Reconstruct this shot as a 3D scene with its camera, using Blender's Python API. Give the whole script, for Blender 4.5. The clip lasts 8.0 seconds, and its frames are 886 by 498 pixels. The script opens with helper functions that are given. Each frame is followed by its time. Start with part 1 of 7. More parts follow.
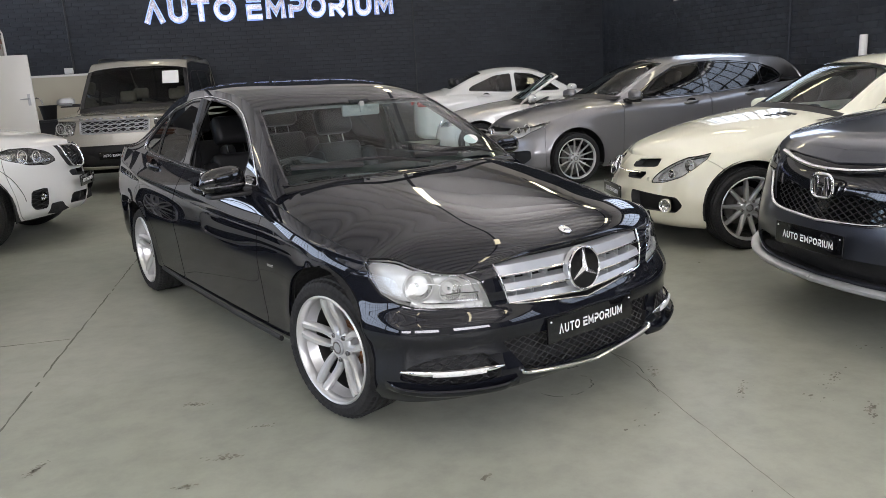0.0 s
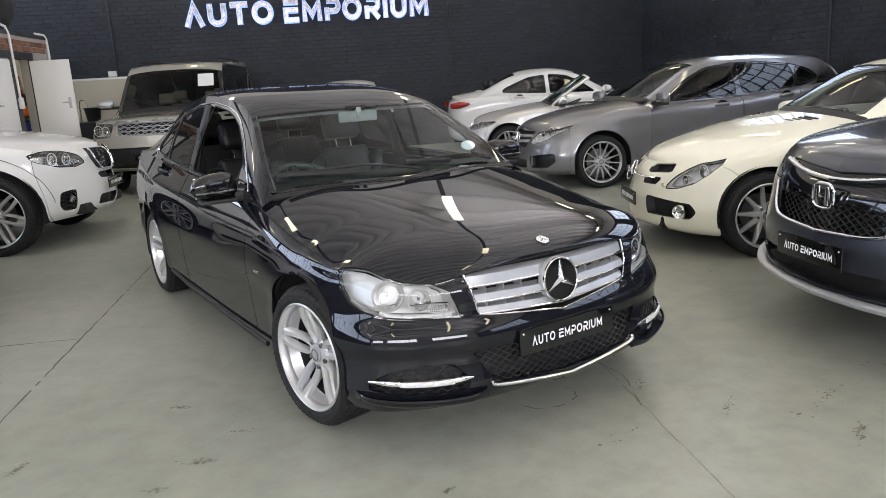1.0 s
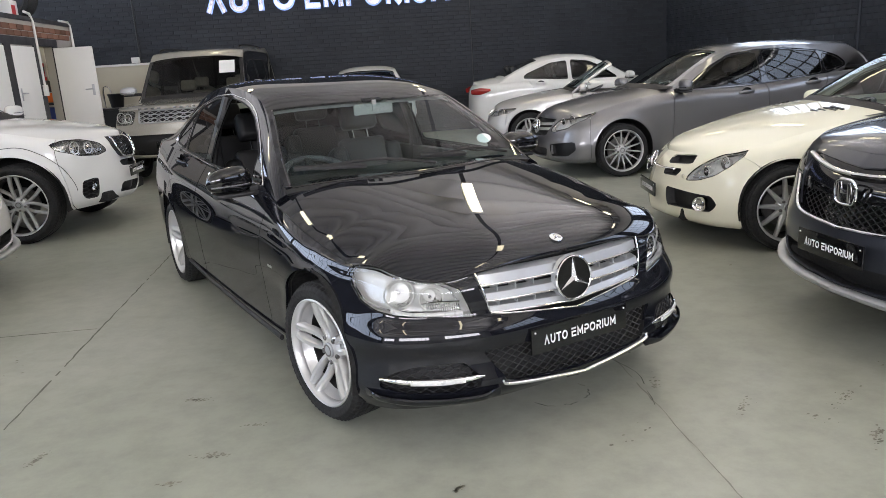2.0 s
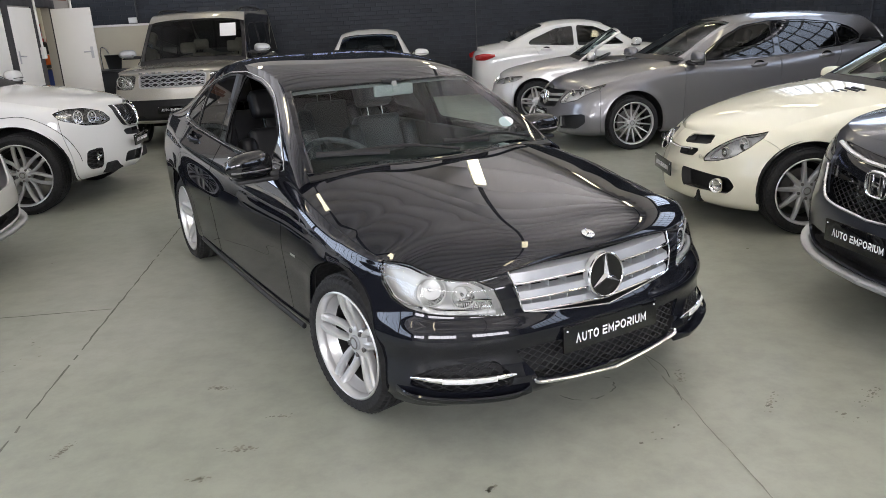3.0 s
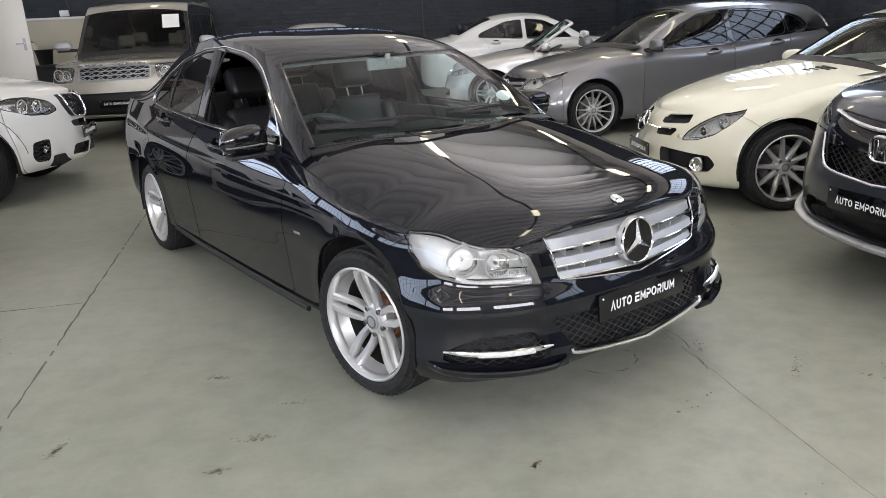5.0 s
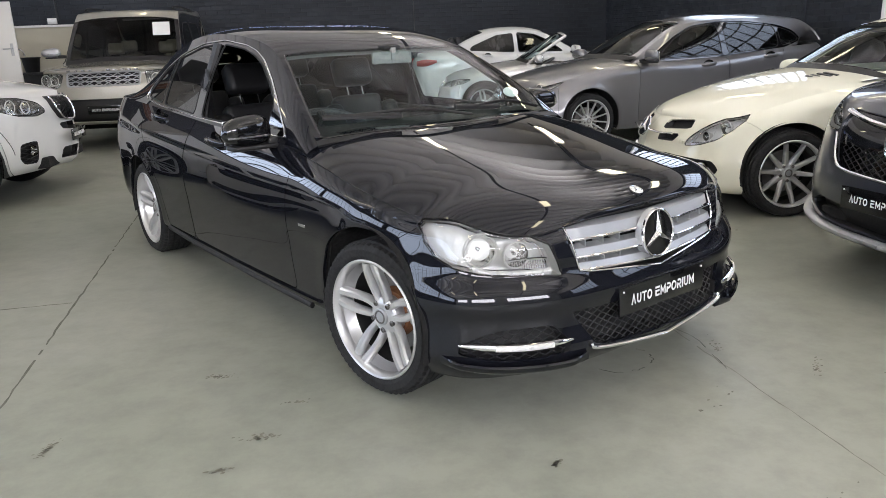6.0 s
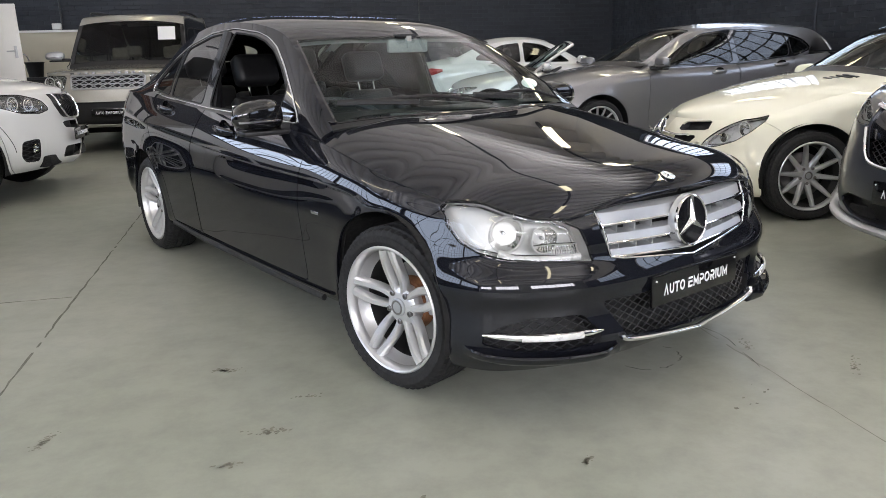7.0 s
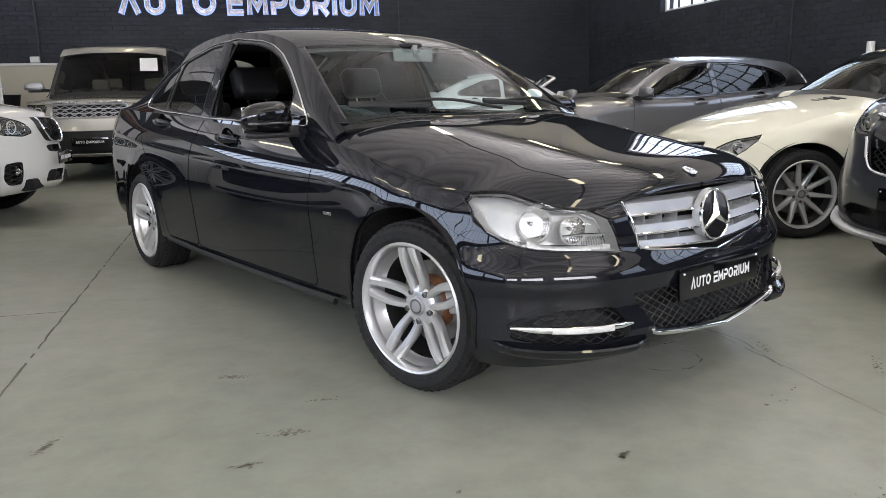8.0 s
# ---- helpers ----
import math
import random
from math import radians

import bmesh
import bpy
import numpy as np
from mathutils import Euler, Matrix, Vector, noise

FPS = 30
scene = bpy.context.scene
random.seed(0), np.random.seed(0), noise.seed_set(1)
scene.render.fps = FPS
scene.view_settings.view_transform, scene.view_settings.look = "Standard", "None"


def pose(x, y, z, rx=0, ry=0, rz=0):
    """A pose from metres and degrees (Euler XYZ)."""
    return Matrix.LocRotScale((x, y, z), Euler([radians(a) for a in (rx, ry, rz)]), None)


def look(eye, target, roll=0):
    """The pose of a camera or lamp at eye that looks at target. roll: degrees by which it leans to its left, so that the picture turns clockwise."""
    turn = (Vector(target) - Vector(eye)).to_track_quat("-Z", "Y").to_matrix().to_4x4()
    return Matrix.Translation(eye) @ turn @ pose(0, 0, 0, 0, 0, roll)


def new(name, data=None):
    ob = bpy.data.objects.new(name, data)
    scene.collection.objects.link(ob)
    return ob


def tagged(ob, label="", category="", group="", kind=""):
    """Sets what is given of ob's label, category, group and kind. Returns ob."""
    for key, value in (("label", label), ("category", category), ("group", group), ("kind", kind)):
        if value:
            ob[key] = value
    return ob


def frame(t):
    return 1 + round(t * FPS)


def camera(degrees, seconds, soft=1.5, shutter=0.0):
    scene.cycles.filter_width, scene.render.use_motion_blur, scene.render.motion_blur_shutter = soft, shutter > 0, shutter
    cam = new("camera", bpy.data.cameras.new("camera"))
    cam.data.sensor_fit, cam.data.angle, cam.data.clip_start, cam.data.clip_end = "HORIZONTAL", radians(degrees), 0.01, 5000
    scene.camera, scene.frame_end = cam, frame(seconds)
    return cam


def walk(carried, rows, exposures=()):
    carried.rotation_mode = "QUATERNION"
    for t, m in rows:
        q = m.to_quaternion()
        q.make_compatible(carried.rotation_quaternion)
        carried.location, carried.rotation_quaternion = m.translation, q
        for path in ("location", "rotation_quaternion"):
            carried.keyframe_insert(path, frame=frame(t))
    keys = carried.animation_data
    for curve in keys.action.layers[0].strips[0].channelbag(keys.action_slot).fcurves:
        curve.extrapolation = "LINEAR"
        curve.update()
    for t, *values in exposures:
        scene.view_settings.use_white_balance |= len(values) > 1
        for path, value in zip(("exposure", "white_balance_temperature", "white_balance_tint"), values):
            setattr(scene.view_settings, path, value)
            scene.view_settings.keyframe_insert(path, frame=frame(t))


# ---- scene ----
cam = camera(61.7, 8.0, 0.6)
PATH = [
    (0, (-2.138, -2.68, 1.393), (-1.002, -1.099, 0.938), -3.3),
    (0.5, (-1.98, -2.788, 1.407), (-0.895, -1.169, 0.956), -3.5),
    (1, (-1.889, -2.822, 1.409), (-0.854, -1.17, 0.961), -3.5),
    (1.5, (-1.832, -2.844, 1.41), (-0.843, -1.165, 0.962), -3.7),
    (3, (-1.913, -2.684, 1.58), (-0.943, -1.037, 0.992), -3.0),
    (3.5, (-1.976, -2.596, 1.581), (-0.968, -0.977, 0.982), -3.0),
    (4, (-2.042, -2.527, 1.55), (-0.983, -0.941, 0.948), -3.1),
    (4.5, (-2.099, -2.468, 1.498), (-1.01, -0.903, 0.895), -3.2),
    (6, (-2.188, -2.28, 1.317), (-1.033, -0.741, 0.77), -2.2),
    (6.5, (-2.18, -2.218, 1.262), (-1.018, -0.676, 0.741), -1.9),
    (7, (-2.19, -2.149, 1.185), (-1.027, -0.603, 0.678), -1.6),
    (7.5, (-2.267, -2.082, 1.091), (-1.076, -0.55, 0.609), -1.3),
    (8, (-2.309, -2.025, 1.02), (-1.071, -0.505, 0.621), -1.3),
]
walk(cam, [(t, look(eye, target, roll)) for t, eye, target, roll in PATH], ((0.0, 0.11), (1.5, 0.2), (4.0, 0.19), (7.0, 0.23), (7.5, 0.21), (8.0, 0.07)))

# ---- light ----
world = bpy.data.worlds.new("sky")
scene.world = world
world.use_nodes = True
sky = world.node_tree.nodes.new("ShaderNodeTexSky")
sky.sky_type, sky.sun_disc = "NISHITA", False
sky.sun_elevation, sky.sun_rotation = radians(48), radians(-60)
world.node_tree.links.new(sky.outputs[0], world.node_tree.nodes["Background"].inputs[0])
world.node_tree.nodes["Background"].inputs[1].default_value = 0.12
sun = new("sun", bpy.data.lights.new("sun", "SUN"))
sun.data.energy, sun.data.angle, sun.data.color = 3.0, radians(0.5), (1, 0.95, 0.88)
sun.matrix_basis = look((0, 0, 0), (math.sin(radians(-60)) * -1, -math.cos(radians(-60)), -1.1))

# ---- mesh tools ----
def cat(pts, n, closed=False):
    """n points along a smooth curve through pts."""
    p = np.array(pts, float)
    if closed:
        p = np.vstack([p[-1:], p, p[:2]])
    else:
        p = np.vstack([2 * p[0] - p[1], p, 2 * p[-1] - p[-2]])
    m = len(p) - 3
    t = np.linspace(0, m, n, endpoint=not closed)
    i = np.minimum(t.astype(int), m - 1)
    u = (t - i)[:, None]
    a, b, c, d = p[i], p[i + 1], p[i + 2], p[i + 3]
    return 0.5 * (2 * b + (c - a) * u + (2 * a - 5 * b + 4 * c - d) * u ** 2 + (3 * b - a - 3 * c + d) * u ** 3)


def even(p, n):
    """n points at even distances along a polyline."""
    d = np.concatenate([[0], np.cumsum(np.linalg.norm(np.diff(p, axis=0), axis=1))])
    q = np.linspace(0, d[-1], n)
    return np.stack([np.interp(q, d, p[:, k]) for k in range(p.shape[1])], 1)


def bends(t, p):
    """Second derivatives of the natural cubic through p at t."""
    n = len(t)
    h = np.diff(t)
    A, r = np.eye(n), np.zeros_like(p)
    for k in range(1, n - 1):
        A[k, k - 1:k + 2] = h[k - 1] / 6, (h[k - 1] + h[k]) / 3, h[k] / 6
        r[k] = (p[k + 1] - p[k]) / h[k] - (p[k] - p[k - 1]) / h[k - 1]
    return np.linalg.solve(A, r)


def natural(t, p, q):
    """The natural cubic through the points p at t, for the values q, held at its ends."""
    t, p, q = np.asarray(t, float), np.asarray(p, float), np.asarray(q, float)
    flat = p.ndim == 1
    if flat:
        p = p[:, None]
    m = bends(t, p)
    q = np.clip(q, t[0], t[-1])
    i = np.clip(np.searchsorted(t, q) - 1, 0, len(t) - 2)
    h = (t[i + 1] - t[i])[:, None]
    a, b = (t[i + 1] - q)[:, None] / h, (q - t[i])[:, None] / h
    out = a * p[i] + b * p[i + 1] + ((a ** 3 - a) * m[i] + (b ** 3 - b) * m[i + 1]) * h * h / 6
    return out[:, 0] if flat else out


def spl(xs, ys, q):
    """A smooth function through (xs, ys)."""
    q = np.asarray(q, float)
    return natural(xs, ys, q.ravel()).reshape(q.shape)


def sweep_curve(pts, n):
    """n points along a smooth curve through pts, without kinks in its bend."""
    p = np.array(pts, float)
    t = np.concatenate([[0], np.cumsum(np.linalg.norm(np.diff(p, axis=0), axis=1) ** 0.8)])
    return natural(t, p, np.linspace(0, t[-1], n))


class Surf:
    """A piece of surface: points, their normals and faces."""

    def __init__(self, v, f, n=None, a=None):
        self.v, self.f = np.asarray(v, float).reshape(-1, 3), f
        self.n = self.normals() if n is None else n
        self.a = np.zeros((len(self.v), 2)) if a is None else a

    def normals(self):
        n = np.zeros_like(self.v)
        for q in self.f:
            p = self.v[list(q)]
            c = np.cross(p[1] - p[0], p[2] - p[0]) + (np.cross(p[2] - p[0], p[3] - p[0]) if len(q) > 3 else 0)
            for k in q:
                n[k] += c
        return n / np.maximum(np.linalg.norm(n, axis=1), 1e-12)[:, None]

    def mirrored(self):
        s = np.array([-1, 1, 1])
        return Surf(self.v * s, [tuple(reversed(q)) for q in self.f], self.n * s, self.a)

    def __add__(self, o):
        k = len(self.v)
        return Surf(np.vstack([self.v, o.v]), self.f + [tuple(i + k for i in q) for q in o.f], np.vstack([self.n, o.n]), np.vstack([self.a, o.a]))

    def both(self):
        """The surface and its mirror image, welded along the middle."""
        w = self + self.mirrored()
        k = len(self.v)
        return w.sub([tuple(i - k if i >= k and abs(w.v[i, 0]) < 1e-6 else i for i in q) for q in w.f])

    def sub(self, keep):
        used = sorted({i for q in keep for i in q})
        at = {i: k for k, i in enumerate(used)}
        return Surf(self.v[used], [tuple(at[i] for i in q) for q in keep], self.n[used], self.a[used])

    def moved(self, d):
        return Surf(self.v + self.n * d, list(self.f), self.n, self.a)

    def loops(self):
        nxt, seen = {}, set()
        for q in self.f:
            for a, b in zip(q, q[1:] + q[:1]):
                seen.add((a, b))
        for a, b in seen:
            if (b, a) not in seen:
                nxt[a] = b
        out = []
        while nxt:
            a = next(iter(nxt))
            run = [a]
            while a in nxt:
                a = nxt.pop(a)
                if a == run[0]:
                    break
                run.append(a)
            out.append(run)
        return out


def grid_surf(p):
    """A surface from a grid of points (rows, columns, 3)."""
    r, c = p.shape[:2]
    f = [(i * c + j, i * c + j + 1, (i + 1) * c + j + 1, (i + 1) * c + j) for i in range(r - 1) for j in range(c - 1)]
    return Surf(p.reshape(-1, 3), f)


def cut(s, F):
    """Splits a surface where the value F of its points is nought: the part below and the part above."""
    F = np.where(np.abs(F) < 2e-5, 2e-5, F)
    v, n, F, at = list(s.v), list(s.n), list(F), list(s.a)
    made, lo, hi = {}, [], []

    def mid(a, b):
        k = (a, b) if a < b else (b, a)
        if k not in made:
            u = F[a] / (F[a] - F[b])
            made[k] = len(v)
            v.append(v[a] + (v[b] - v[a]) * u)
            w = n[a] + (n[b] - n[a]) * u
            n.append(w / max(np.linalg.norm(w), 1e-9))
            at.append(at[a] + (at[b] - at[a]) * u)
            F.append(0.0)
        return made[k]

    for q in s.f:
        side = [F[i] < 0 for i in q]
        if all(side):
            lo.append(q)
        elif not any(side):
            hi.append(q)
        else:
            a, b = [], []
            for i, j in zip(q, q[1:] + q[:1]):
                (a if F[i] < 0 else b).append(i)
                if (F[i] < 0) != (F[j] < 0):
                    m = mid(i, j)
                    a.append(m)
                    b.append(m)
            lo.append(tuple(a)), hi.append(tuple(b))
    whole = Surf(np.array(v), [], np.array(n), np.array(at))
    return whole.sub(lo), whole.sub(hi)


def within(p, poly):
    """Signed distance of points (n, 2) from a closed polygon, minus inside."""
    poly = np.array(poly, float)
    best, odd = np.full(len(p), 1e9), np.zeros(len(p), bool)
    for a, b in zip(poly, np.roll(poly, -1, 0)):
        e, w = b - a, p - a
        t = np.clip((w @ e) / max(e @ e, 1e-12), 0, 1)
        best = np.minimum(best, np.linalg.norm(w - t[:, None] * e, axis=1))
        hit = ((a[1] > p[:, 1]) != (b[1] > p[:, 1]))
        if abs(e[1]) > 1e-12:
            hit &= p[:, 0] < a[0] + (p[:, 1] - a[1]) / e[1] * e[0]
        odd ^= hit
    return np.where(odd, -best, best)


def rounded(pts, r, n=5):
    """A closed polygon with its corners rounded."""
    out = []
    p = [np.array(q, float) for q in pts]
    for a, b, c in zip(p[-1:] + p[:-1], p, p[1:] + p[:1]):
        u, w = a - b, c - b
        d = min(r, 0.45 * np.linalg.norm(u), 0.45 * np.linalg.norm(w))
        s, e = b + u / np.linalg.norm(u) * d, b + w / np.linalg.norm(w) * d
        for t in np.linspace(0, 1, n):
            out.append((1 - t) ** 2 * s + 2 * t * (1 - t) * b + t * t * e)
    return np.array(out)


def link(name, v, f, material, parent=None, label="", normals=None, smooth=True):
    me = bpy.data.meshes.new(name)
    me.from_pydata([tuple(map(float, q)) for q in v], [], [tuple(q) for q in f])
    if smooth:
        me.polygons.foreach_set("use_smooth", [True] * len(me.polygons))
    if normals is not None:
        me.normals_split_custom_set_from_vertices([tuple(map(float, q)) for q in normals])
    me.materials.append(material)
    ob = new(name, me)
    ob.parent = parent
    if label:
        ob["label"] = label
    return ob


def panel(name, s, material, parent, label="", edge=0.012):
    """A surface as a sheet with its edges folded inwards."""
    v, n, f = [s.v], [s.n], list(s.f)
    k = len(s.v)
    if edge:
        for run in s.loops():
            if len(run) < 3:
                continue
            p, m = s.v[run], s.n[run]
            t = np.roll(p, -1, 0) - np.roll(p, 1, 0)
            side = np.cross(t, m)
            side /= np.maximum(np.linalg.norm(side, axis=1), 1e-9)[:, None]
            c = len(run)
            v += [p, p - m * edge]
            n += [side, side]
            f += [(k + (i + 1) % c, k + i, k + c + i, k + c + (i + 1) % c) for i in range(c)]
            k += 2 * c
    return link(name, np.vstack(v), f, material, parent, label, np.vstack(n))


def tube(pts, r, sides=8, closed=False, flat=1.0, up=None):
    """A round bar along points; flat squeezes it across."""
    p = np.array(pts, float)
    c = len(p)
    t = (np.roll(p, -1, 0) - np.roll(p, 1, 0)) if closed else np.gradient(p, axis=0)
    t /= np.maximum(np.linalg.norm(t, axis=1), 1e-9)[:, None]
    rad = np.full(c, r) if np.isscalar(r) else np.array(r)
    a = np.cross(t, up if up is not None else (0.13, 0.31, 0.94))
    a /= np.maximum(np.linalg.norm(a, axis=1), 1e-9)[:, None]
    b = np.cross(a, t)
    v, f = [], []
    for k in range(c):
        for j in range(sides):
            w = 2 * math.pi * j / sides
            v.append(p[k] + rad[k] * (math.cos(w) * a[k] + flat * math.sin(w) * b[k]))
    for k in range(c if closed else c - 1):
        for j in range(sides):
            f.append((k * sides + j, k * sides + (j + 1) % sides, (k + 1) % c * sides + (j + 1) % sides, (k + 1) % c * sides + j))
    if not closed:
        f += [tuple(range(sides))[::-1], tuple(range((c - 1) * sides, c * sides))]
    return np.array(v), f


def lathe(profile, n=48, axis="x"):
    """A turned body; profile of (along, radius)."""
    v, f = [], []
    m = len(profile)
    for i in range(n):
        w = 2 * math.pi * i / n
        c, s = math.cos(w), math.sin(w)
        for a, r in profile:
            v.append({"x": (a, r * c, r * s), "y": (r * c, a, r * s), "z": (r * c, r * s, a)}[axis])
    for i in range(n):
        for j in range(m - 1):
            f.append((i * m + j, i * m + j + 1, (i + 1) % n * m + j + 1, (i + 1) % n * m + j))
    return v, f


def join(*meshes):
    v, f = [], []
    for a, b in meshes:
        k = len(v)
        v += [tuple(q) for q in a]
        f += [tuple(i + k for i in q) for q in b]
    return v, f


def moved(mesh, m):
    return [tuple(m @ Vector(map(float, q))) for q in mesh[0]], mesh[1]


def box(x0, x1, y0, y1, z0, z1, r=0.0, seg=2):
    """A box with bevelled edges."""
    bm = bmesh.new()
    bmesh.ops.create_cube(bm, size=1)
    for q in bm.verts:
        q.co = Vector(((x0 + x1) / 2 + q.co.x * (x1 - x0), (y0 + y1) / 2 + q.co.y * (y1 - y0), (z0 + z1) / 2 + q.co.z * (z1 - z0)))
    if r:
        bmesh.ops.bevel(bm, geom=bm.edges[:], offset=r, segments=seg, affect="EDGES", profile=0.6)
    bm.verts.index_update()
    out = [tuple(q.co) for q in bm.verts], [tuple(q.index for q in g.verts) for g in bm.faces]
    bm.free()
    return out


def part(name, mesh, material, parent=None, label="", smooth=True):
    """One mesh object under a thing or a part."""
    ob = link(name, mesh[0], mesh[1], material, parent, label, None, smooth)
    if smooth:
        ob.data.set_sharp_from_angle(angle=radians(38))
    return ob


def thing(name, m, label, category, group="", kind=""):
    ob = new(name)
    ob.matrix_basis = m
    ob.empty_display_size = 0.2
    return tagged(ob, label, category, group, kind)


def stroke(pts, wide, closed=False):
    """A ribbon of constant width along points of the plane, with mitred corners: its left and right edges."""
    p = np.array(pts, float)
    q = np.roll(p, -1, 0) - p
    if not closed:
        q[-1] = q[-2]
    d = q / np.maximum(np.linalg.norm(q, axis=1), 1e-9)[:, None]
    before = np.roll(d, 1, 0)
    if not closed:
        before[0] = d[0]
    n = np.column_stack([-d[:, 1] - before[:, 1], d[:, 0] + before[:, 0]])
    n /= np.maximum(np.linalg.norm(n, axis=1), 1e-9)[:, None]
    k = wide / 2 / np.maximum((n * np.column_stack([-d[:, 1], d[:, 0]])).sum(1), 0.45)
    return p + n * k[:, None], p - n * k[:, None]


def arc(cx, cy, rx, ry, a0, a1, n=9):
    return [(cx + rx * math.cos(radians(a)), cy + ry * math.sin(radians(a))) for a in np.linspace(a0, a1, n)]


def glyph(ch, w):
    """The strokes of a letter, 1 high, and its width: a wide, open alphabet. w is the width of the stroke."""
    lo, hi, h = w / 2, 1 - w / 2, 0.5
    bowl = [(lo, hi), (0.48, hi)] + arc(0.5, hi - 0.24, 0.26, 0.24, 90, -90) + [(lo + 0.1, hi - 0.48)]
    table = {
        "A": ([([(lo, 0), (0.49, 1 - w * 0.4), (0.98 - lo, 0)], False)], 0.98),
        "U": ([([(lo, 1)] + arc(0.44, 0.39, 0.44 - lo, 0.39 - lo, 180, 360, 13) + [(0.88 - lo, 1)], False)], 0.88),
        "T": ([([(0, hi), (0.9, hi)], False), ([(0.45, hi - lo), (0.45, 0)], False)], 0.9),
        "O": ([(arc(h, h, h - lo + 0.02, h - lo, 0, 345, 24), True)], 1.02),
        "E": ([([(0, hi), (0.82, hi)], False), ([(0.8, h + 0.04), (lo, h + 0.04), (lo, lo), (0.82, lo)], False)], 0.82),
        "M": ([([(lo, 0), (lo + 0.02, hi - 0.05), (0.52, 0.3), (1.02 - lo, hi - 0.05), (1.04 - lo, 0)], False)], 1.04),
        "P": ([(bowl, False), ([(lo, 0), (lo, 0.6)], False)], 0.8),
        "R": ([(bowl, False), ([(lo, 0), (lo, 0.6)], False), ([(0.42, 0.4), (0.78, 0)], False)], 0.84),
        "I": ([([(lo, 0), (lo, 1)], False)], w),
    }
    return table[ch]


def letters(text, height, depth, bold=0.0, gap=1.0):
    """A word as one mesh in the x-z plane, with its foot at 0 and its middle at x = 0."""
    w = 0.19
    V, F, x = [], [], 0.0
    for ch in text:
        runs, wide = glyph(ch, w)
        for pts, closed in runs:
            a, b = stroke(pts, w + 2 * bold / height, closed)
            n, k = len(a), len(V)
            for y in (-depth / 2, depth / 2):
                V += [((q[0] + x) * height, y, q[1] * height) for q in a] + [((q[0] + x) * height, y, q[1] * height) for q in b]
            for i in range(n if closed else n - 1):
                j = (i + 1) % n
                F += [(k + i, k + n + i, k + n + j, k + j), (k + 2 * n + i, k + 2 * n + j, k + 3 * n + j, k + 3 * n + i),
                      (k + i, k + j, k + 2 * n + j, k + 2 * n + i), (k + n + i, k + 3 * n + i, k + 3 * n + j, k + n + j)]
            if not closed:
                F += [(k, k + 2 * n, k + 3 * n, k + n), (k + n - 1, k + 2 * n - 1, k + 4 * n - 1, k + 3 * n - 1)]
        x += wide + 0.24 * gap
    v = np.array(V)
    v[:, 0] -= (v[:, 0].min() + v[:, 0].max()) / 2
    return v, F

# ---- materials ----
def material(name):
    m = bpy.data.materials.new(name)
    m.use_nodes = True
    return m, m.node_tree.nodes, m.node_tree.links, m.node_tree.nodes["Principled BSDF"]


def noise_tex(nodes, links, scale, detail=4, space="Object", rough=0.55):
    c = nodes.new("ShaderNodeTexCoord")
    t = nodes.new("ShaderNodeTexNoise")
    t.inputs["Scale"].default_value, t.inputs["Detail"].default_value, t.inputs["Roughness"].default_value = scale, detail, rough
    links.new(c.outputs[space], t.inputs["Vector"])
    return t.outputs["Fac"]


def ramp(nodes, links, fac, *stops):
    r = nodes.new("ShaderNodeValToRGB")
    e = r.color_ramp.elements
    while len(e) < len(stops):
        e.new(0.5)
    for q, (p, c) in zip(e, stops):
        q.position, q.color = p, (*c, 1) if len(c) == 3 else c
    links.new(fac, r.inputs["Fac"])
    return r.outputs["Color"]


def grey(v):
    return (v, v, v)


def add_bump(nodes, links, bsdf, height, strength, distance):
    b = nodes.new("ShaderNodeBump")
    b.inputs["Strength"].default_value, b.inputs["Distance"].default_value = strength, distance
    links.new(height, b.inputs["Height"])
    links.new(b.outputs["Normal"], bsdf.inputs["Normal"])


def plain(name, colour, rough=0.5, metal=0.0, vary=0.12, scale=6.0, coat=0.0, bump=0.0, bump_scale=80):
    """A surface of one paint or metal with slight stains and grain."""
    m, nodes, links, b = material(name)
    f = noise_tex(nodes, links, scale)
    lo, hi = [max(0, c * (1 - vary)) for c in colour], [min(1, c * (1 + vary)) for c in colour]
    links.new(ramp(nodes, links, f, (0.3, lo), (0.7, hi)), b.inputs["Base Color"])
    links.new(ramp(nodes, links, noise_tex(nodes, links, scale * 3.1), (0.3, grey(rough * 0.85)), (0.7, grey(min(1, rough * 1.15)))), b.inputs["Roughness"])
    b.inputs["Metallic"].default_value = metal
    b.inputs["Coat Weight"].default_value = coat
    if bump:
        add_bump(nodes, links, b, noise_tex(nodes, links, bump_scale), bump, 0.002)
    return m


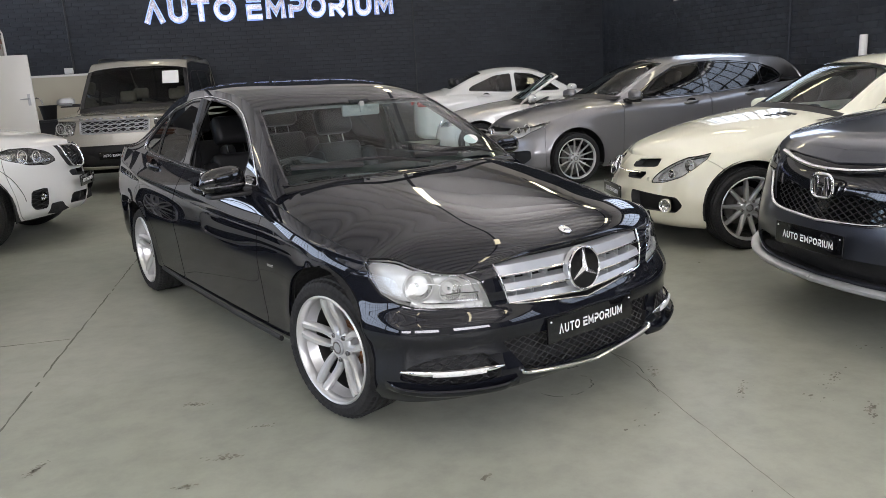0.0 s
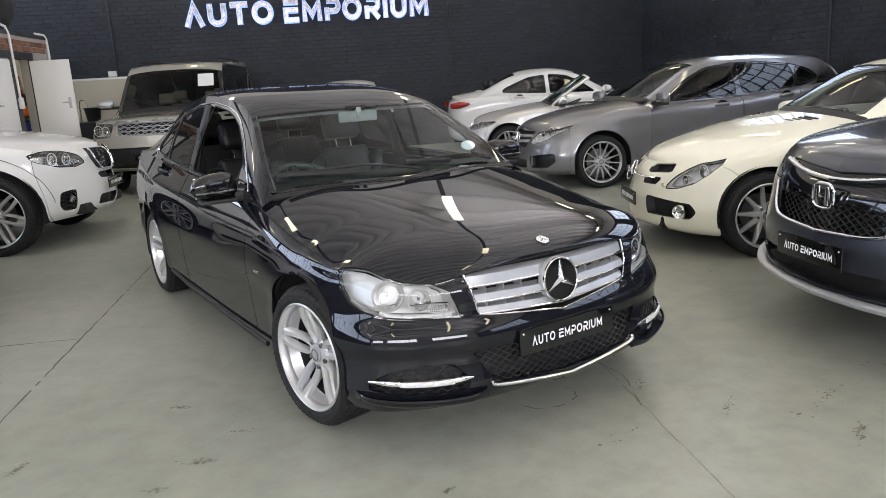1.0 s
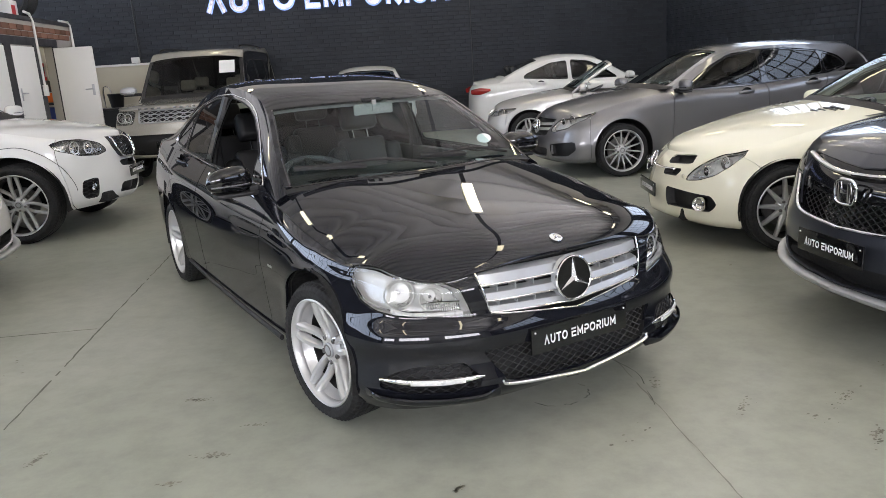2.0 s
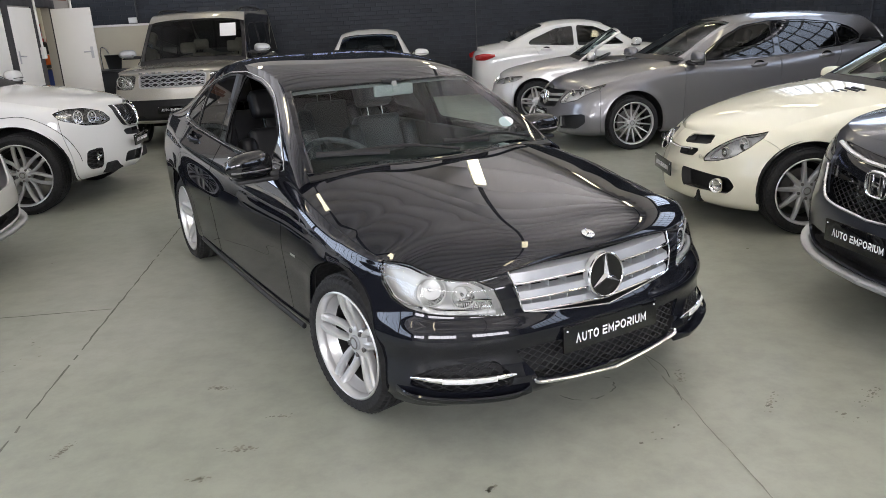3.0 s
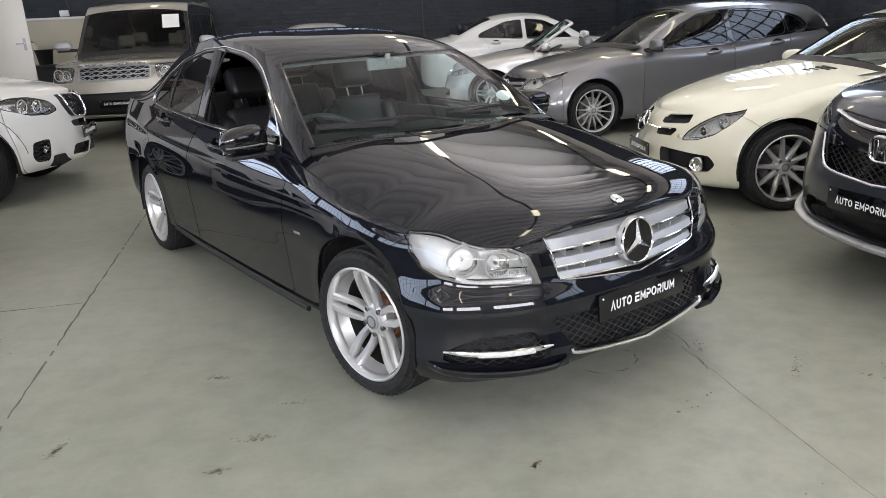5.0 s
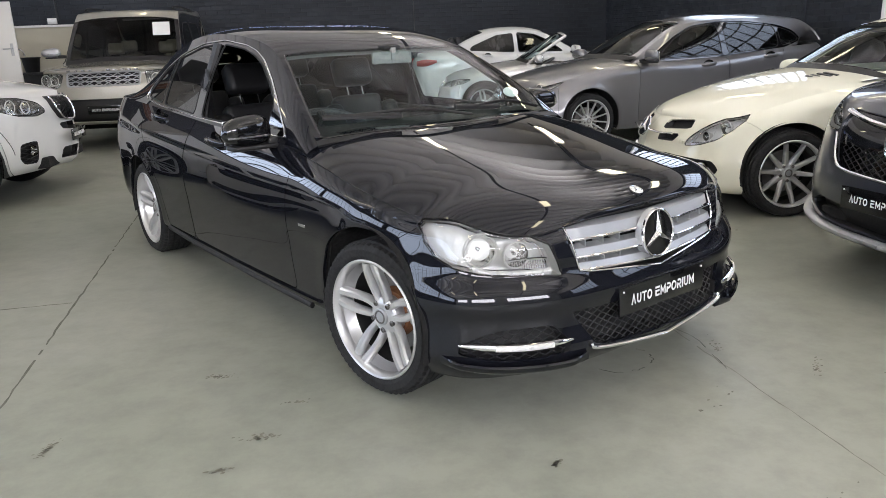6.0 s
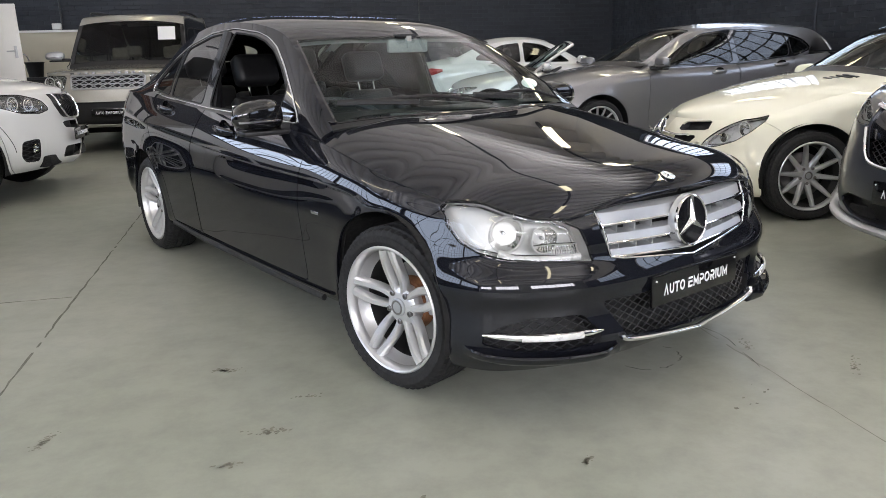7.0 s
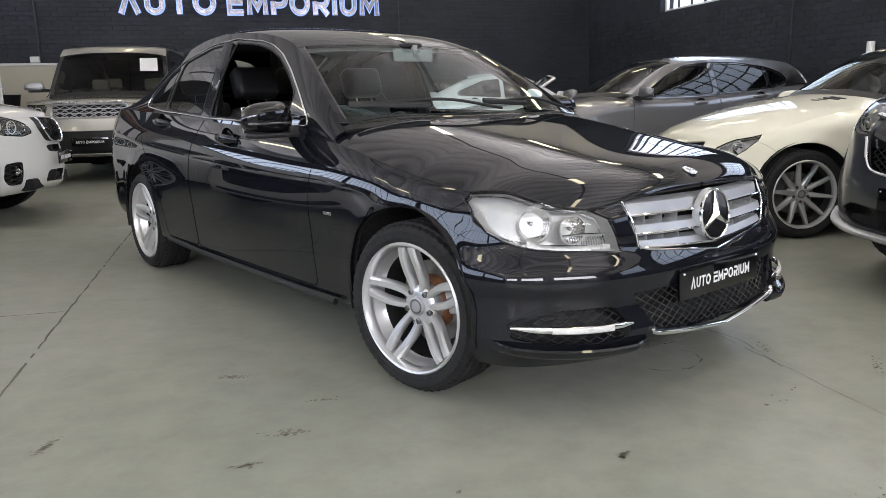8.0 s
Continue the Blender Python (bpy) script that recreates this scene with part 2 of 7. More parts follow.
def car_paint(name, colour, metal=0.0, rough=0.35, flake=0.0, coat=1.0):
    """Lacquered paint: fine flakes below a clear coat with a little dust."""
    m, nodes, links, b = material(name)
    f = noise_tex(nodes, links, 900, 1)
    lo, hi = [c * (1 - flake) for c in colour], [min(1, c * (1 + flake)) for c in colour]
    links.new(ramp(nodes, links, f, (0.35, lo), (0.65, hi)), b.inputs["Base Color"])
    b.inputs["Metallic"].default_value, b.inputs["Roughness"].default_value = metal, rough
    b.inputs["Coat Weight"].default_value, b.inputs["Coat IOR"].default_value = coat, 1.5
    if not metal:
        b.inputs["Specular IOR Level"].default_value = 0.0
    links.new(ramp(nodes, links, noise_tex(nodes, links, 3.0, 6), (0.4, grey(0.008)), (0.85, grey(0.03))), b.inputs["Coat Roughness"])
    return m


def glass(name, tint, gloss=1.5, rough=0.0):
    """Thin glass: what lies behind it through its tint, and a mirror by Fresnel."""
    m, nodes, links, b = material(name)
    nodes.remove(b)
    out = nodes["Material Output"]
    t, g, mix, fr = (nodes.new("ShaderNodeBsdfTransparent"), nodes.new("ShaderNodeBsdfGlossy"), nodes.new("ShaderNodeMixShader"), nodes.new("ShaderNodeFresnel"))
    t.inputs["Color"].default_value = (*tint, 1)
    g.inputs["Roughness"].default_value = rough
    fr.inputs["IOR"].default_value = gloss
    links.new(fr.outputs["Fac"], mix.inputs[0])
    links.new(t.outputs[0], mix.inputs[1])
    links.new(g.outputs[0], mix.inputs[2])
    links.new(mix.outputs[0], out.inputs["Surface"])
    return m


def glow(name, colour, strength):
    m, nodes, links, b = material(name)
    b.inputs["Base Color"].default_value = (*colour, 1)
    b.inputs["Emission Color"].default_value = (*colour, 1)
    b.inputs["Emission Strength"].default_value = strength
    return m


M = dict(
    paint_black=car_paint("midnight blue-black metallic paint", (0.0074, 0.0081, 0.0114), 0.0, 0.45, 0.5),
    paint_white=car_paint("white paint", (0.66, 0.66, 0.64), 0.0, 0.4, 0.02),
    paint_cream=car_paint("cream white paint", (0.76, 0.74, 0.60), 0.0, 0.4, 0.02),
    paint_silver=car_paint("silver metallic paint", (0.66, 0.65, 0.63), 0.55, 0.38, 0.1),
    paint_grey=car_paint("mid grey metallic paint", (0.165, 0.163, 0.168), 0.5, 0.34, 0.15),
    paint_dark=car_paint("dark steel grey metallic paint", (0.055, 0.06, 0.075), 0.6, 0.3, 0.2),
    paint_gold=car_paint("pale gold-grey metallic paint", (0.36, 0.345, 0.30), 0.4, 0.38, 0.12),
    paint_alu=car_paint("silver wheel paint", (0.64, 0.64, 0.64), 0.7, 0.34, 0.05, 0.6),
    chrome=plain("chrome", (0.86, 0.86, 0.88), 0.06, 1.0, 0.03),
    trim=plain("satin window trim", (0.7, 0.71, 0.73), 0.2, 1.0, 0.04),
    satin=plain("satin silver", (0.47, 0.48, 0.49), 0.42, 0.6, 0.04),
    plastic=plain("black plastic", (0.009, 0.009, 0.0095), 0.55, 0, 0.25, 40, 0, 0.15, 500),
    gloss_black=plain("gloss black plastic", (0.005, 0.005, 0.006), 0.06, 0, 0.2, 8, 0.4),
    shaded_alu=plain("inner rim darkened as shade", (0.03, 0.03, 0.03), 0.5, 0.3, 0.2, 10),
    mesh_black=plain("satin black lattice", (0.03, 0.03, 0.032), 0.35, 0, 0.2, 30),
    rubber=plain("tyre rubber", (0.0105, 0.0105, 0.011), 0.8, 0, 0.3, 25, 0, 0.3, 300),
    leather=plain("black leather", (0.011, 0.011, 0.012), 0.45, 0, 0.2, 20, 0, 0.3, 260),
    # steering wheel's leather, its colour raised above the seats' to put in a sheen
    wheel_leather=plain("smooth black leather lightened for sheen", (0.06, 0.06, 0.062), 0.3, 0, 0.2, 20),
    fabric=plain("grey headlining fabric", (0.38, 0.38, 0.36), 0.9, 0, 0.1, 60, 0, 0.3, 600),
    beige=plain("beige leather", (0.36, 0.32, 0.25), 0.5, 0, 0.15, 20),
    glass=glass("window glass", (0.70, 0.86, 0.86), 1.36),
    side_glass=glass("lightly tinted side glass", (0.24, 0.27, 0.28), 1.55),
    tinted=glass("tinted window glass", (0.16, 0.18, 0.18), 1.52),
    lens=glass("clear lamp lens", (0.92, 0.93, 0.93), 1.45),
    red_lens=plain("red lamp lens", (0.35, 0.012, 0.012), 0.1, 0, 0.1, 30, 0.8),
    lamp_inside=plain("pale lamp housing", (0.72, 0.72, 0.70), 0.3, 0.15, 0.12, 14),
    lamp_bright=plain("bright silvered lamp housing", (0.66, 0.66, 0.64), 0.35, 0.35, 0.1, 9),
    lamp_grey=plain("silvered lamp housing", (0.62, 0.62, 0.6), 0.24, 0.85, 0.2, 22),
    lamp_dark=plain("dark lamp housing", (0.28, 0.28, 0.29), 0.2, 0.8, 0.2, 22),
    # windscreen glass with a dark tint that puts in the dimness of the cabin
    dim_glass=glass("shaded windscreen glass", (0.27, 0.3, 0.28), 1.33),
    reflector=plain("lamp reflector", (0.66, 0.66, 0.64), 0.1, 1.0, 0.15, 30),
    white_letters=plain("white lettering", (0.82, 0.82, 0.82), 0.5, 0, 0.03),
    disc=plain("brake disc steel", (0.24, 0.23, 0.22), 0.38, 1.0, 0.15, 12),
    rust=plain("rusted brake hub", (0.20, 0.085, 0.035), 0.85, 0.1, 0.35, 25, 0, 0.4, 120),
    liner=plain("wheel arch liner", (0.008, 0.008, 0.008), 0.85, 0, 0.2, 20),
    paper=plain("white paper", (0.85, 0.85, 0.84), 0.8, 0, 0.02),
)

# ---- cars: every one is drawn from the curves of its own plan and profile ----
def catrows(rows, n):
    """Smooth rows between given rows (k, m, 3) -> (n, m, 3)."""
    k, m = rows.shape[:2]
    step = np.linalg.norm(np.diff(rows, axis=0), axis=2).mean(1)
    t = np.concatenate([[0], np.cumsum(step)])
    return natural(t, rows.reshape(k, m * 3), np.linspace(0, t[-1], n)).reshape(n, m, 3)


def bonnet_line(profile, y):
    """A bonnet's middle line: a gentle arch that drops off at the nose."""
    ys, zs = np.array(profile).T
    def terms(q):
        return np.stack([np.ones_like(q), q, q * q, np.exp(-(q - ys[0]) / 0.07)], -1)
    k = np.linalg.lstsq(terms(ys), zs, rcond=None)[0]
    return terms(np.asarray(y, float)) @ k


def soft_line(xs, ys, q):
    """A polyline with its corners rounded off."""
    x = np.linspace(xs[0] - 0.1, xs[-1] + 0.1, 400)
    y = np.interp(x, xs, ys)
    for _ in range(260):
        y[1:-1] = (y[:-2] + 2 * y[1:-1] + y[2:]) / 4
    return np.interp(q, x, y)


class Shell:
    """The outer skin of a car: lower ring, bonnet, rear deck, side of the cabin and crown (screens and roof)."""

    def __init__(self, c, fine):
        self.c = c
        nu, nv = (300, 64) if fine else (150, 34)
        base = even(sweep_curve(c["plan"], 600), nu)
        base[0, 0] = base[-1, 0] = 0
        t = np.gradient(base, axis=0)
        t[0], t[-1] = (1, 0), (-1, 0)
        t /= np.linalg.norm(t, axis=1)[:, None]
        nrm = np.stack([t[:, 1], -t[:, 0]], 1)
        rows = []
        for zs, ins in c["levels"]:
            z, d = spl(c["keys"], zs, base[:, 1]), spl(c["keys"], ins, base[:, 1])
            if "edge" in c:
                # the bonnet's edge sinks and turns over the lamps, and the rows below it follow
                ey, ez, ei = np.array(c["edge"]).T
                w = np.clip((zs[0] - 0.53) / 0.185, 0, 1) * np.clip((ey[-1] - base[:, 1]) / 0.12, 0, 1)
                ez, ei = soft_line(ey, ez, base[:, 1]), soft_line(ey, ei, base[:, 1])
                z = z + w * (ez - spl(c["keys"], c["levels"][-1][0], base[:, 1]))
                d = d + w ** 1.5 * (ei - spl(c["keys"], c["levels"][-1][1], base[:, 1]))
            q = base - nrm * d[:, None]
            q[0, 0] = q[-1, 0] = 0
            rows.append(np.column_stack([q, z]))
        g = catrows(np.array(rows), nv)
        R = c["arch"]
        for y0 in (0, c["wb"]):
            r = np.hypot(g[..., 1] - y0, g[..., 2] - c["hub"])
            bulge = np.exp(-((r - R) / 0.045) ** 2) * c.get("flare", 0.012)
            g[..., 0] += bulge * (g[..., 0] > 0.5)
        g = g.transpose(1, 0, 2)
        self.top = g[:, -1]
        self.ring = grid_surf(g[:, ::-1])
        if self.ring.n[len(self.ring.n) // 2][0] < 0:
            self.ring = grid_surf(g)
        e = self.top
        # bonnet
        k = int(np.argmax(e[:, 1] > c["cowl"][1] + 0.03))
        self.bonnet = self.deck(e[1:k], c["bonnet"], 26 if fine else 14, c.get("bonnet_p", 2.3), c.get("crease"))
        # crown
        n = 120 if fine else 48
        rail = even(sweep_curve(c["rail"], 300), n)
        mid = even(sweep_curve([(0, y, z) for y, z in c["roof"]], 300), n)
        if "pair" in c:
            s = np.linspace(0, 1, n)
            w = spl(c["pair"][0], c["pair"][1], s)
            mid = np.stack([np.interp(w, s, mid[:, q]) for q in range(3)], 1)
        u = (1 - np.linspace(0, 1, 44 if fine else 16) ** 1.5)[None, :, None]
        x = rail[:, None, 0:1] * u
        y = mid[:, None, 1:2] + (rail[:, None, 1:2] - mid[:, None, 1:2]) * u ** 2
        z = mid[:, None, 2:3] + (rail[:, None, 2:3] - mid[:, None, 2:3]) * u ** c.get("crown_p", 3.0)
        self.rail, self.mid = rail, mid
        self.crown = self.up(grid_surf(np.concatenate([x, y, z], 2)))
        # side of the cabin
        r2 = rail[rail[:, 1] < c.get("side_end", 99)]
        lo = np.stack([np.interp(r2[:, 1], e[:, 1][np.argsort(e[:, 1])], e[:, q][np.argsort(e[:, 1])]) for q in (0, 2)], 1)
        lo = np.column_stack([lo[:, 0], r2[:, 1], lo[:, 1]])
        for _ in range(40):
            lo[1:-1] = lo[:-2] * 0.25 + lo[1:-1] * 0.5 + lo[2:] * 0.25
        v = np.linspace(0, 1, 26 if fine else 12)[None, :, None]
        q = lo[:, None] * (1 - v) + r2[:, None] * v
        q[..., 0] += 0.018 * np.sin(math.pi * v[..., 0])
        self.side = grid_surf(q)
        if self.side.n[:, 0].mean() < 0:
            self.side = Surf(self.side.v, [tuple(reversed(f)) for f in self.side.f])
        k = int(np.argmax(e[:, 1] > c["deck_from"]))
        self.boot = self.deck(e[k:-1], c["boot"], 12, 2.6, None)

    def up(self, s):
        return s if s.n[:, 2].mean() > 0 else Surf(s.v, [tuple(reversed(f)) for f in s.f])

    def deck(self, e, profile, m, p, crease):
        ys, zs = zip(*profile)
        zc = bonnet_line(profile, e[:, 1]) if len(profile) > 4 else spl(ys, zs, e[:, 1])
        u = np.linspace(1, 0, m)[None, :]
        x = np.maximum(e[:, 0:1] - 0.004, 0) * u
        y = e[:, 1:2] + 0 * u
        z = zc[:, None] + (e[:, 2] - zc)[:, None] * u ** p
        if crease:
            x0, x1, h, w = crease
            ya, yb = ys[0], ys[-1]
            line = x0 + (x1 - x0) * (y - ya) / (yb - ya)
            fade = np.clip((y - ya) / 0.15, 0, 1)
            z = z + h * fade / (1 + np.exp((x - line) / w)) - h * fade / (1 + np.exp(-line / w)) * 0
        s = self.up(grid_surf(np.stack([x, y, z], 2)))
        s.n[np.abs(s.v[:, 0]) < 1e-6, 0] = 0
        return s


def wheel(c, parent, at, side, rims, fine, turn=0.0):
    """A wheel: tyre with grooves, rim barrel, spokes, cap, bolts, disc and caliper. side: +1 or -1 for the outer face."""
    R, r, w = c["tyre"], c["rim"], c["width"]
    hub = new("wheel")
    hub.parent = parent
    hub.matrix_basis = pose(*at, 0, 0, turn) if side > 0 else pose(*at, 0, 0, 180 + turn)
    n = 72 if fine else 40
    s = w / 2
    prof = [(-s * 0.8, r), (-s, r + 0.03), (-s, R - 0.05), (-s * 0.86, R - 0.012)]
    for k in range(4):
        a, b = -s * 0.7 + k * s * 0.36, -s * 0.7 + k * s * 0.36 + s * 0.3
        prof += [(a, R - 0.002), (b, R - 0.001), (b + 0.002, R - 0.009), (a + s * 0.36 - 0.002, R - 0.009)]
    prof += [(s * 0.86, R - 0.014), (s * 0.97, R - 0.035), (s * 1.0, R - 0.055), (s * 1.01, r + 0.045), (s * 0.985, r + 0.02), (s * 0.9, r + 0.004), (s * 0.86, r)]
    v, f = lathe(prof, 180 if fine else n)
    if fine:
        m = len(prof)
        for i in range(0, 180, 3):
            for j in range(m):
                a, rr = prof[j]
                if abs(a) > s * 0.55 and rr > R - 0.04:
                    x, y, z = v[i * m + j]
                    k = (rr - 0.004) / rr
                    v[i * m + j] = (x, y * k, z * k)
    part("tyre", (v, f), M["rubber"], hub)
    o = s * 0.93
    lip = [(o - 0.012, r + 0.002), (o, r + 0.005), (o + 0.004, r), (o + 0.001, r - 0.006), (o - 0.012, r - 0.012), (o - 0.03, r - 0.017), (o - 0.034, r - 0.016)]
    rim = part("rim", lathe(lip, n), M["paint_alu"], hub)
    count, twin, twist = rims
    # inside of the rim: its dark colour puts in the shade behind the spokes
    part("rim_barrel", lathe([(o - 0.03, r - 0.015), (o - 0.06, r - 0.024), (o - 0.078, r - 0.034)], n), M[c.get("barrel", "shaded_alu")], rim, "inner rim")
    part("rim_drum", lathe([(o - 0.078, r - 0.034), (o - 0.1, r - 0.036), (-s * 0.8, r - 0.026), (-s * 0.85, r)], n), M["shaded_alu"], rim, "inner drum darkened as shade")
    ro = r - 0.016
    for k in range(count):
        a = 2 * math.pi * k / count + twist
        for sg in ((-1, 1) if twin else (0,)):
            m = 9
            rr = np.linspace(0.045, ro, m)
            u = (rr - rr[0]) / (rr[-1] - rr[0])
            off = sg * (0.0155 + 0.012 * np.sin(math.pi * u ** 0.8) + 0.007 * u) * (r / 0.231) if twin else 0 * u
            depth = o - 0.026 - 0.03 * np.sin(math.pi * 0.5 * (1 - u)) ** 2 + 0.010 * u
            half = (0.0125 + 0.002 * np.sin(math.pi * u) + 0.005 * u ** 4 if twin else 0.018 + 0.012 * (1 - u)) * c.get("spoke", 1)
            v, f = [], []
            for i in range(m):
                for du, dx in ((-1, -0.03), (-1, -0.006), (-0.55, 0.003), (0.55, 0.003), (1, -0.006), (1, -0.03)):
                    v.append((depth[i] + dx, off[i] + du * half[i], rr[i]))
            for i in range(m - 1):
                for j in range(5):
                    f.append((i * 6 + j, i * 6 + j + 1, (i + 1) * 6 + j + 1, (i + 1) * 6 + j))
            f += [tuple(range(6)), tuple(range((m - 1) * 6, m * 6))[::-1]]
            part("spoke", moved((v, f), Matrix.Rotation(a, 4, "X")), M["paint_alu"], rim)
    hd = o - 0.054
    part("hub", lathe([(hd - 0.05, 0.075), (hd - 0.01, 0.072), (hd, 0.06), (hd + 0.004, 0.04), (hd + 0.004, 0.001)], 32), M["paint_alu"], rim)
    part("cap", lathe([(hd + 0.004, 0.034), (hd + 0.012, 0.033), (hd + 0.015, 0.028), (hd + 0.014, 0.001)], 32), M["satin"], rim, "silver centre cap")
    if fine or c.get("bolts"):
        part("cap_ring", lathe([(hd + 0.0145, 0.0275), (hd + 0.0165, 0.027), (hd + 0.0165, 0.021), (hd + 0.0145, 0.0205)], 32), M["disc"], rim)
        for k in range(5):
            a = 2 * math.pi * (k + 0.5) / 5
            part("wheel_bolt", moved(lathe([(hd - 0.004, 0.011), (hd + 0.006, 0.011), (hd + 0.008, 0.007), (hd + 0.003, 0.006), (hd + 0.003, 0.0005)], 12),
                 Matrix.Translation((0, 0.056 * math.sin(a), 0.056 * math.cos(a)))), M["disc"], rim)
    di = -s * 0.3
    part("brake_disc", lathe([(di - 0.024, 0.15), (di, 0.15), (di, 0.085), (di + 0.028, 0.078), (di + 0.03, 0.001)], 40), M["disc"], hub)
    if fine:
        part("brake_hub", lathe([(di + 0.002, 0.1), (di + 0.03, 0.088), (di + 0.034, 0.06), (di + 0.034, 0.002)], 32), M["rust"], hub, "rusty brake disc hub")
        part("brake_caliper", moved(box(di - 0.05, di + 0.045, -0.05, 0.05, 0.1, 0.175, 0.012), Matrix.Rotation(radians(-75), 4, "X")), M["satin"], hub)
    return hub


def seat(parent, x, y, z, stuff, name="seat", rear=False):
    """A car seat with cushion, backrest, side bolsters and headrest on two chrome posts."""
    ob = new(name)
    ob.parent = parent
    ob.matrix_basis = pose(x, y, z)
    part("cushion", box(-0.25, 0.25, -0.42, 0.08, 0.0, 0.16, 0.05, 3), stuff, ob)
    tilt = Matrix.Translation((0, 0.05, 0.1)) @ Matrix.Rotation(radians(-20), 4, "X")
    part("backrest", moved(join(box(-0.17, 0.17, -0.02, 0.09, 0, 0.56, 0.04, 3), box(-0.26, -0.15, -0.07, 0.1, 0.02, 0.5, 0.05, 3), box(0.15, 0.26, -0.07, 0.1, 0.02, 0.5, 0.05, 3)), tilt), stuff, ob)
    head = part("headrest", moved(box(-0.13, 0.13, -0.05, 0.06, 0.62, 0.8, 0.045, 3), tilt), stuff, ob)
    for sx in (-0.055, 0.055):
        part("headrest_post", moved(tube([(sx, 0.02, 0.54), (sx, 0.015, 0.65)], 0.0065, 8), tilt), M["chrome"], head)
    return ob


def steering(parent, x, y, z):
    ob = new("steering_wheel")
    ob.parent = parent
    ob.matrix_basis = pose(x, y, z, -64 + 90, 0, 0) @ pose(0, 0, 0, 90, 0, 0)
    a = np.linspace(0, 2 * math.pi, 33)[:-1]
    part("wheel_rim", tube(np.stack([0.185 * np.cos(a), 0 * a, 0.185 * np.sin(a)], 1), 0.017, 10, True, 1.0, (0, 1, 0)), M["wheel_leather"], ob)
    part("wheel_boss", join(box(-0.07, 0.07, -0.02, 0.03, -0.07, 0.06, 0.02), box(-0.17, 0.17, -0.008, 0.012, -0.015, 0.02, 0.006), box(-0.02, 0.02, -0.008, 0.012, -0.17, 0, 0.006)), M["plastic"], ob)
    return ob


def interior(c, car, stuff):
    """Floor pan, dashboard, seats and steering wheel."""
    cx, cy, cz = c["cabin"]
    w = c["half"] - 0.16
    part("floor_pan", box(-w, w, 0.32, c["wb"] + 0.35, 0.2, 0.28, 0.01), M["plastic"], car)
    v = [(-w, 0.55, cz), (w, 0.55, cz), (-w, 0.75, cz + 0.02), (w, 0.75, cz + 0.02), (-w, 0.98, cz - 0.06), (w, 0.98, cz - 0.06), (-w, 1.0, cz - 0.35), (w, 1.0, cz - 0.35)]
    part("dashboard", (v, [(0, 1, 3, 2), (2, 3, 5, 4), (4, 5, 7, 6)]), M["plastic"], car)
    sx = 0.37 * c["half"] / 0.88
    steering(car, -sx, 1.0, cz + c.get("wheel_up", -0.05))
    for x in (-sx, sx):
        seat(car, x, cy, cz - 0.57, stuff)
    if c.get("rear_seats", True):
        for x in (-sx, sx):
            seat(car, x * 0.95, cy + 0.85, cz - 0.53, stuff, "rear_seat")


def mirror(c, car, paint, side):
    x, y, z = c["mirror"]
    ob = new("door_mirror")
    ob.parent = car
    ob.matrix_basis = pose(side * x, y, z)
    s = side
    k = 20
    g = np.zeros((k, k, 3))
    for i, a in enumerate(np.linspace(-1, 1, k)):
        for j, b in enumerate(np.linspace(0, 2 * math.pi, k)):
            e = (1 - abs(a) ** 3.2) ** 0.5 * (1.0 - 0.14 * a)
            ca, sb = math.cos(b), math.sin(b)
            g[i, j] = (s * c.get("mirror_wide", 0.135) * a, 0.062 * e * np.sign(ca) * abs(ca) ** 0.7 - 0.02 * a, (0.078 if sb > 0 else 0.05) * e * np.sign(sb) * abs(sb) ** 0.6 + 0.004)
    part("mirror_shell", (g.reshape(-1, 3), [(i * k + j, i * k + j + 1, (i + 1) * k + j + 1, (i + 1) * k + j) for i in range(k - 1) for j in range(k - 1)]), paint, ob)
    part("mirror_foot", join(box(min(-s * 0.22, s * 0.08), max(-s * 0.22, s * 0.08), -0.045, 0.045, -0.068, -0.046, 0.01), box(min(-s * 0.2, -s * 0.09), max(-s * 0.2, -s * 0.09), -0.03, 0.03, -0.06, -0.02, 0.012), box(min(-s * 0.24, -s * 0.17), max(-s * 0.24, -s * 0.17), -0.05, 0.05, -0.066, -0.03, 0.01)), M["plastic"], ob)
    e = np.linspace(-0.75, 0.85, 14)
    wd = c.get("mirror_wide", 0.135)
    part("indicator", tube(np.stack([s * wd * e, -0.058 * (1 - np.abs(e) ** 3.2) ** 0.5 * (1 - 0.14 * e) - 0.02 * e - 0.002, 0 * e - 0.006], 1), 0.005, 6, False, 0.7, (0, 1, 0)), M["lamp_dark"], ob, "narrow indicator strip")
    part("mirror_glass", moved(box(-0.085, 0.085, 0.043, 0.049, -0.045, 0.06, 0.002), Matrix.Identity(4)), M["chrome"], ob)
    return ob


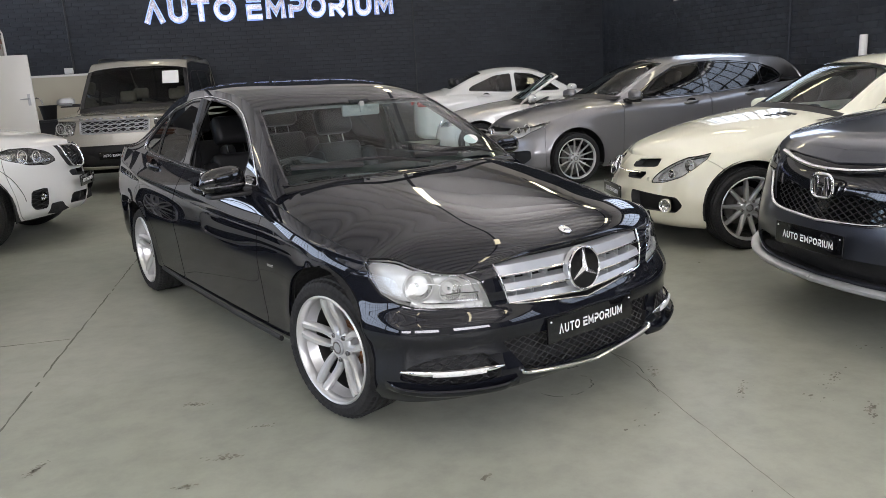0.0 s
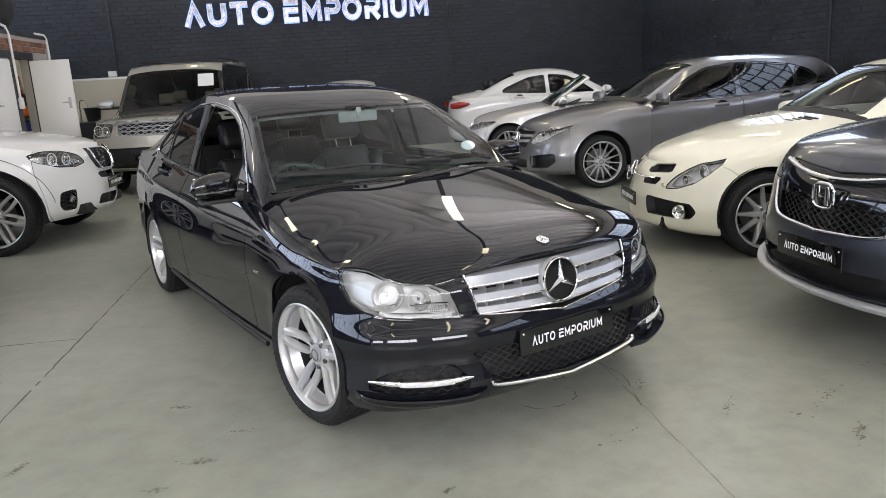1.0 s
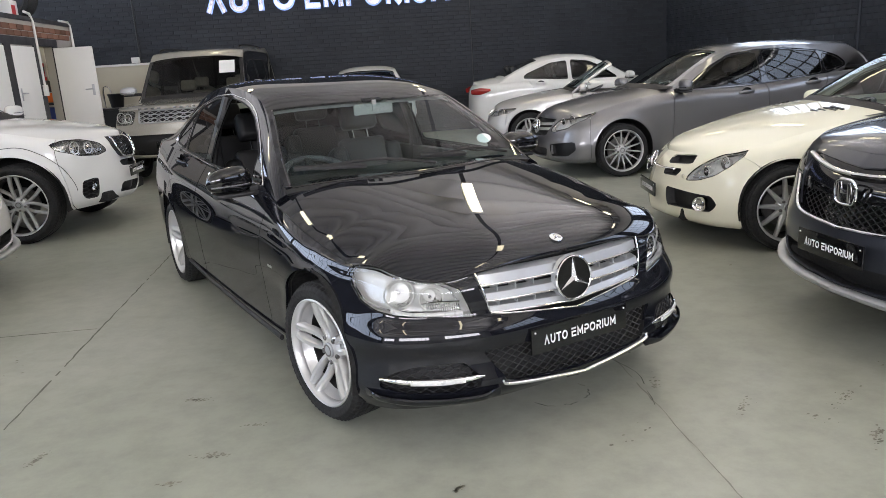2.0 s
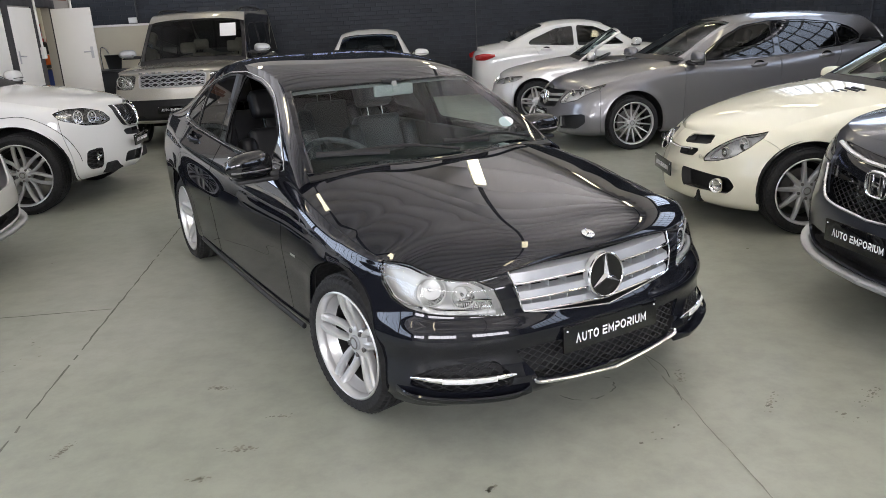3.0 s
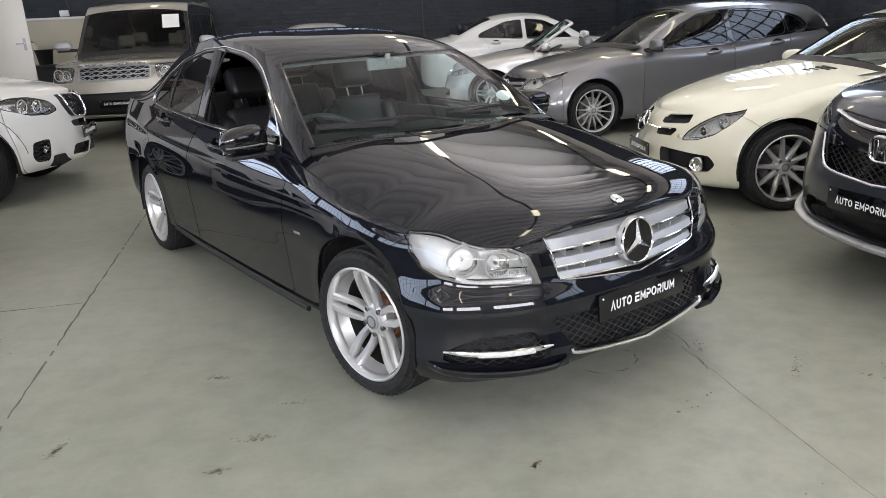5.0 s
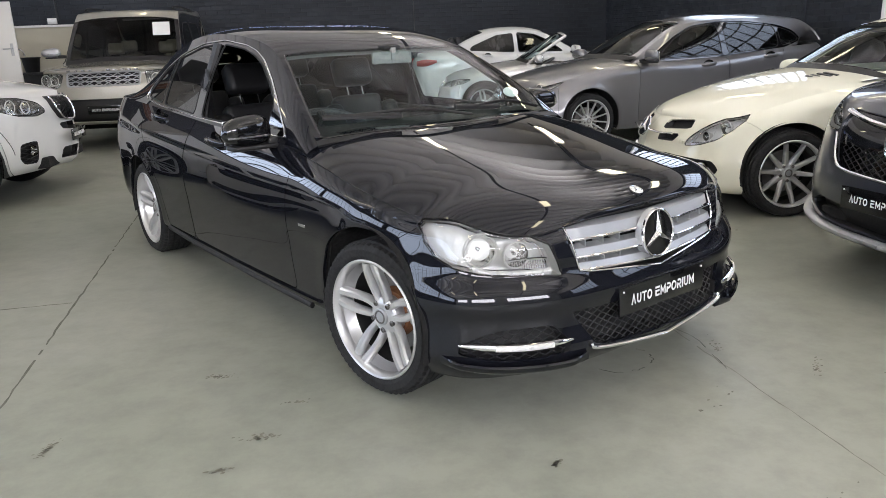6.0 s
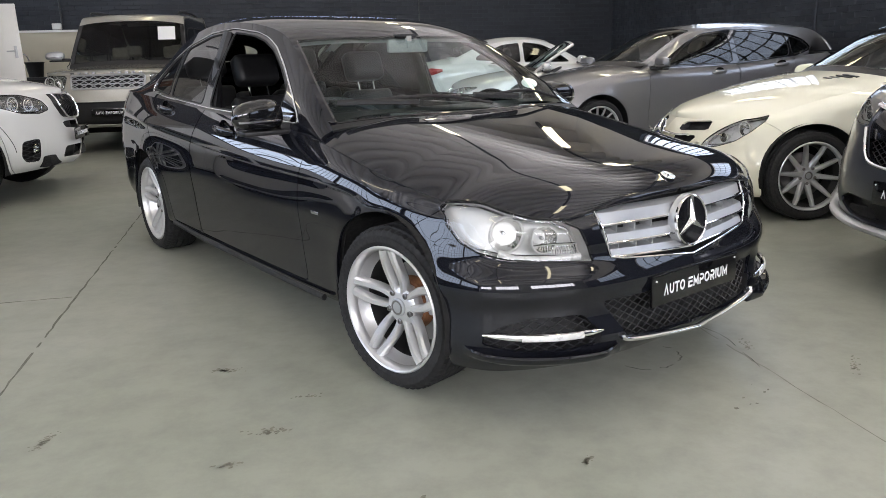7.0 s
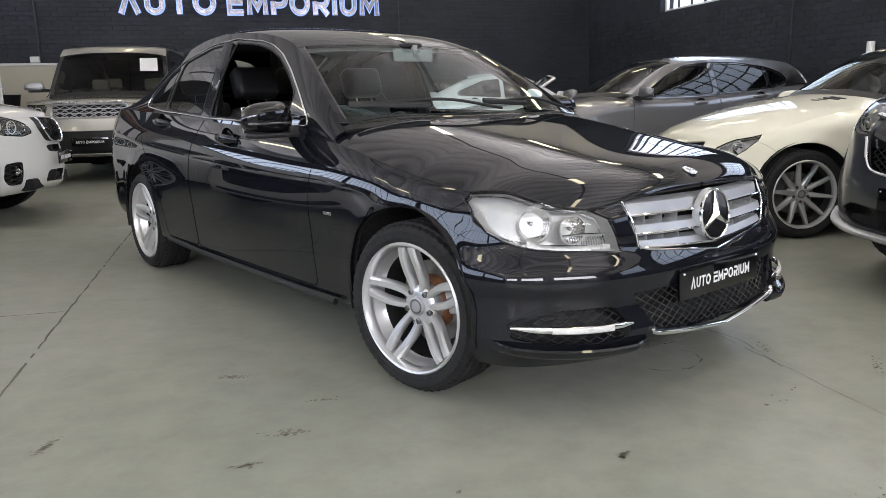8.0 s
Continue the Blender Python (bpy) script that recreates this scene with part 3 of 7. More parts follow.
def plate(car, at, turn, wide=0.46, high=0.115, tilt=0.0):
    """A black dealer's plate with white words and two screws."""
    ob = new("dealer_plate")
    ob.parent = car
    ob.matrix_basis = pose(*at, tilt, 0, turn)
    part("plate_board", box(-wide / 2, wide / 2, -0.011, 0.0, -high / 2, high / 2, 0.005), M["gloss_black"], ob, "glossy black plate")
    h = 0.037 * wide / 0.49
    for word, mid, span in (("AUTO", -0.128, 0.115), ("EMPORIUM", 0.066, 0.232)):
        v, f = letters(word, h, 0.0015)
        v = v * (span * wide / 0.49 / np.ptp(v[:, 0]), 1, 1)
        part("word_" + word.lower(), (v + (mid * wide / 0.49, -0.0122, -h / 2 - 0.003), f), M["white_letters"], ob, "white lettering", False)
    for x in (-1, 1):
        part("screw", moved(lathe([(0, 0.004), (-0.003, 0.0035), (-0.0035, 0.0005)], 10, "y"), Matrix.Translation((x * (wide / 2 - 0.018), -0.011, high / 2 - 0.018))), M["white_letters"], ob)
    return ob


def front_cut(s, poly, r=0.012, reach=1.2):
    """Cuts a hole, drawn in the front view, out of the nose."""
    p = rounded(poly, r)
    F = within(s.v[:, [0, 2]], p)
    F = np.where(s.v[:, 1] > reach, np.abs(F) + 0.01, F)
    return cut(s, F)


def side_cut(s, poly, r=0.02):
    return cut(s, within(s.v[:, [1, 2]], rounded(poly, r)))


def bars(s, m, parent, name="trim", r=0.005, label="", flat=1.0, lift=0.0):
    """A moulding along the edge of a surface piece."""
    for run in s.loops():
        if len(run) > 12:
            p = s.v[run] + s.n[run] * lift
            part(name, tube(p, r, 6, True, flat), m, parent, label)


def pocket(s, depth, name, m, parent, d=(0, 1, 0.0)):
    """The walls and floor of a recess behind a hole."""
    d = np.array(d, float) * depth
    v, f = list(s.v + d), list(s.f)
    for run in s.loops():
        k, c = len(v), len(run)
        v += list(s.v[run]) + list(s.v[run] + d)
        f += [(k + i, k + (i + 1) % c, k + c + (i + 1) % c, k + c + i) for i in range(c)]
    return part(name, (v, f), m, parent)


def at_surface(s, x, z):
    """The depth y of a nose surface at points of the front view."""
    x, z = np.atleast_1d(np.asarray(x, float)), np.atleast_1d(np.asarray(z, float))
    out = []
    for a, b in zip(x, np.broadcast_to(z, x.shape)):
        d = (s.v[:, 0] - a) ** 2 + (s.v[:, 2] - b) ** 2
        k = np.argsort(d)[:6]
        w = 1 / (d[k] + 1e-6)
        out.append((s.v[k, 1] * w).sum() / w.sum())
    return np.array(out)


def lattice(s, back, name, m, parent, step=0.03, slope=0.62, r=0.0026):
    """A diamond lattice of bars set back in a hole."""
    x0, x1, z0, z1 = s.v[:, 0].min(), s.v[:, 0].max(), s.v[:, 2].min(), s.v[:, 2].max()
    poly = s.v[max(s.loops(), key=len)][:, [0, 2]]
    out = ([], [])
    for sg in (1, -1):
        for b in np.arange(z0 - (x1 - x0) * slope, z1 + (x1 - x0) * slope, step):
            x = np.linspace(x0, x1, 90)
            z = b + sg * slope * (x - (x0 if sg > 0 else x1)) * (1)
            ok = within(np.column_stack([x, z]), poly) < 0.004
            run = []
            for k in range(91):
                if k < 90 and ok[k]:
                    run.append(k)
                elif run:
                    if len(run) > 1:
                        i = run[::4] + ([run[-1]] if run[-1] not in run[::4] else [])
                        y = at_surface(s, x[i], z[i])
                        out = join(out, tube(np.column_stack([x[i], y + back, z[i]]), r, 4))
                    run = []
    return part(name, out, m, parent)


def headlight(s, car, depth=0.09, bowls=(), strip=None, d=(0, 1, 0), back="reflector"):
    """A headlamp: clear lens, housing, reflector bowls with bulbs."""
    ob = new("headlight")
    ob.parent = car
    side = np.sign(s.v[:, 0].mean())
    panel("lens", s, M["lens"], ob, "clear headlight lens", 0.004).visible_shadow = False
    pocket(s.moved(-0.004), depth, "housing", M[back], ob, (d[0] * side, d[1], d[2]))
    bars(s, M["gloss_black"], ob, "seal", 0.005, "", 1.0, -0.004)
    rim = max(s.loops(), key=len)
    ring = s.v[rim]
    mid = ring.mean(0)
    part("bezel", tube(mid + (ring - mid) * (0.86, 0.9, 0.82) + (0, 0.028, -0.004), 0.0045, 6, True), M["chrome"], ob, "silvered bezel")
    if strip:
        p = []
        for x, z in strip:
            k = int(np.argmin((np.abs(s.v[:, 0]) - x) ** 2 + (s.v[:, 2] - z) ** 2))
            p.append((side * x, s.v[k, 1] + 0.022, z))
        part("running_light", tube(cat(p, 24), 0.012, 10, False, 0.8, (0, 1, 0)), M["lamp_inside"], ob, "clear running light strip")
        a, b = np.array(p[1]), np.array(p[-1])
        ribs = []
        for t in np.linspace(0.42, 0.97, 15):
            q = a + (b - a) * t + (0, 0.012, 0.02)
            ribs.append(tube([tuple(q + (0, 0, -0.012)), tuple(q + (-side * 0.002, 0.003, 0)), tuple(q + (-side * 0.004, 0.01, 0.012))], 0.0032, 5))
        part("ribbed_reflector", join(*ribs), M["chrome"], ob, "ribbed chrome reflector")
        q0, q1 = a + (b - a) * 0.3 + (0, 0.012, 0.036), a + (b - a) * 0.98 + (0, 0.012, 0.042)
        part("lamp_divider", tube([tuple(q0), tuple((q0 + q1) / 2 + (0, 0.002, 0.003)), tuple(q1)], 0.004, 6), M["chrome"], ob)
    for x, z, r in bowls:
        k = int(np.argmin((np.abs(s.v[:, 0]) - x) ** 2 + (s.v[:, 2] - z) ** 2))
        q = s.v[k]
        prof = [(0.012, r * 1.04), (0.014, r), (0.03, r * 0.9), (0.05, r * 0.7), (0.068, r * 0.42), (0.075, r * 0.2)]
        m = Matrix.Translation((side * x, q[1] + r * 0.62, z)) @ Matrix.Rotation(radians(20 * side), 4, "Z")
        v, f = lathe(prof, 40, "y")
        # every fourth run of facets lies deeper, as flutes
        v = [(a * g, b + 0.004 * (1 - g) / 0.06, z_ * g) for i, (a, b, z_) in enumerate(v) for g in (1.0 if i // len(prof) % 4 < 2 or i % len(prof) < 2 else 0.94,)]
        bowl = part("reflector_bowl", moved((v, f), m), M["reflector"], ob, "", False)
        a = np.linspace(0, 2 * math.pi, 33)[:-1]
        part("bowl_ring", moved(tube(np.stack([r * 1.07 * np.cos(a), 0 * a + 0.012, r * 1.07 * np.sin(a)], 1), r * 0.085, 8, True), m), M["lamp_bright"], bowl, "silvered ring")
        part("bulb_shield", moved(lathe([(0.072, r * 0.13), (0.036, r * 0.15), (0.03, r * 0.12), (0.027, r * 0.04), (0.027, 0.001)], 16, "y"), m), M["chrome"], bowl)
    return ob


def handle(c, parent, y, z, x, side, chrome=True):
    ob = new("door_handle")
    ob.parent = parent
    ob.matrix_basis = pose(side * x, y, z)
    part("handle_cup", moved(lathe([(0.004, 0.068), (0.002, 0.062), (-0.012, 0.05), (-0.022, 0.02), (-0.023, 0.001)], 28), Matrix.Diagonal((side, 1.05, 0.8, 1))), M["gloss_black"], ob)
    part("handle_grip", tube([(side * 0.0, -0.1, -0.006), (side * 0.024, -0.07, -0.002), (side * 0.034, 0, 0.003), (side * 0.026, 0.075, 0.008), (side * 0.0, 0.105, 0.01)], [0.011, 0.019, 0.022, 0.019, 0.011], 12, False, 0.55, (1, 0, 0)), c["paint"], ob)
    return ob


def build_car(c, m, label, group="", fine=False):
    """A whole car. Returns its Empty and the skin that is left for details of its own."""
    car = thing(c["name"], m, label, c.get("category", "car"), group)
    sh = Shell(c, fine)
    paint = c["paint"]
    ring = sh.ring
    # wheel arches
    R = c["arch"]
    for y0 in (0, c["wb"]):
        F = np.hypot(ring.v[:, 1] - y0, ring.v[:, 2] - c["hub"]) - R
        F = np.where(ring.v[:, 0] < 0.4, 1.0, F)
        gone, ring = cut(ring, F)
    got = {}
    for key, poly, r in c.get("holes", ()):
        got[key], ring = front_cut(ring, poly, r)
    # doors
    doors = []
    for key, poly in c.get("doors", ()):
        p = rounded(poly, 0.035)
        F = within(ring.v[:, [1, 2]], p)
        inner, rest = cut(ring, F + 0.0025)
        _, ring = cut(rest, np.where(rest.v[:, 0] > 0.4, within(rest.v[:, [1, 2]], p) - 0.0025, 1))
        doors.append((key, inner))
    if "bumper" in c:
        F = spl(*zip(*c["bumper"]), ring.v[:, 2])
        bump, ring = cut(ring, ring.v[:, 1] - F + 0.002)
        _, ring = cut(ring, ring.v[:, 1] - spl(*zip(*c["bumper"]), ring.v[:, 2]) - 0.002)
        if "bumper_top" in c:
            F = bump.v[:, 2] - spl(*zip(*c["bumper_top"]), bump.v[:, 0])
            bump, up = cut(bump, F)
            got["nose"] = up
        panel("front_bumper", bump.both(), c.get("bumper_paint", paint), car)
    panel("body", ring.both(), paint, car)
    if "nose" in got:
        panel("nose_panel", got["nose"].both(), paint, car)
    # bonnet, screens, roof, rear deck
    (y0, y1) = c["cowl"]
    b = sh.bonnet
    b, _ = cut(b, b.v[:, 1] - (y0 + (y1 - y0) * (b.v[:, 0] / 0.7) ** 2))
    edge = c.get("bonnet_gap", 0.003)
    b.v[:, 2] -= edge * 0.3
    panel("bonnet", b.both(), paint, car, c.get("bonnet_label", ""))
    if fine:
        for run in b.both().loops():
            part("bonnet_seal", tube(b.both().v[run] + (0, 0, -0.0005), 0.0032, 6, True), M["liner"], car)
    cr = sh.crown
    n = len(sh.rail)
    cr.a[:, 0] = np.repeat(np.linspace(0, 1, n), len(cr.v) // n)
    cr.a[:, 1] = np.repeat(sh.rail[:, 0], len(cr.v) // n) - cr.v[:, 0]
    a, bb, cc, dd = c["screens"]
    if c.get("open"):
        cr, _ = cut(cr, cr.a[:, 0] - bb - 0.03)
    pillar = c.get("pillar", 0.07)
    screen, rest = cut(cr, np.maximum.reduce([(a - cr.a[:, 0]) * 3, (cr.a[:, 0] - bb) * 3, pillar - cr.a[:, 1]]))
    rear = None
    if not c.get("open"):
        rear, rest = cut(rest, np.maximum.reduce([(cc - rest.a[:, 0]) * 3, (rest.a[:, 0] - dd) * 3, pillar + 0.03 - rest.a[:, 1]]))
    ws = panel("windscreen", screen.both(), c.get("screen_glass", M["glass"]), car, "clear windscreen", 0.003)
    ws.visible_shadow = False
    bars(screen.both(), M["gloss_black"], car, "windscreen_seal", 0.007, "", 1.0, -0.004)
    # dark cowl below the screen
    cowl, rest = cut(rest, rest.a[:, 0] - a + 0.002)
    if len(cowl.f):
        panel("cowl", cowl.both(), M["plastic"], car)
    if rear is not None and len(rear.f):
        rw = panel("rear_window", rear.both(), M["tinted"], car, "", 0.003)
        rw.visible_shadow = False
    if "pillar_paint" in c:
        post, rest = cut(rest, rest.a[:, 0] - bb)
        panel("windscreen_pillar", post.both(), c["pillar_paint"], car, "black windscreen surround")
    panel("roof", rest.both(), c.get("roof_paint", paint), car)
    panel("boot_lid", sh.boot.both(), paint, car)
    if not c.get("open", False):
        top = rest.moved(-0.03)
        high = c.get("lining", c["cabin"][2] + 0.3)
        keep = [q for q in top.f if np.mean(top.v[list(q), 2]) > high]
        low = [q for q in top.f if c["cabin"][2] < np.mean(top.v[list(q), 2]) <= high]
        link("headlining", *(lambda z: (z.v, z.f))(top.sub([tuple(reversed(q)) for q in keep]).both()), M["fabric"], car)
        if "lining" in c and low:
            low = top.sub([tuple(reversed(q)) for q in low])
            for q in (low, low.mirrored()):
                link("pillar_lining", q.v, q.f, M["plastic"], car)
    # side windows, in one dark frame where the car has a trim line round all of them
    side = sh.side
    frames = []
    if "dlo" in c:
        inner, side = side_cut(side, c["dlo"], 0.03)
        for sg in (1, -1):
            bars(inner if sg > 0 else inner.mirrored(), c.get("dlo_trim", M["trim"]), car, "window_trim", c.get("dlo_thick", 0.0075), "", 1.0, 0.002)
        hold = inner
    else:
        hold = side
    for k, (key, poly) in enumerate(c["windows"]):
        g, hold = side_cut(hold, poly, 0.03)
        if not len(g.f):
            continue
        for sg in (1, -1):
            q = g if sg > 0 else g.mirrored()
            if (key, sg) not in c.get("lowered", ()):
                w = panel("side_window", q.moved(-0.004), M["tinted"] if c.get("dark_sides") else M["side_glass"], car, "", 0.003)
                w.visible_shadow = False
            bars(q, M["rubber"], car, "window_seal", 0.005, "", 1.0, -0.002)
    if "dlo" in c:
        for sg in (1, -1):
            panel("window_frame", hold if sg > 0 else hold.mirrored(), M["gloss_black"], car, "glossy black window frame")
    else:
        side = hold
    if not c.get("open", False):
        panel("cabin_side", side.both(), paint, car)
    for key, d in doors:
        for sg in (1, -1):
            dd_ = d if sg > 0 else d.mirrored()
            ob = panel("door", dd_, paint, car)
            for hk, hy, hz in c.get("handles", ()):
                if hk == key:
                    k = int(np.argmin((d.v[:, 1] - hy) ** 2 + (d.v[:, 2] - hz) ** 2))
                    handle(c, ob, hy, hz, d.v[k, 0], sg)
    # inner skin, so that the gaps are dark, arch liners and underbody
    dark = ring.moved(-0.03)
    link("inner_body", *(lambda z: (z.v, z.f))(dark.both()), M["liner"], car)
    w = c["half"]
    for y0 in (0, c["wb"]):
        for sg in (1, -1):
            a = np.linspace(-0.25, math.pi + 0.25, 22)
            g = np.zeros((22, 2, 3))
            for i, q in enumerate(a):
                g[i, :, 1], g[i, :, 2] = y0 + (R + 0.012) * math.cos(q), c["hub"] + (R + 0.012) * math.sin(q)
                g[i, 0, 0], g[i, 1, 0] = sg * (w - 0.03), sg * (w - 0.36)
            s_ = grid_surf(g)
            cap = len(s_.v)
            v = np.vstack([s_.v, [(sg * (w - 0.36), y0, c["hub"])]])
            f = list(s_.f) + [(2 * i + 1, 2 * i + 3, cap) for i in range(21)]
            part("wheel_arch_liner", (v, f), M["liner"], car)
    f0, r0 = c["plan"][0][1] + 0.12, c["plan"][-1][1] - 0.12
    part("underbody", join(box(-w + 0.4, w - 0.4, f0, r0, c["floor"], c["floor"] + 0.1, 0.02), box(-w + 0.12, w - 0.12, R + 0.04, c["wb"] - R - 0.04, c["floor"], c["floor"] + 0.1, 0.02)), M["liner"], car)
    for y0 in (0, c["wb"]):
        for sg in (1, -1):
            wheel(c, car, (sg * c["track"], y0, c["tyre"] - 0.003), sg, c["spokes"], fine, c.get("steer", 0) if not y0 else 0)
    interior(c, car, c.get("seats", M["leather"]))
    if not c.get("no_mirrors"):
        for sg in (1, -1):
            mirror(c, car, c.get("mirror_paint", paint), sg)
    for key in [k for k in got if k.startswith("headlight")]:
        for sg in (1, -1):
            q = got[key] if sg > 0 else got[key].mirrored()
            headlight(q, car, c.get("lamp_depth", 0.09), c.get("bowls", ()), c.get("lamp_strip"), c.get("lamp_dir", (-0.3, 0.9, 0)), c.get("lamp_back", "lamp_bright"))
    for key in [k for k in got if k.startswith("intake")]:
        q = got[key]
        whole = [q.both()] if q.v[:, 0].min() < 0.01 else [q, q.mirrored()]
        for h in whole:
            pocket(h, 0.07, "intake", M["plastic"], car)
            if fine or c.get("lattice"):
                lattice(h, 0.022, "intake_mesh", M["mesh_black"], car, c.get("mesh_step", 0.026), 0.6, 0.0024)
    return car, got, sh

# ---- the hall ----
ROOM = pose(0, 0, 0, 0, 0, -24.0)
BACK, LEFT, RIGHT, NEAR, HIGH = 13.1, -11.5, 6.56, -11.0, 5.6
PART_X, PART_Y, PART_Z, PART_END = -5.03, 5.8, 2.4, 10.12


def room_part(name, mesh, mat, label="", kind="structure", smooth=False, category=""):
    ob = part(name, mesh, mat, None, "", smooth)
    ob.matrix_basis = ROOM
    return tagged(ob, label, category, "", kind)


def floor_material():
    m, nodes, links, b = material("grey-green painted concrete")
    big = noise_tex(nodes, links, 0.45, 5)
    fine = noise_tex(nodes, links, 7.0, 8, rough=0.7)
    a = ramp(nodes, links, big, (0.3, (0.26, 0.277, 0.225)), (0.7, (0.35, 0.357, 0.297)))
    s = ramp(nodes, links, fine, (0.28, grey(0.8)), (0.6, grey(1.0)))
    mix = nodes.new("ShaderNodeMix")
    mix.data_type, mix.blend_type = "RGBA", "MULTIPLY"
    mix.inputs[0].default_value = 1
    links.new(a, mix.inputs[6])
    links.new(s, mix.inputs[7])
    # dark scuffs where the paint is worn
    w = noise_tex(nodes, links, 3.5, 12, rough=0.85)
    worn = ramp(nodes, links, w, (0.70, grey(1)), (0.85, grey(0.985)))
    mix2 = nodes.new("ShaderNodeMix")
    mix2.data_type, mix2.blend_type = "RGBA", "MULTIPLY"
    mix2.inputs[0].default_value = 1
    links.new(mix.outputs[2], mix2.inputs[6])
    links.new(worn, mix2.inputs[7])
    links.new(mix2.outputs[2], b.inputs["Base Color"])
    links.new(ramp(nodes, links, noise_tex(nodes, links, 1.3, 6), (0.3, grey(0.3)), (0.75, grey(0.48))), b.inputs["Roughness"])
    add_bump(nodes, links, b, noise_tex(nodes, links, 14, 6), 0.12, 0.004)
    return m


def wall_paint(name, lo, hi, rough=0.6):
    m, nodes, links, b = material(name)
    links.new(ramp(nodes, links, noise_tex(nodes, links, 0.8, 7), (0.3, lo), (0.7, hi)), b.inputs["Base Color"])
    links.new(ramp(nodes, links, noise_tex(nodes, links, 5, 5), (0.3, grey(rough * 0.8)), (0.7, grey(rough * 1.2))), b.inputs["Roughness"])
    b.inputs["Specular IOR Level"].default_value = 0.3
    add_bump(nodes, links, b, noise_tex(nodes, links, 60, 4), 0.35, 0.004)
    return m


def brick_paint(name, lo, hi, rough, spread):
    """Painted or bare brick: every brick a little lighter or darker, over the stains of the wall."""
    m = wall_paint(name, lo, hi, rough)
    nodes, links = m.node_tree.nodes, m.node_tree.links
    b = nodes["Principled BSDF"]
    geo, ob, add, fr = nodes.new("ShaderNodeNewGeometry"), nodes.new("ShaderNodeObjectInfo"), nodes.new("ShaderNodeMath"), nodes.new("ShaderNodeMath")
    fr.operation = "FRACT"
    links.new(geo.outputs["Random Per Island"], add.inputs[0])
    links.new(ob.outputs["Random"], add.inputs[1])
    links.new(add.outputs[0], fr.inputs[0])
    shade = ramp(nodes, links, fr.outputs[0], (0.0, grey(1 - spread)), (1.0, grey(1.0)))
    mix = nodes.new("ShaderNodeMix")
    mix.data_type, mix.blend_type = "RGBA", "MULTIPLY"
    mix.inputs[0].default_value = 1
    links.new(b.inputs["Base Color"].links[0].from_socket, mix.inputs[6])
    links.new(shade, mix.inputs[7])
    links.new(mix.outputs[2], b.inputs["Base Color"])
    return m


M["floor"] = floor_material()
M["dark_wall"] = wall_paint("charcoal paint", (0.019, 0.0225, 0.030), (0.029, 0.034, 0.043), 0.65)
M["dark_brick"] = brick_paint("charcoal painted brick", (0.019, 0.0225, 0.030), (0.032, 0.037, 0.046), 0.55, 0.28)
M["white_wall"] = wall_paint("white plaster", (0.68, 0.68, 0.66), (0.76, 0.76, 0.74), 0.7)
M["cream_wall"] = wall_paint("cream boarding", (0.48, 0.44, 0.34), (0.56, 0.52, 0.41), 0.6)
M["ceiling"] = wall_paint("pale roof insulation", (0.58, 0.55, 0.51), (0.68, 0.65, 0.61), 0.6)
M["steel"] = wall_paint("dark painted steel", (0.03, 0.03, 0.033), (0.05, 0.05, 0.054), 0.5)
M["white_paint"] = wall_paint("white gloss paint", (0.7, 0.69, 0.66), (0.78, 0.77, 0.74), 0.4)
M["red_brick"] = brick_paint("red facing brick", (0.16, 0.085, 0.06), (0.30, 0.145, 0.095), 0.85, 0.5)
M["mortar"] = wall_paint("grey mortar", (0.3, 0.28, 0.25), (0.38, 0.36, 0.33), 0.9)
M["tube"] = glow("fluorescent tube", (1.0, 0.9, 0.62), 11.0)
M["pane"] = glass("factory window glass", (0.85, 0.88, 0.9), 1.45, 0.05)
M["sign_metal"] = plain("brushed mirror letters", (0.2, 0.2, 0.23), 0.18, 1.0, 0.3, 9)
M["led"] = glow("blue-white back light", (0.36, 0.5, 1.0), 0.8)

room_part("floor", box(LEFT - 0.3, RIGHT + 0.3, NEAR - 0.3, BACK + 0.3, -0.12, 0.0), M["floor"], "grey-green painted concrete floor with scuffs and cracks")

room_part("wall_north", box(LEFT - 0.3, RIGHT + 0.3, BACK + 0.012, BACK + 0.3, 0.0, HIGH), M["dark_wall"], "charcoal painted brick wall")


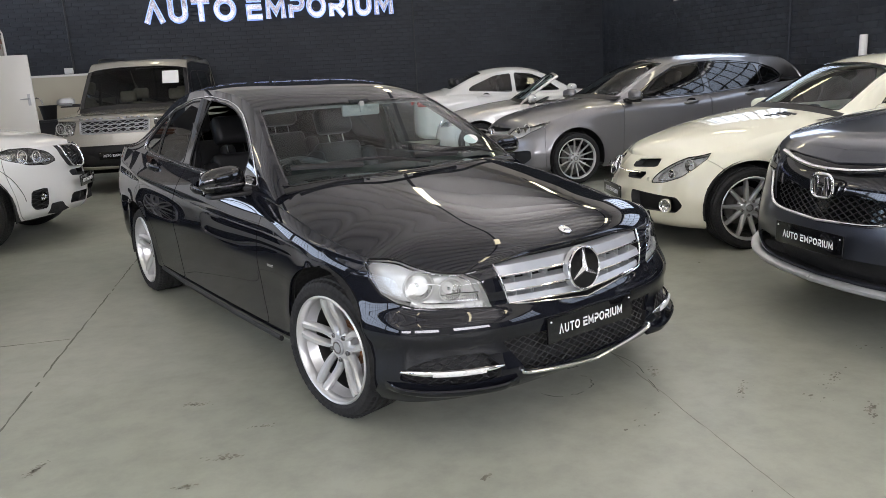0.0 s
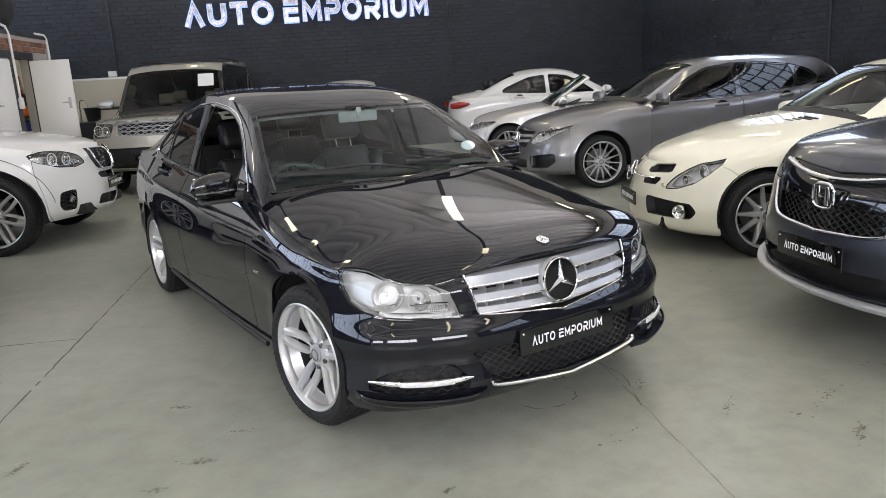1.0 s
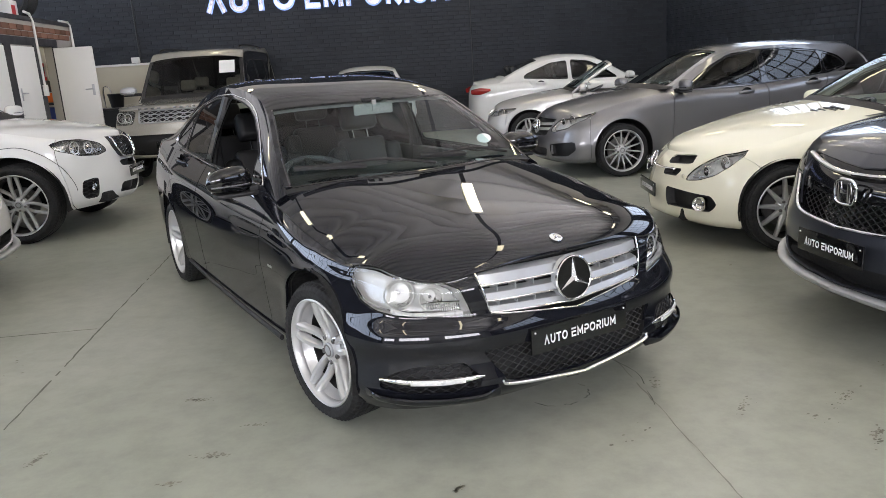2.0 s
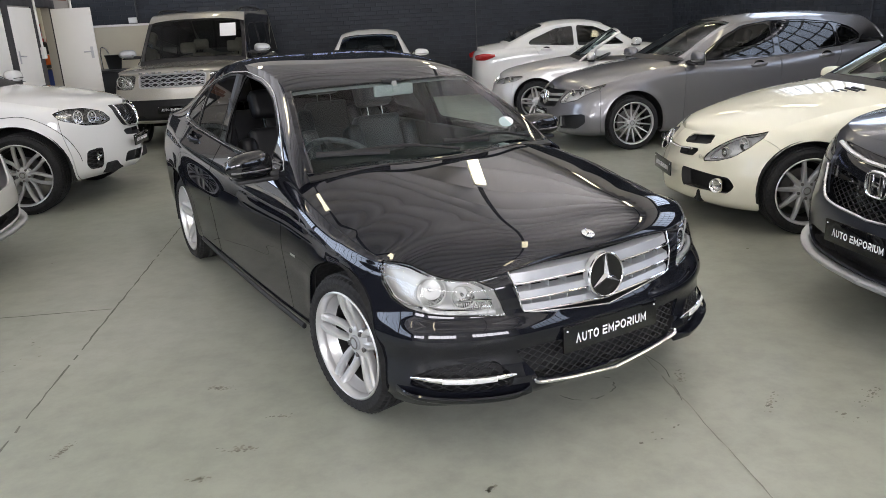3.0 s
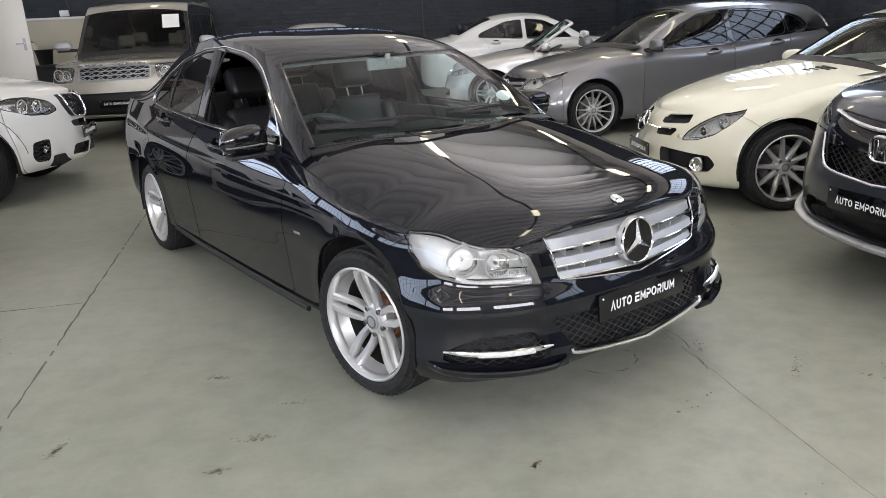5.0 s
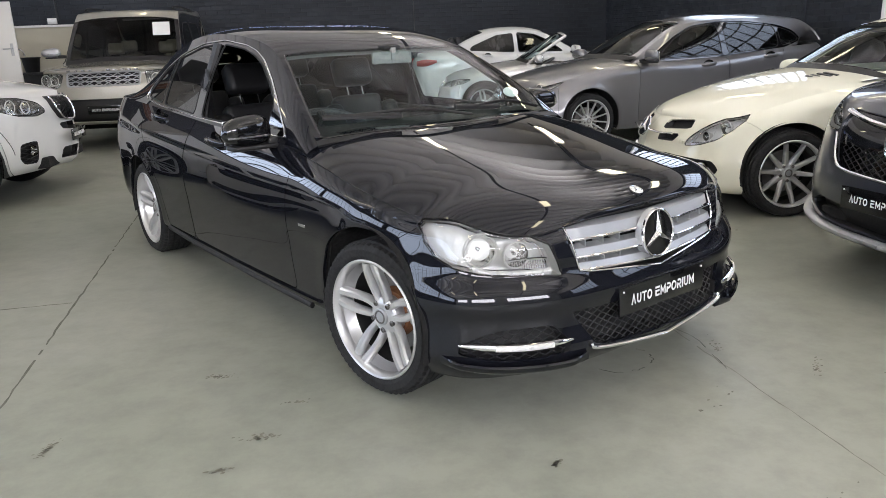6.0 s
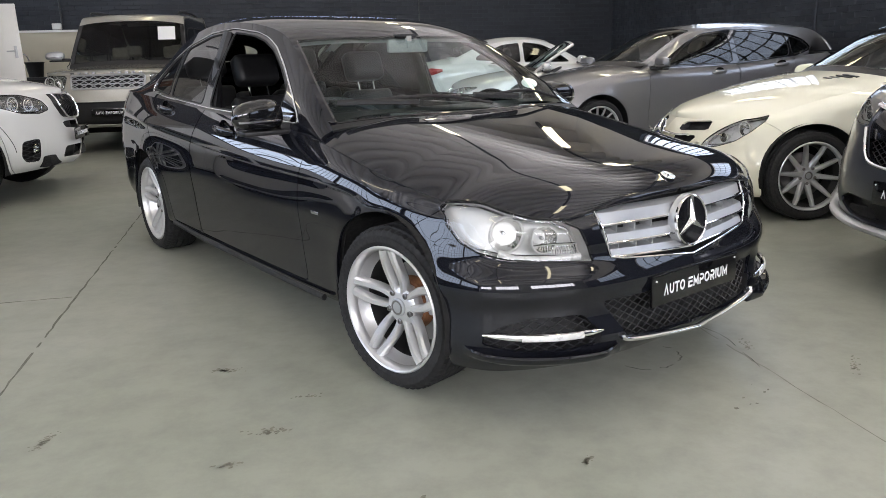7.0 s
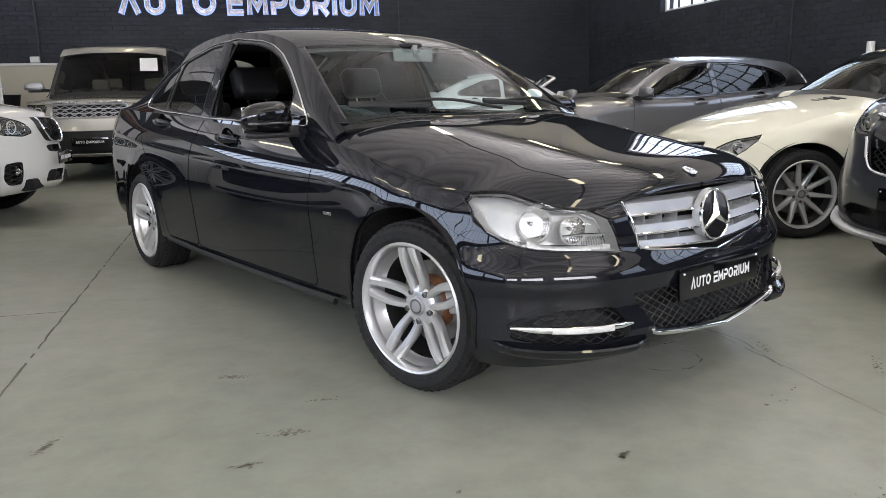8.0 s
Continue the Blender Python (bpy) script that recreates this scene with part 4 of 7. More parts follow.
def windowed_wall(name, length, openings, label, place, power, lift=0.0, spread=180.0, paint="dark_wall"):
    """A wall along x from 0, 0.28 thick, with rectangular openings (x0, x1, z0, z1) through it, in order."""
    out, x = ([], []), 0.0
    for x0, x1, z0, z1 in openings:
        out = join(out, box(x, x0, 0, 0.28, 0, HIGH), box(x0, x1, 0, 0.28, 0, z0), box(x0, x1, 0, 0.28, z1, HIGH))
        x = x1
    out = join(out, box(x, length, 0, 0.28, 0, HIGH))
    ob = part(name, out, M[paint], None, "", False)
    ob.matrix_basis = ROOM @ place
    tagged(ob, label, "", "", "structure")
    for x0, x1, z0, z1 in openings:
        win = thing("window", ROOM @ place @ pose(x0, 0.1, z0), "steel-framed factory window with small panes", "window", "factory windows", "structure")
        w, h = x1 - x0, z1 - z0
        cols, rows = max(2, round(w / 0.42)), max(2, round(h / 0.55))
        fr = join(box(0, w, 0, 0.06, 0, 0.05), box(0, w, 0, 0.06, h - 0.05, h), box(0, 0.05, 0, 0.06, 0.05, h - 0.05), box(w - 0.05, w, 0, 0.06, 0.05, h - 0.05))
        part("window_frame", fr, M["white_paint"], win, "", False)
        for k in range(1, cols):
            part("glazing_bar", box(w * k / cols - 0.014, w * k / cols + 0.014, 0.01, 0.05, 0.05, h - 0.05), M["steel"], win, "", False)
        for k in range(1, rows):
            part("glazing_bar", box(0.05, w - 0.05, 0.015, 0.045, h * k / rows - 0.012, h * k / rows + 0.012), M["steel"], win, "", False)
        lamp = new("daylight", bpy.data.lights.new("daylight", "AREA"))
        lamp.data.shape, lamp.data.size, lamp.data.size_y, lamp.data.energy, lamp.data.color = "RECTANGLE", w, h, 0.875 * power * w * h, (0.94, 0.92, 0.995)
        lamp.data.spread = radians(spread)
        lamp.matrix_basis = ROOM @ place @ pose(x0 + w / 2, 0.2, z0 + h / 2, -90 - lift, 0, 0)


windowed_wall("wall_east", BACK - NEAR, [(2.95, 6.2, 2.5, 4.3), (8.0, 11.5, 2.5, 4.3), (13.0, 16.5, 2.5, 4.3), (18.0, 21.5, 2.5, 4.3)], "charcoal painted wall with high steel windows", pose(RIGHT, BACK, 0, 0, 0, -90), 46, 27, 86)
windowed_wall("wall_west", BACK - NEAR, [(0.6, 6.2, 2.9, 4.9), (6.5, 12.1, 2.9, 4.9), (12.4, 18.0, 2.9, 4.9), (18.3, 23.9, 2.9, 4.9)], "wall with high steel factory windows", pose(LEFT, NEAR, 0, 0, 0, 90), 17, 32, 86)
# unseen wall behind the camera, made white to lift the reflections in the sedan's nose
windowed_wall("wall_south", RIGHT - LEFT, [(1.5, 6.0, 3.1, 4.8), (7.5, 12.0, 3.1, 4.8), (13.2, 17.2, 3.1, 4.8)], "wall with high steel factory windows", pose(RIGHT, NEAR, 0, 0, 0, 180), 70, paint="white_wall")

# glowing cards added outside the windows of the two long walls, as a bright sky
for x, light in ((LEFT - 2.2, 5.6), (RIGHT + 2.2, 3.0)):
    sky_card = glow("glowing sky card", (0.68, 0.79, 1.0), light)
    room_part("backdrop", box(min(x, x + 0.1), max(x, x + 0.1), NEAR - 4, BACK + 4, 0.5, 9.0), sky_card, "glowing card standing in for the sky outside the windows", smooth=False)

# roof insulation, which sags between the purlins from side to side
rows = np.arange(NEAR - 0.3, BACK + 0.3, 0.0375)
v = [(x, y, HIGH + 0.5 * (1 - abs(math.sin(math.pi * y / 0.9)) ** 0.7)) for y in rows for x in (LEFT - 0.3, RIGHT + 0.3)]
k = len(v)
v += [(LEFT - 0.3, NEAR - 0.3, HIGH + 0.3), (RIGHT + 0.3, NEAR - 0.3, HIGH + 0.3), (LEFT - 0.3, BACK + 0.3, HIGH + 0.3), (RIGHT + 0.3, BACK + 0.3, HIGH + 0.3)]
f = [(2 * i, 2 * i + 2, 2 * i + 3, 2 * i + 1) for i in range(len(rows) - 1)] + [(k, k + 1, k + 3, k + 2)]
room_part("ceiling", (v, f), M["ceiling"], "pale roof insulation sagging between the purlins", smooth=True)


room_part("wall_lining", box(LEFT, RIGHT - 0.03, BACK - 0.03, BACK - 0.002, 4.5, HIGH + 0.2), M["ceiling"], "pale insulation on the upper wall")
room_part("wall_lining", box(RIGHT - 0.03, RIGHT - 0.002, NEAR, BACK - 0.03, 4.5, HIGH + 0.2), M["ceiling"], "pale insulation on the upper wall")


def batten(x, y):
    lamp = thing("ceiling_light", ROOM @ pose(x, y, HIGH - 0.2), "white batten with a fluorescent tube", "ceiling light", "ceiling lights")
    part("batten_body", join(box(-0.12, 0.12, -0.68, 0.68, 0, 0.05, 0.01), box(-0.008, 0.008, -0.4, -0.385, 0.05, 0.2), box(-0.008, 0.008, 0.385, 0.4, 0.05, 0.2)), M["white_paint"], lamp, "", False)
    part("diffuser", box(-0.1, 0.1, -0.64, 0.64, -0.05, -0.002, 0.015), M["tube"], lamp, "glowing diffuser")


for x, run in ((-8.6, (8.0, 3.0, -2.0, -7.0)), (-3.3, (11.9, 5.0, 0.5, -4.0, -8.5)), (1.95, (12.2, 9.1, 1.4, -3.0, -7.5)), (5.5, (11.8, 8.0, 3.4, -1.2, -6.0))):
    room_part("cable_tray", box(x - 0.04, x + 0.04, NEAR, BACK, HIGH - 0.13, HIGH - 0.09), M["steel"], "dark steel cable tray under the roof", "structure")
    for y in run:
        batten(x, y)

# the partition with the store behind it
room_part("partition", join(box(PART_X - 0.12, PART_X, PART_Y, 8.62, 0, PART_Z), box(PART_X - 0.12, PART_X, 8.62, 9.19, 2.06, PART_Z), box(PART_X - 0.12, PART_X, 9.19, PART_END, 0, PART_Z)), M["mortar"], "facing brick partition with white doors")
room_part("store_deck", box(LEFT, PART_X - 0.13, PART_Y, PART_END, PART_Z, PART_Z + 0.06), M["steel"], "dark deck over the store")
room_part("store_wall", box(LEFT, PART_X - 0.12, PART_Y, PART_Y + 0.1, 0, PART_Z), M["white_wall"], "plain white end wall of the store")
room_part("store_end", box(LEFT, PART_X - 0.12, PART_END - 0.1, PART_END, 0, PART_Z), M["white_wall"], "white wall inside the store")
room_part("store_back", box(PART_X - 2.6, PART_X - 2.5, PART_Y + 0.1, PART_END - 0.1, 0, PART_Z), M["white_wall"], "white wall inside the store")
# the dado
room_part("dado", box(-7.5, -3.9, BACK - 0.03, BACK, 0, 1.79), M["cream_wall"], "cream boarding on the lower wall")
room_part("dado_rail", box(-7.5, -3.9, BACK - 0.06, BACK, 1.79, 1.83), M["white_paint"], "white ledge on the boarding")

# the sign
sign = thing("wall_sign", ROOM @ pose(-0.77, BACK - 0.05, 2.73), "mirror-finish letters on the dark wall, lit blue-white from behind", "sign")
for k, word in enumerate(("AUTO", "EMPORIUM")):
    for layer, (mat, off, dep, y) in enumerate(((M["sign_metal"], 0.0, 0.03, -0.03), (M["led"], 0.022, 0.012, 0.02))):
        v, f = letters(word, 0.44, dep, off)
        wide = (1.76, 3.0)[k] + (0.05 if layer else 0)
        v = v * (wide / np.ptp(v[:, 0]), 1, 1) + ((-2.5 + 0.88, 1.0)[k], y, 0)
        part("letters" if not layer else "back_light", (v, f), mat, sign, ("mirror-finish letters", "blue-white light strip")[layer], False)

# ---- fittings of the hall ----
def ribbon(points, width, z=0.002, wob=0.003, seed=1):
    """A thin uneven strip on the floor along points."""
    rng = random.Random(seed)
    p = even(np.array(points, float), max(8, int(np.linalg.norm(np.diff(np.array(points), axis=0), axis=1).sum() / 0.06)))
    t = np.gradient(p, axis=0)
    t /= np.linalg.norm(t, axis=1)[:, None]
    v, f = [], []
    for q, d in zip(p, t):
        w = width * rng.uniform(0.45, 1.2) / 2
        o = rng.uniform(-wob, wob)
        nx, ny = -d[1], d[0]
        v += [(q[0] + nx * (o - w), q[1] + ny * (o - w), z), (q[0] + nx * (o + w), q[1] + ny * (o + w), z)]
    for i in range(len(p) - 1):
        if rng.random() > 0.06:
            f.append((2 * i, 2 * i + 2, 2 * i + 3, 2 * i + 1))
    return v, f


M["joint"] = plain("dirty floor joint", (0.14, 0.14, 0.115), 0.8, 0, 0.3, 12)
M["faint_joint"] = plain("filled floor joint", (0.215, 0.215, 0.175), 0.7, 0, 0.2, 12)
M["crack"] = plain("crack in the floor", (0.075, 0.075, 0.06), 0.9, 0, 0.3, 20)
M["scuff"] = plain("worn floor paint", (0.2, 0.195, 0.155), 0.8, 0, 0.4, 30)
for k, (a, b) in enumerate((((-2.18, -1.5), (-2.18, 12.9)), ((0.635, -6.0), (0.635, 12.9)), ((3.45, -6), (3.45, 12.9)), ((-2.2, 1.22), (-6.5, 1.32)), ((0.66, 6.9), (-2.2, 6.9)))):
    room_part("floor_joint", ribbon([a, b], 0.006 if k == 1 else 0.011, 0.002, 0.004, k), M["faint_joint" if k == 1 else "joint"], "sawn joint in the concrete floor")
for k, (a0, a1) in enumerate(((2.9, 4.0), (4.3, 4.75), (5.1, 5.9), (0.0, 0.35))):
    a = np.linspace(a0, a1, 8)
    r = 1 + 0.05 * np.sin(a * 7 + k)
    ob = part("floor_crack", ribbon(np.column_stack([0.10 + 0.14 * r * np.cos(a), -0.45 + 0.1 * r * np.sin(a)]), 0.0045, 0.002, 0.006, 8 + k), M["crack"], None, "", False)
    tagged(ob, "broken ring of a crack in the floor paint", "", "", "structure")
for k, pts in enumerate((((0.24, -0.33), (0.29, -0.34), (0.33, -0.31)), ((0.34, -0.78), (0.42, -0.66), (0.52, -0.5), (0.55, -0.2)), ((0.66, -0.3), (0.72, -0.24), (0.74, -0.12)))):
    ob = part("floor_crack", ribbon(pts, 0.008 if k != 1 else 0.004, 0.002, 0.008, 20 + k), M["crack"], None, "", False)
    tagged(ob, "small crack and chipped floor paint", "", "", "structure")


def scuffs(spots):
    rng = random.Random(5)
    v, f = [], []
    for x, y, turn, length, n in spots:
        for _ in range(n):
            u, w = rng.gauss(0, length * 0.45), rng.gauss(0, length * 0.12)
            cx, cy = x + u * math.cos(turn) - w * math.sin(turn), y + u * math.sin(turn) + w * math.cos(turn)
            r = rng.uniform(0.0015, 0.006) * (1.6 if rng.random() < 0.12 else 1)
            m = rng.choice((5, 6, 7))
            k = len(v)
            ph = rng.uniform(0, 6)
            for i in range(m):
                rr = r * rng.uniform(0.5, 1.2)
                v.append((cx + 1.7 * rr * math.cos(ph + 6.283 * i / m), cy + rr * math.sin(ph + 6.283 * i / m), 0.0016))
            f.append(tuple(range(k, k + m)))
    return v, f


spots = [(-1.93, 0.39, 0.6, 0.07, 45), (-1.33, -0.03, -0.5, 0.09, 40), (-1.52, -0.14, -0.5, 0.06, 25), (-0.665, -0.815, 0.3, 0.04, 26), (0.80, -1.45, 0.4, 0.09, 45), (-1.25, 0.55, -0.6, 0.07, 40), (-1.1, 0.12, -0.6, 0.06, 20),
         (0.62, -1.0, 0.4, 0.1, 25), (1.0, -1.2, 0.2, 0.12, 30), (-2.3, 1.5, 0.4, 0.15, 18), (-1.6, -0.9, 0.1, 0.2, 18), (-0.3, -1.4, -0.4, 0.2, 16), (0.3, -0.3, 0.2, 0.06, 30), (0.5, -0.62, 0.9, 0.1, 25)]
rng = random.Random(9)
for _ in range(60):
    spots.append((rng.uniform(-5, 4), rng.uniform(-2, 6), rng.uniform(0, 3), rng.uniform(0.05, 0.3), rng.randint(2, 7)))
ob = part("floor_scuffs", scuffs(spots), M["scuff"], None, "", False)
tagged(ob, "small dark scuffs and chips in the floor paint", "", "", "stuff")

# pipes and conduits
def pipe(name, pts, r, mat, label):
    ob = part(name, tube(pts, r, 10), mat)
    ob.matrix_basis = ROOM
    return tagged(ob, label, "pipe")


pipe("wall_conduit", [(-4.74, BACK - 0.02, 1.9), (-4.75, BACK - 0.02, HIGH)], 0.016, M["steel"], "thin dark conduit on the painted wall")
pipe("wall_conduit", [(2.17, BACK - 0.012, 0.0), (2.17, BACK - 0.012, HIGH)], 0.012, M["steel"], "thin dark conduit on the painted wall")
pipe("wall_conduit", [(RIGHT - 0.02, 6.6, 0.0), (RIGHT - 0.02, 6.6, HIGH)], 0.02, M["dark_wall"], "painted conduit on the painted wall")
pipe("white_pipe", [(RIGHT - 0.06, 5.1, 0.0), (RIGHT - 0.06, 5.1, 0.8), (RIGHT - 0.06, 5.1, 1.6)], 0.05, M["white_paint"], "white plastic pipe standing against the dark wall")
pipe("white_cable_pipe", [(PART_X + 0.03, 8.3, 2.52), (PART_X + 0.03, 8.48, 2.5), (PART_X + 0.03, 8.56, 2.4), (PART_X + 0.03, 8.57, 1.45)], 0.018, M["white_paint"], "white cable pipe down the door frame")
pipe("white_cable_pipe", [(PART_X + 0.03, 9.6, 2.47), (PART_X + 0.03, 9.98, 2.47), (PART_X + 0.03, 10.06, 2.42), (PART_X + 0.03, 10.08, 2.06)], 0.018, M["white_paint"], "white cable pipe along the brick partition")
box_ob = thing("socket_box", ROOM @ pose(-4.83, BACK - 0.04, 1.84), "white double socket box on the ledge", "socket")
part("socket_case", box(-0.08, 0.08, -0.035, 0.035, 0, 0.11, 0.01), M["white_paint"], box_ob)
part("socket_face", box(-0.065, 0.065, -0.04, -0.034, 0.015, 0.095, 0.004), M["white_wall"], box_ob)
box_ob = thing("switch_box", ROOM @ pose(PART_X + 0.035, 8.56, 1.34), "small white switch box on the door frame", "switch")
part("switch_case", box(-0.03, 0.03, -0.05, 0.05, 0, 0.16, 0.01), M["white_paint"], box_ob)

# partition: dark frame, doors, lintel
room_part("trim", join(box(PART_X, PART_X + 0.02, 6.6, 9.38, 2.06, 2.17), *[box(PART_X, PART_X + 0.02, y0, y1, 0, 2.06) for y0, y1 in ((6.6, 6.72), (7.48, 7.68), (8.46, 8.62), (9.19, 9.38))]), M["steel"], "charcoal painted door frames")
room_part("trim", box(PART_X - 0.12, PART_X + 0.03, PART_Y, PART_END, PART_Z, PART_Z + 0.06), M["steel"], "charcoal painted top edge of the partition")


def leaf(m, width, label):
    d = thing("store_door", ROOM @ m, label, "door", "store doors")
    part("door_leaf", box(0, width, -0.02, 0.02, 0.01, 2.04, 0.004), M["white_paint"], d)
    for s in (-1, 1):
        h = new("door_handle")
        h.parent = d
        part("handle_plate", box(width - 0.09, width - 0.05, min(s * 0.02, s * 0.026), max(s * 0.02, s * 0.026), 1.3, 1.47, 0.003), M["satin"], h)
        part("handle_lever", tube([(width - 0.07, s * 0.026, 1.4), (width - 0.07, s * 0.06, 1.4), (width - 0.18, s * 0.06, 1.395)], 0.01, 8), M["satin"], h)
    return d


leaf(pose(PART_X + 0.03, 9.17, 0, 0, 0, 3), 0.56, "cream white flush door standing open")
leaf(pose(PART_X + 0.0, 8.45, 0, 0, 0, -90), 0.76, "closed white flush door in the partition")
leaf(pose(PART_X + 0.0, 7.47, 0, 0, 0, -90), 0.74, "closed white flush door in the partition")

# things in the store and on its deck
M["orange"] = plain("orange plastic", (0.75, 0.16, 0.03), 0.45)
M["red_tool"] = plain("red painted tools", (0.45, 0.03, 0.03), 0.4)
M["blue"] = plain("blue plastic", (0.03, 0.06, 0.3), 0.5)
rack = thing("tool_rack", ROOM @ pose(-5.5, 9.96, 1.5), "red hand tools hanging on a white wall rack", "tool rack")
part("rack_board", box(-0.33, 0.33, 0.02, 0.05, -0.1, 0.75), M["white_wall"], rack, "", False)
for k, x in enumerate((-0.3, -0.2, -0.1, 0.0, 0.1, 0.22)):
    part("hanging_tool", join(tube([(x, 0, 0.1), (x + 0.01, 0, 0.35 + 0.05 * (k % 3))], 0.014, 6), box(x - 0.03, x + 0.03, -0.015, 0.015, 0.06, 0.13, 0.006)), M["red_tool"], rack)
bench = thing("store_shelf", ROOM @ pose(-5.55, 9.7, 0), "store shelf with a dark machine and bins", "shelf")
part("shelf_board", join(box(-0.36, 0.36, -0.28, 0.28, 1.18, 1.22, 0.004), box(-0.36, 0.36, -0.28, 0.28, 0.8, 0.84, 0.004)), M["steel"], bench)
part("shelf_leg", join(*[box(x - 0.02, x + 0.02, y - 0.02, y + 0.02, 0, 1.18) for x in (-0.34, 0.34) for y in (-0.26, 0.26)]), M["steel"], bench, "", False)
bin_ob = thing("orange_bin", ROOM @ pose(-5.45, 9.68, 1.222), "orange plastic bin on the store shelf", "bin")
part("bin_body", box(-0.24, 0.24, -0.2, 0.2, 0, 0.15, 0.02), M["orange"], bin_ob)
bin_ob = thing("blue_crate", ROOM @ pose(-5.45, 9.68, 0.842), "blue plastic crate on the lower store shelf", "crate")
part("crate_body", box(-0.24, 0.24, -0.2, 0.2, 0, 0.3, 0.02), M["blue"], bin_ob)
mach = thing("compressor", ROOM @ pose(-5.45, 9.68, 1.374), "dark grey workshop machine with a hose", "machine")
part("machine_body", moved(lathe([(-0.2, 0.001), (-0.2, 0.1), (0.2, 0.1), (0.2, 0.001)], 20, "y"), Matrix.Translation((0, 0, 0.1))), M["plastic"], mach)
part("hose", tube(cat([(0.05, -0.15, 0.18), (0.1, -0.2, 0.32), (0.05, 0.0, 0.4), (0.0, 0.1, 0.3)], 16), 0.02, 8), M["rubber"], mach)
tyre_ob = thing("spare_tyre", ROOM @ pose(PART_X - 0.3, 8.95, PART_Z + 0.06 + 0.33, 0, 0, 70), "black tyre standing on the store's deck", "tyre")
part("tyre_body", lathe([(-0.08, 0.2), (-0.11, 0.25), (-0.1, 0.31), (-0.06, 0.33), (0.06, 0.33), (0.1, 0.31), (0.11, 0.25), (0.08, 0.2)], 48), M["rubber"], tyre_ob)
can = thing("oil_can", ROOM @ pose(PART_X - 0.25, 8.5, PART_Z + 0.06), "white and red canister on the store's deck", "canister")
part("can_body", box(-0.09, 0.09, -0.12, 0.12, 0, 0.24, 0.02), M["white_paint"], can)
part("can_label", box(0.09, 0.094, -0.1, 0.02, 0.03, 0.17), M["red_tool"], can, "red label", False)
crate = thing("storage_box", ROOM @ pose(PART_X - 0.6, 7.0, PART_Z + 0.06), "dark storage box on the store's deck", "box")
part("box_body", box(-0.4, 0.4, -0.7, 0.7, 0, 0.7, 0.01), M["steel"], crate)

# wash bench under the ledge, with a bucket
wash = thing("wash_bench", ROOM @ pose(-5.0, BACK - 0.36, 0.1), "dark steel wash bench beside the boarding", "bench")
part("bench_top", box(-0.6, 0.6, -0.3, 0.3, 0.84, 0.88, 0.01), M["steel"], wash)
part("bench_front", box(-0.58, 0.58, -0.28, 0.28, -0.1, 0.84, 0.005), M["plastic"], wash)
tap = thing("wash_tap", ROOM @ pose(-5.52, BACK - 0.2, 0.98), "bent chrome tap over the wash bench", "tap")
part("tap_pipe", tube(cat([(0, 0, 0), (0, 0, 0.3), (0.04, -0.03, 0.42), (0.14, -0.08, 0.4), (0.18, -0.1, 0.3)], 18), 0.012, 8), M["chrome"], tap)
buck = thing("bucket", ROOM @ pose(-5.24, BACK - 0.35, 0.98), "black plastic bucket on the wash bench", "bucket")
part("bucket_body", lathe([(0.0, 0.001), (0.0, 0.12), (0.26, 0.16), (0.27, 0.17), (0.25, 0.155), (0.02, 0.115), (0.02, 0.001)], 28, "z"), M["plastic"], buck)
part("bucket_rim", lathe([(0.245, 0.162), (0.27, 0.172), (0.275, 0.165), (0.25, 0.156)], 28, "z"), M["plastic"], buck)

# added lamp, hidden behind the partition, that brightens the inside of the store
lamp = thing("ceiling_light", ROOM @ pose(PART_X - 0.9, 8.9, PART_Z - 0.12), "unseen white batten added to light the store", "ceiling light", "ceiling lights")
part("batten_body", box(-0.1, 0.1, -0.6, 0.6, 0.05, 0.12, 0.01), M["white_paint"], lamp)
part("diffuser", box(-0.08, 0.08, -0.58, 0.58, 0.0, 0.048, 0.01), M["tube"], lamp, "glowing diffuser")

# ---- the cars' own shapes ----
def spec(name, paint, wb, half, fo, ro, belt, sill, **more):
    """The plan and the levels of a car from its main sizes."""
    h = half
    nose = more.pop("nose", 1.0)
    back = more.pop("front", None) or [k * nose for k in (0.025, 0.08, 0.18, 0.32, 0.5)]
    plan = [(0, -fo)] + [(k * h, -fo + b) for k, b in zip((0.28, 0.52, 0.72, 0.87, 0.95), back)] + [
            (0.985 * h, 0.05), (0.99 * h, 0.6), (h, 1.4), (h, wb - 0.4), (0.985 * h, wb), (0.96 * h, wb + 0.5 * ro), (0.88 * h, wb + 0.84 * ro), (0.65 * h, wb + 0.95 * ro), (0.3 * h, wb + ro - 0.01), (0, wb + ro)]
    keys = [-fo, -fo + 0.45, 0.1, 1.4, wb, wb + ro]
    steps = more.pop("steps", None) or [(0, 0.09, 0.05), (0.06, 0.03, 0.02), (0.18, 0.004, 0.012), (0.40, 0.0, 0.004), (0.62, 0.03, 0.0), (0.8, 0.06, 0.004), (0.93, 0.11, 0.03), (1.0, more.pop("tuck", 0.15), more.pop("tuck_side", 0.11))]
    levels = []
    for k, fi, si in steps:
        levels.append(([sill + (b - sill) * k for b in belt], [fi, fi * 0.7 + si * 0.3, si, si, si, (fi + si) / 2]))
    c = dict(name=name, paint=paint, wb=wb, half=half, plan=plan, keys=keys, levels=levels, floor=sill + 0.02)
    c.update(more)
    return c


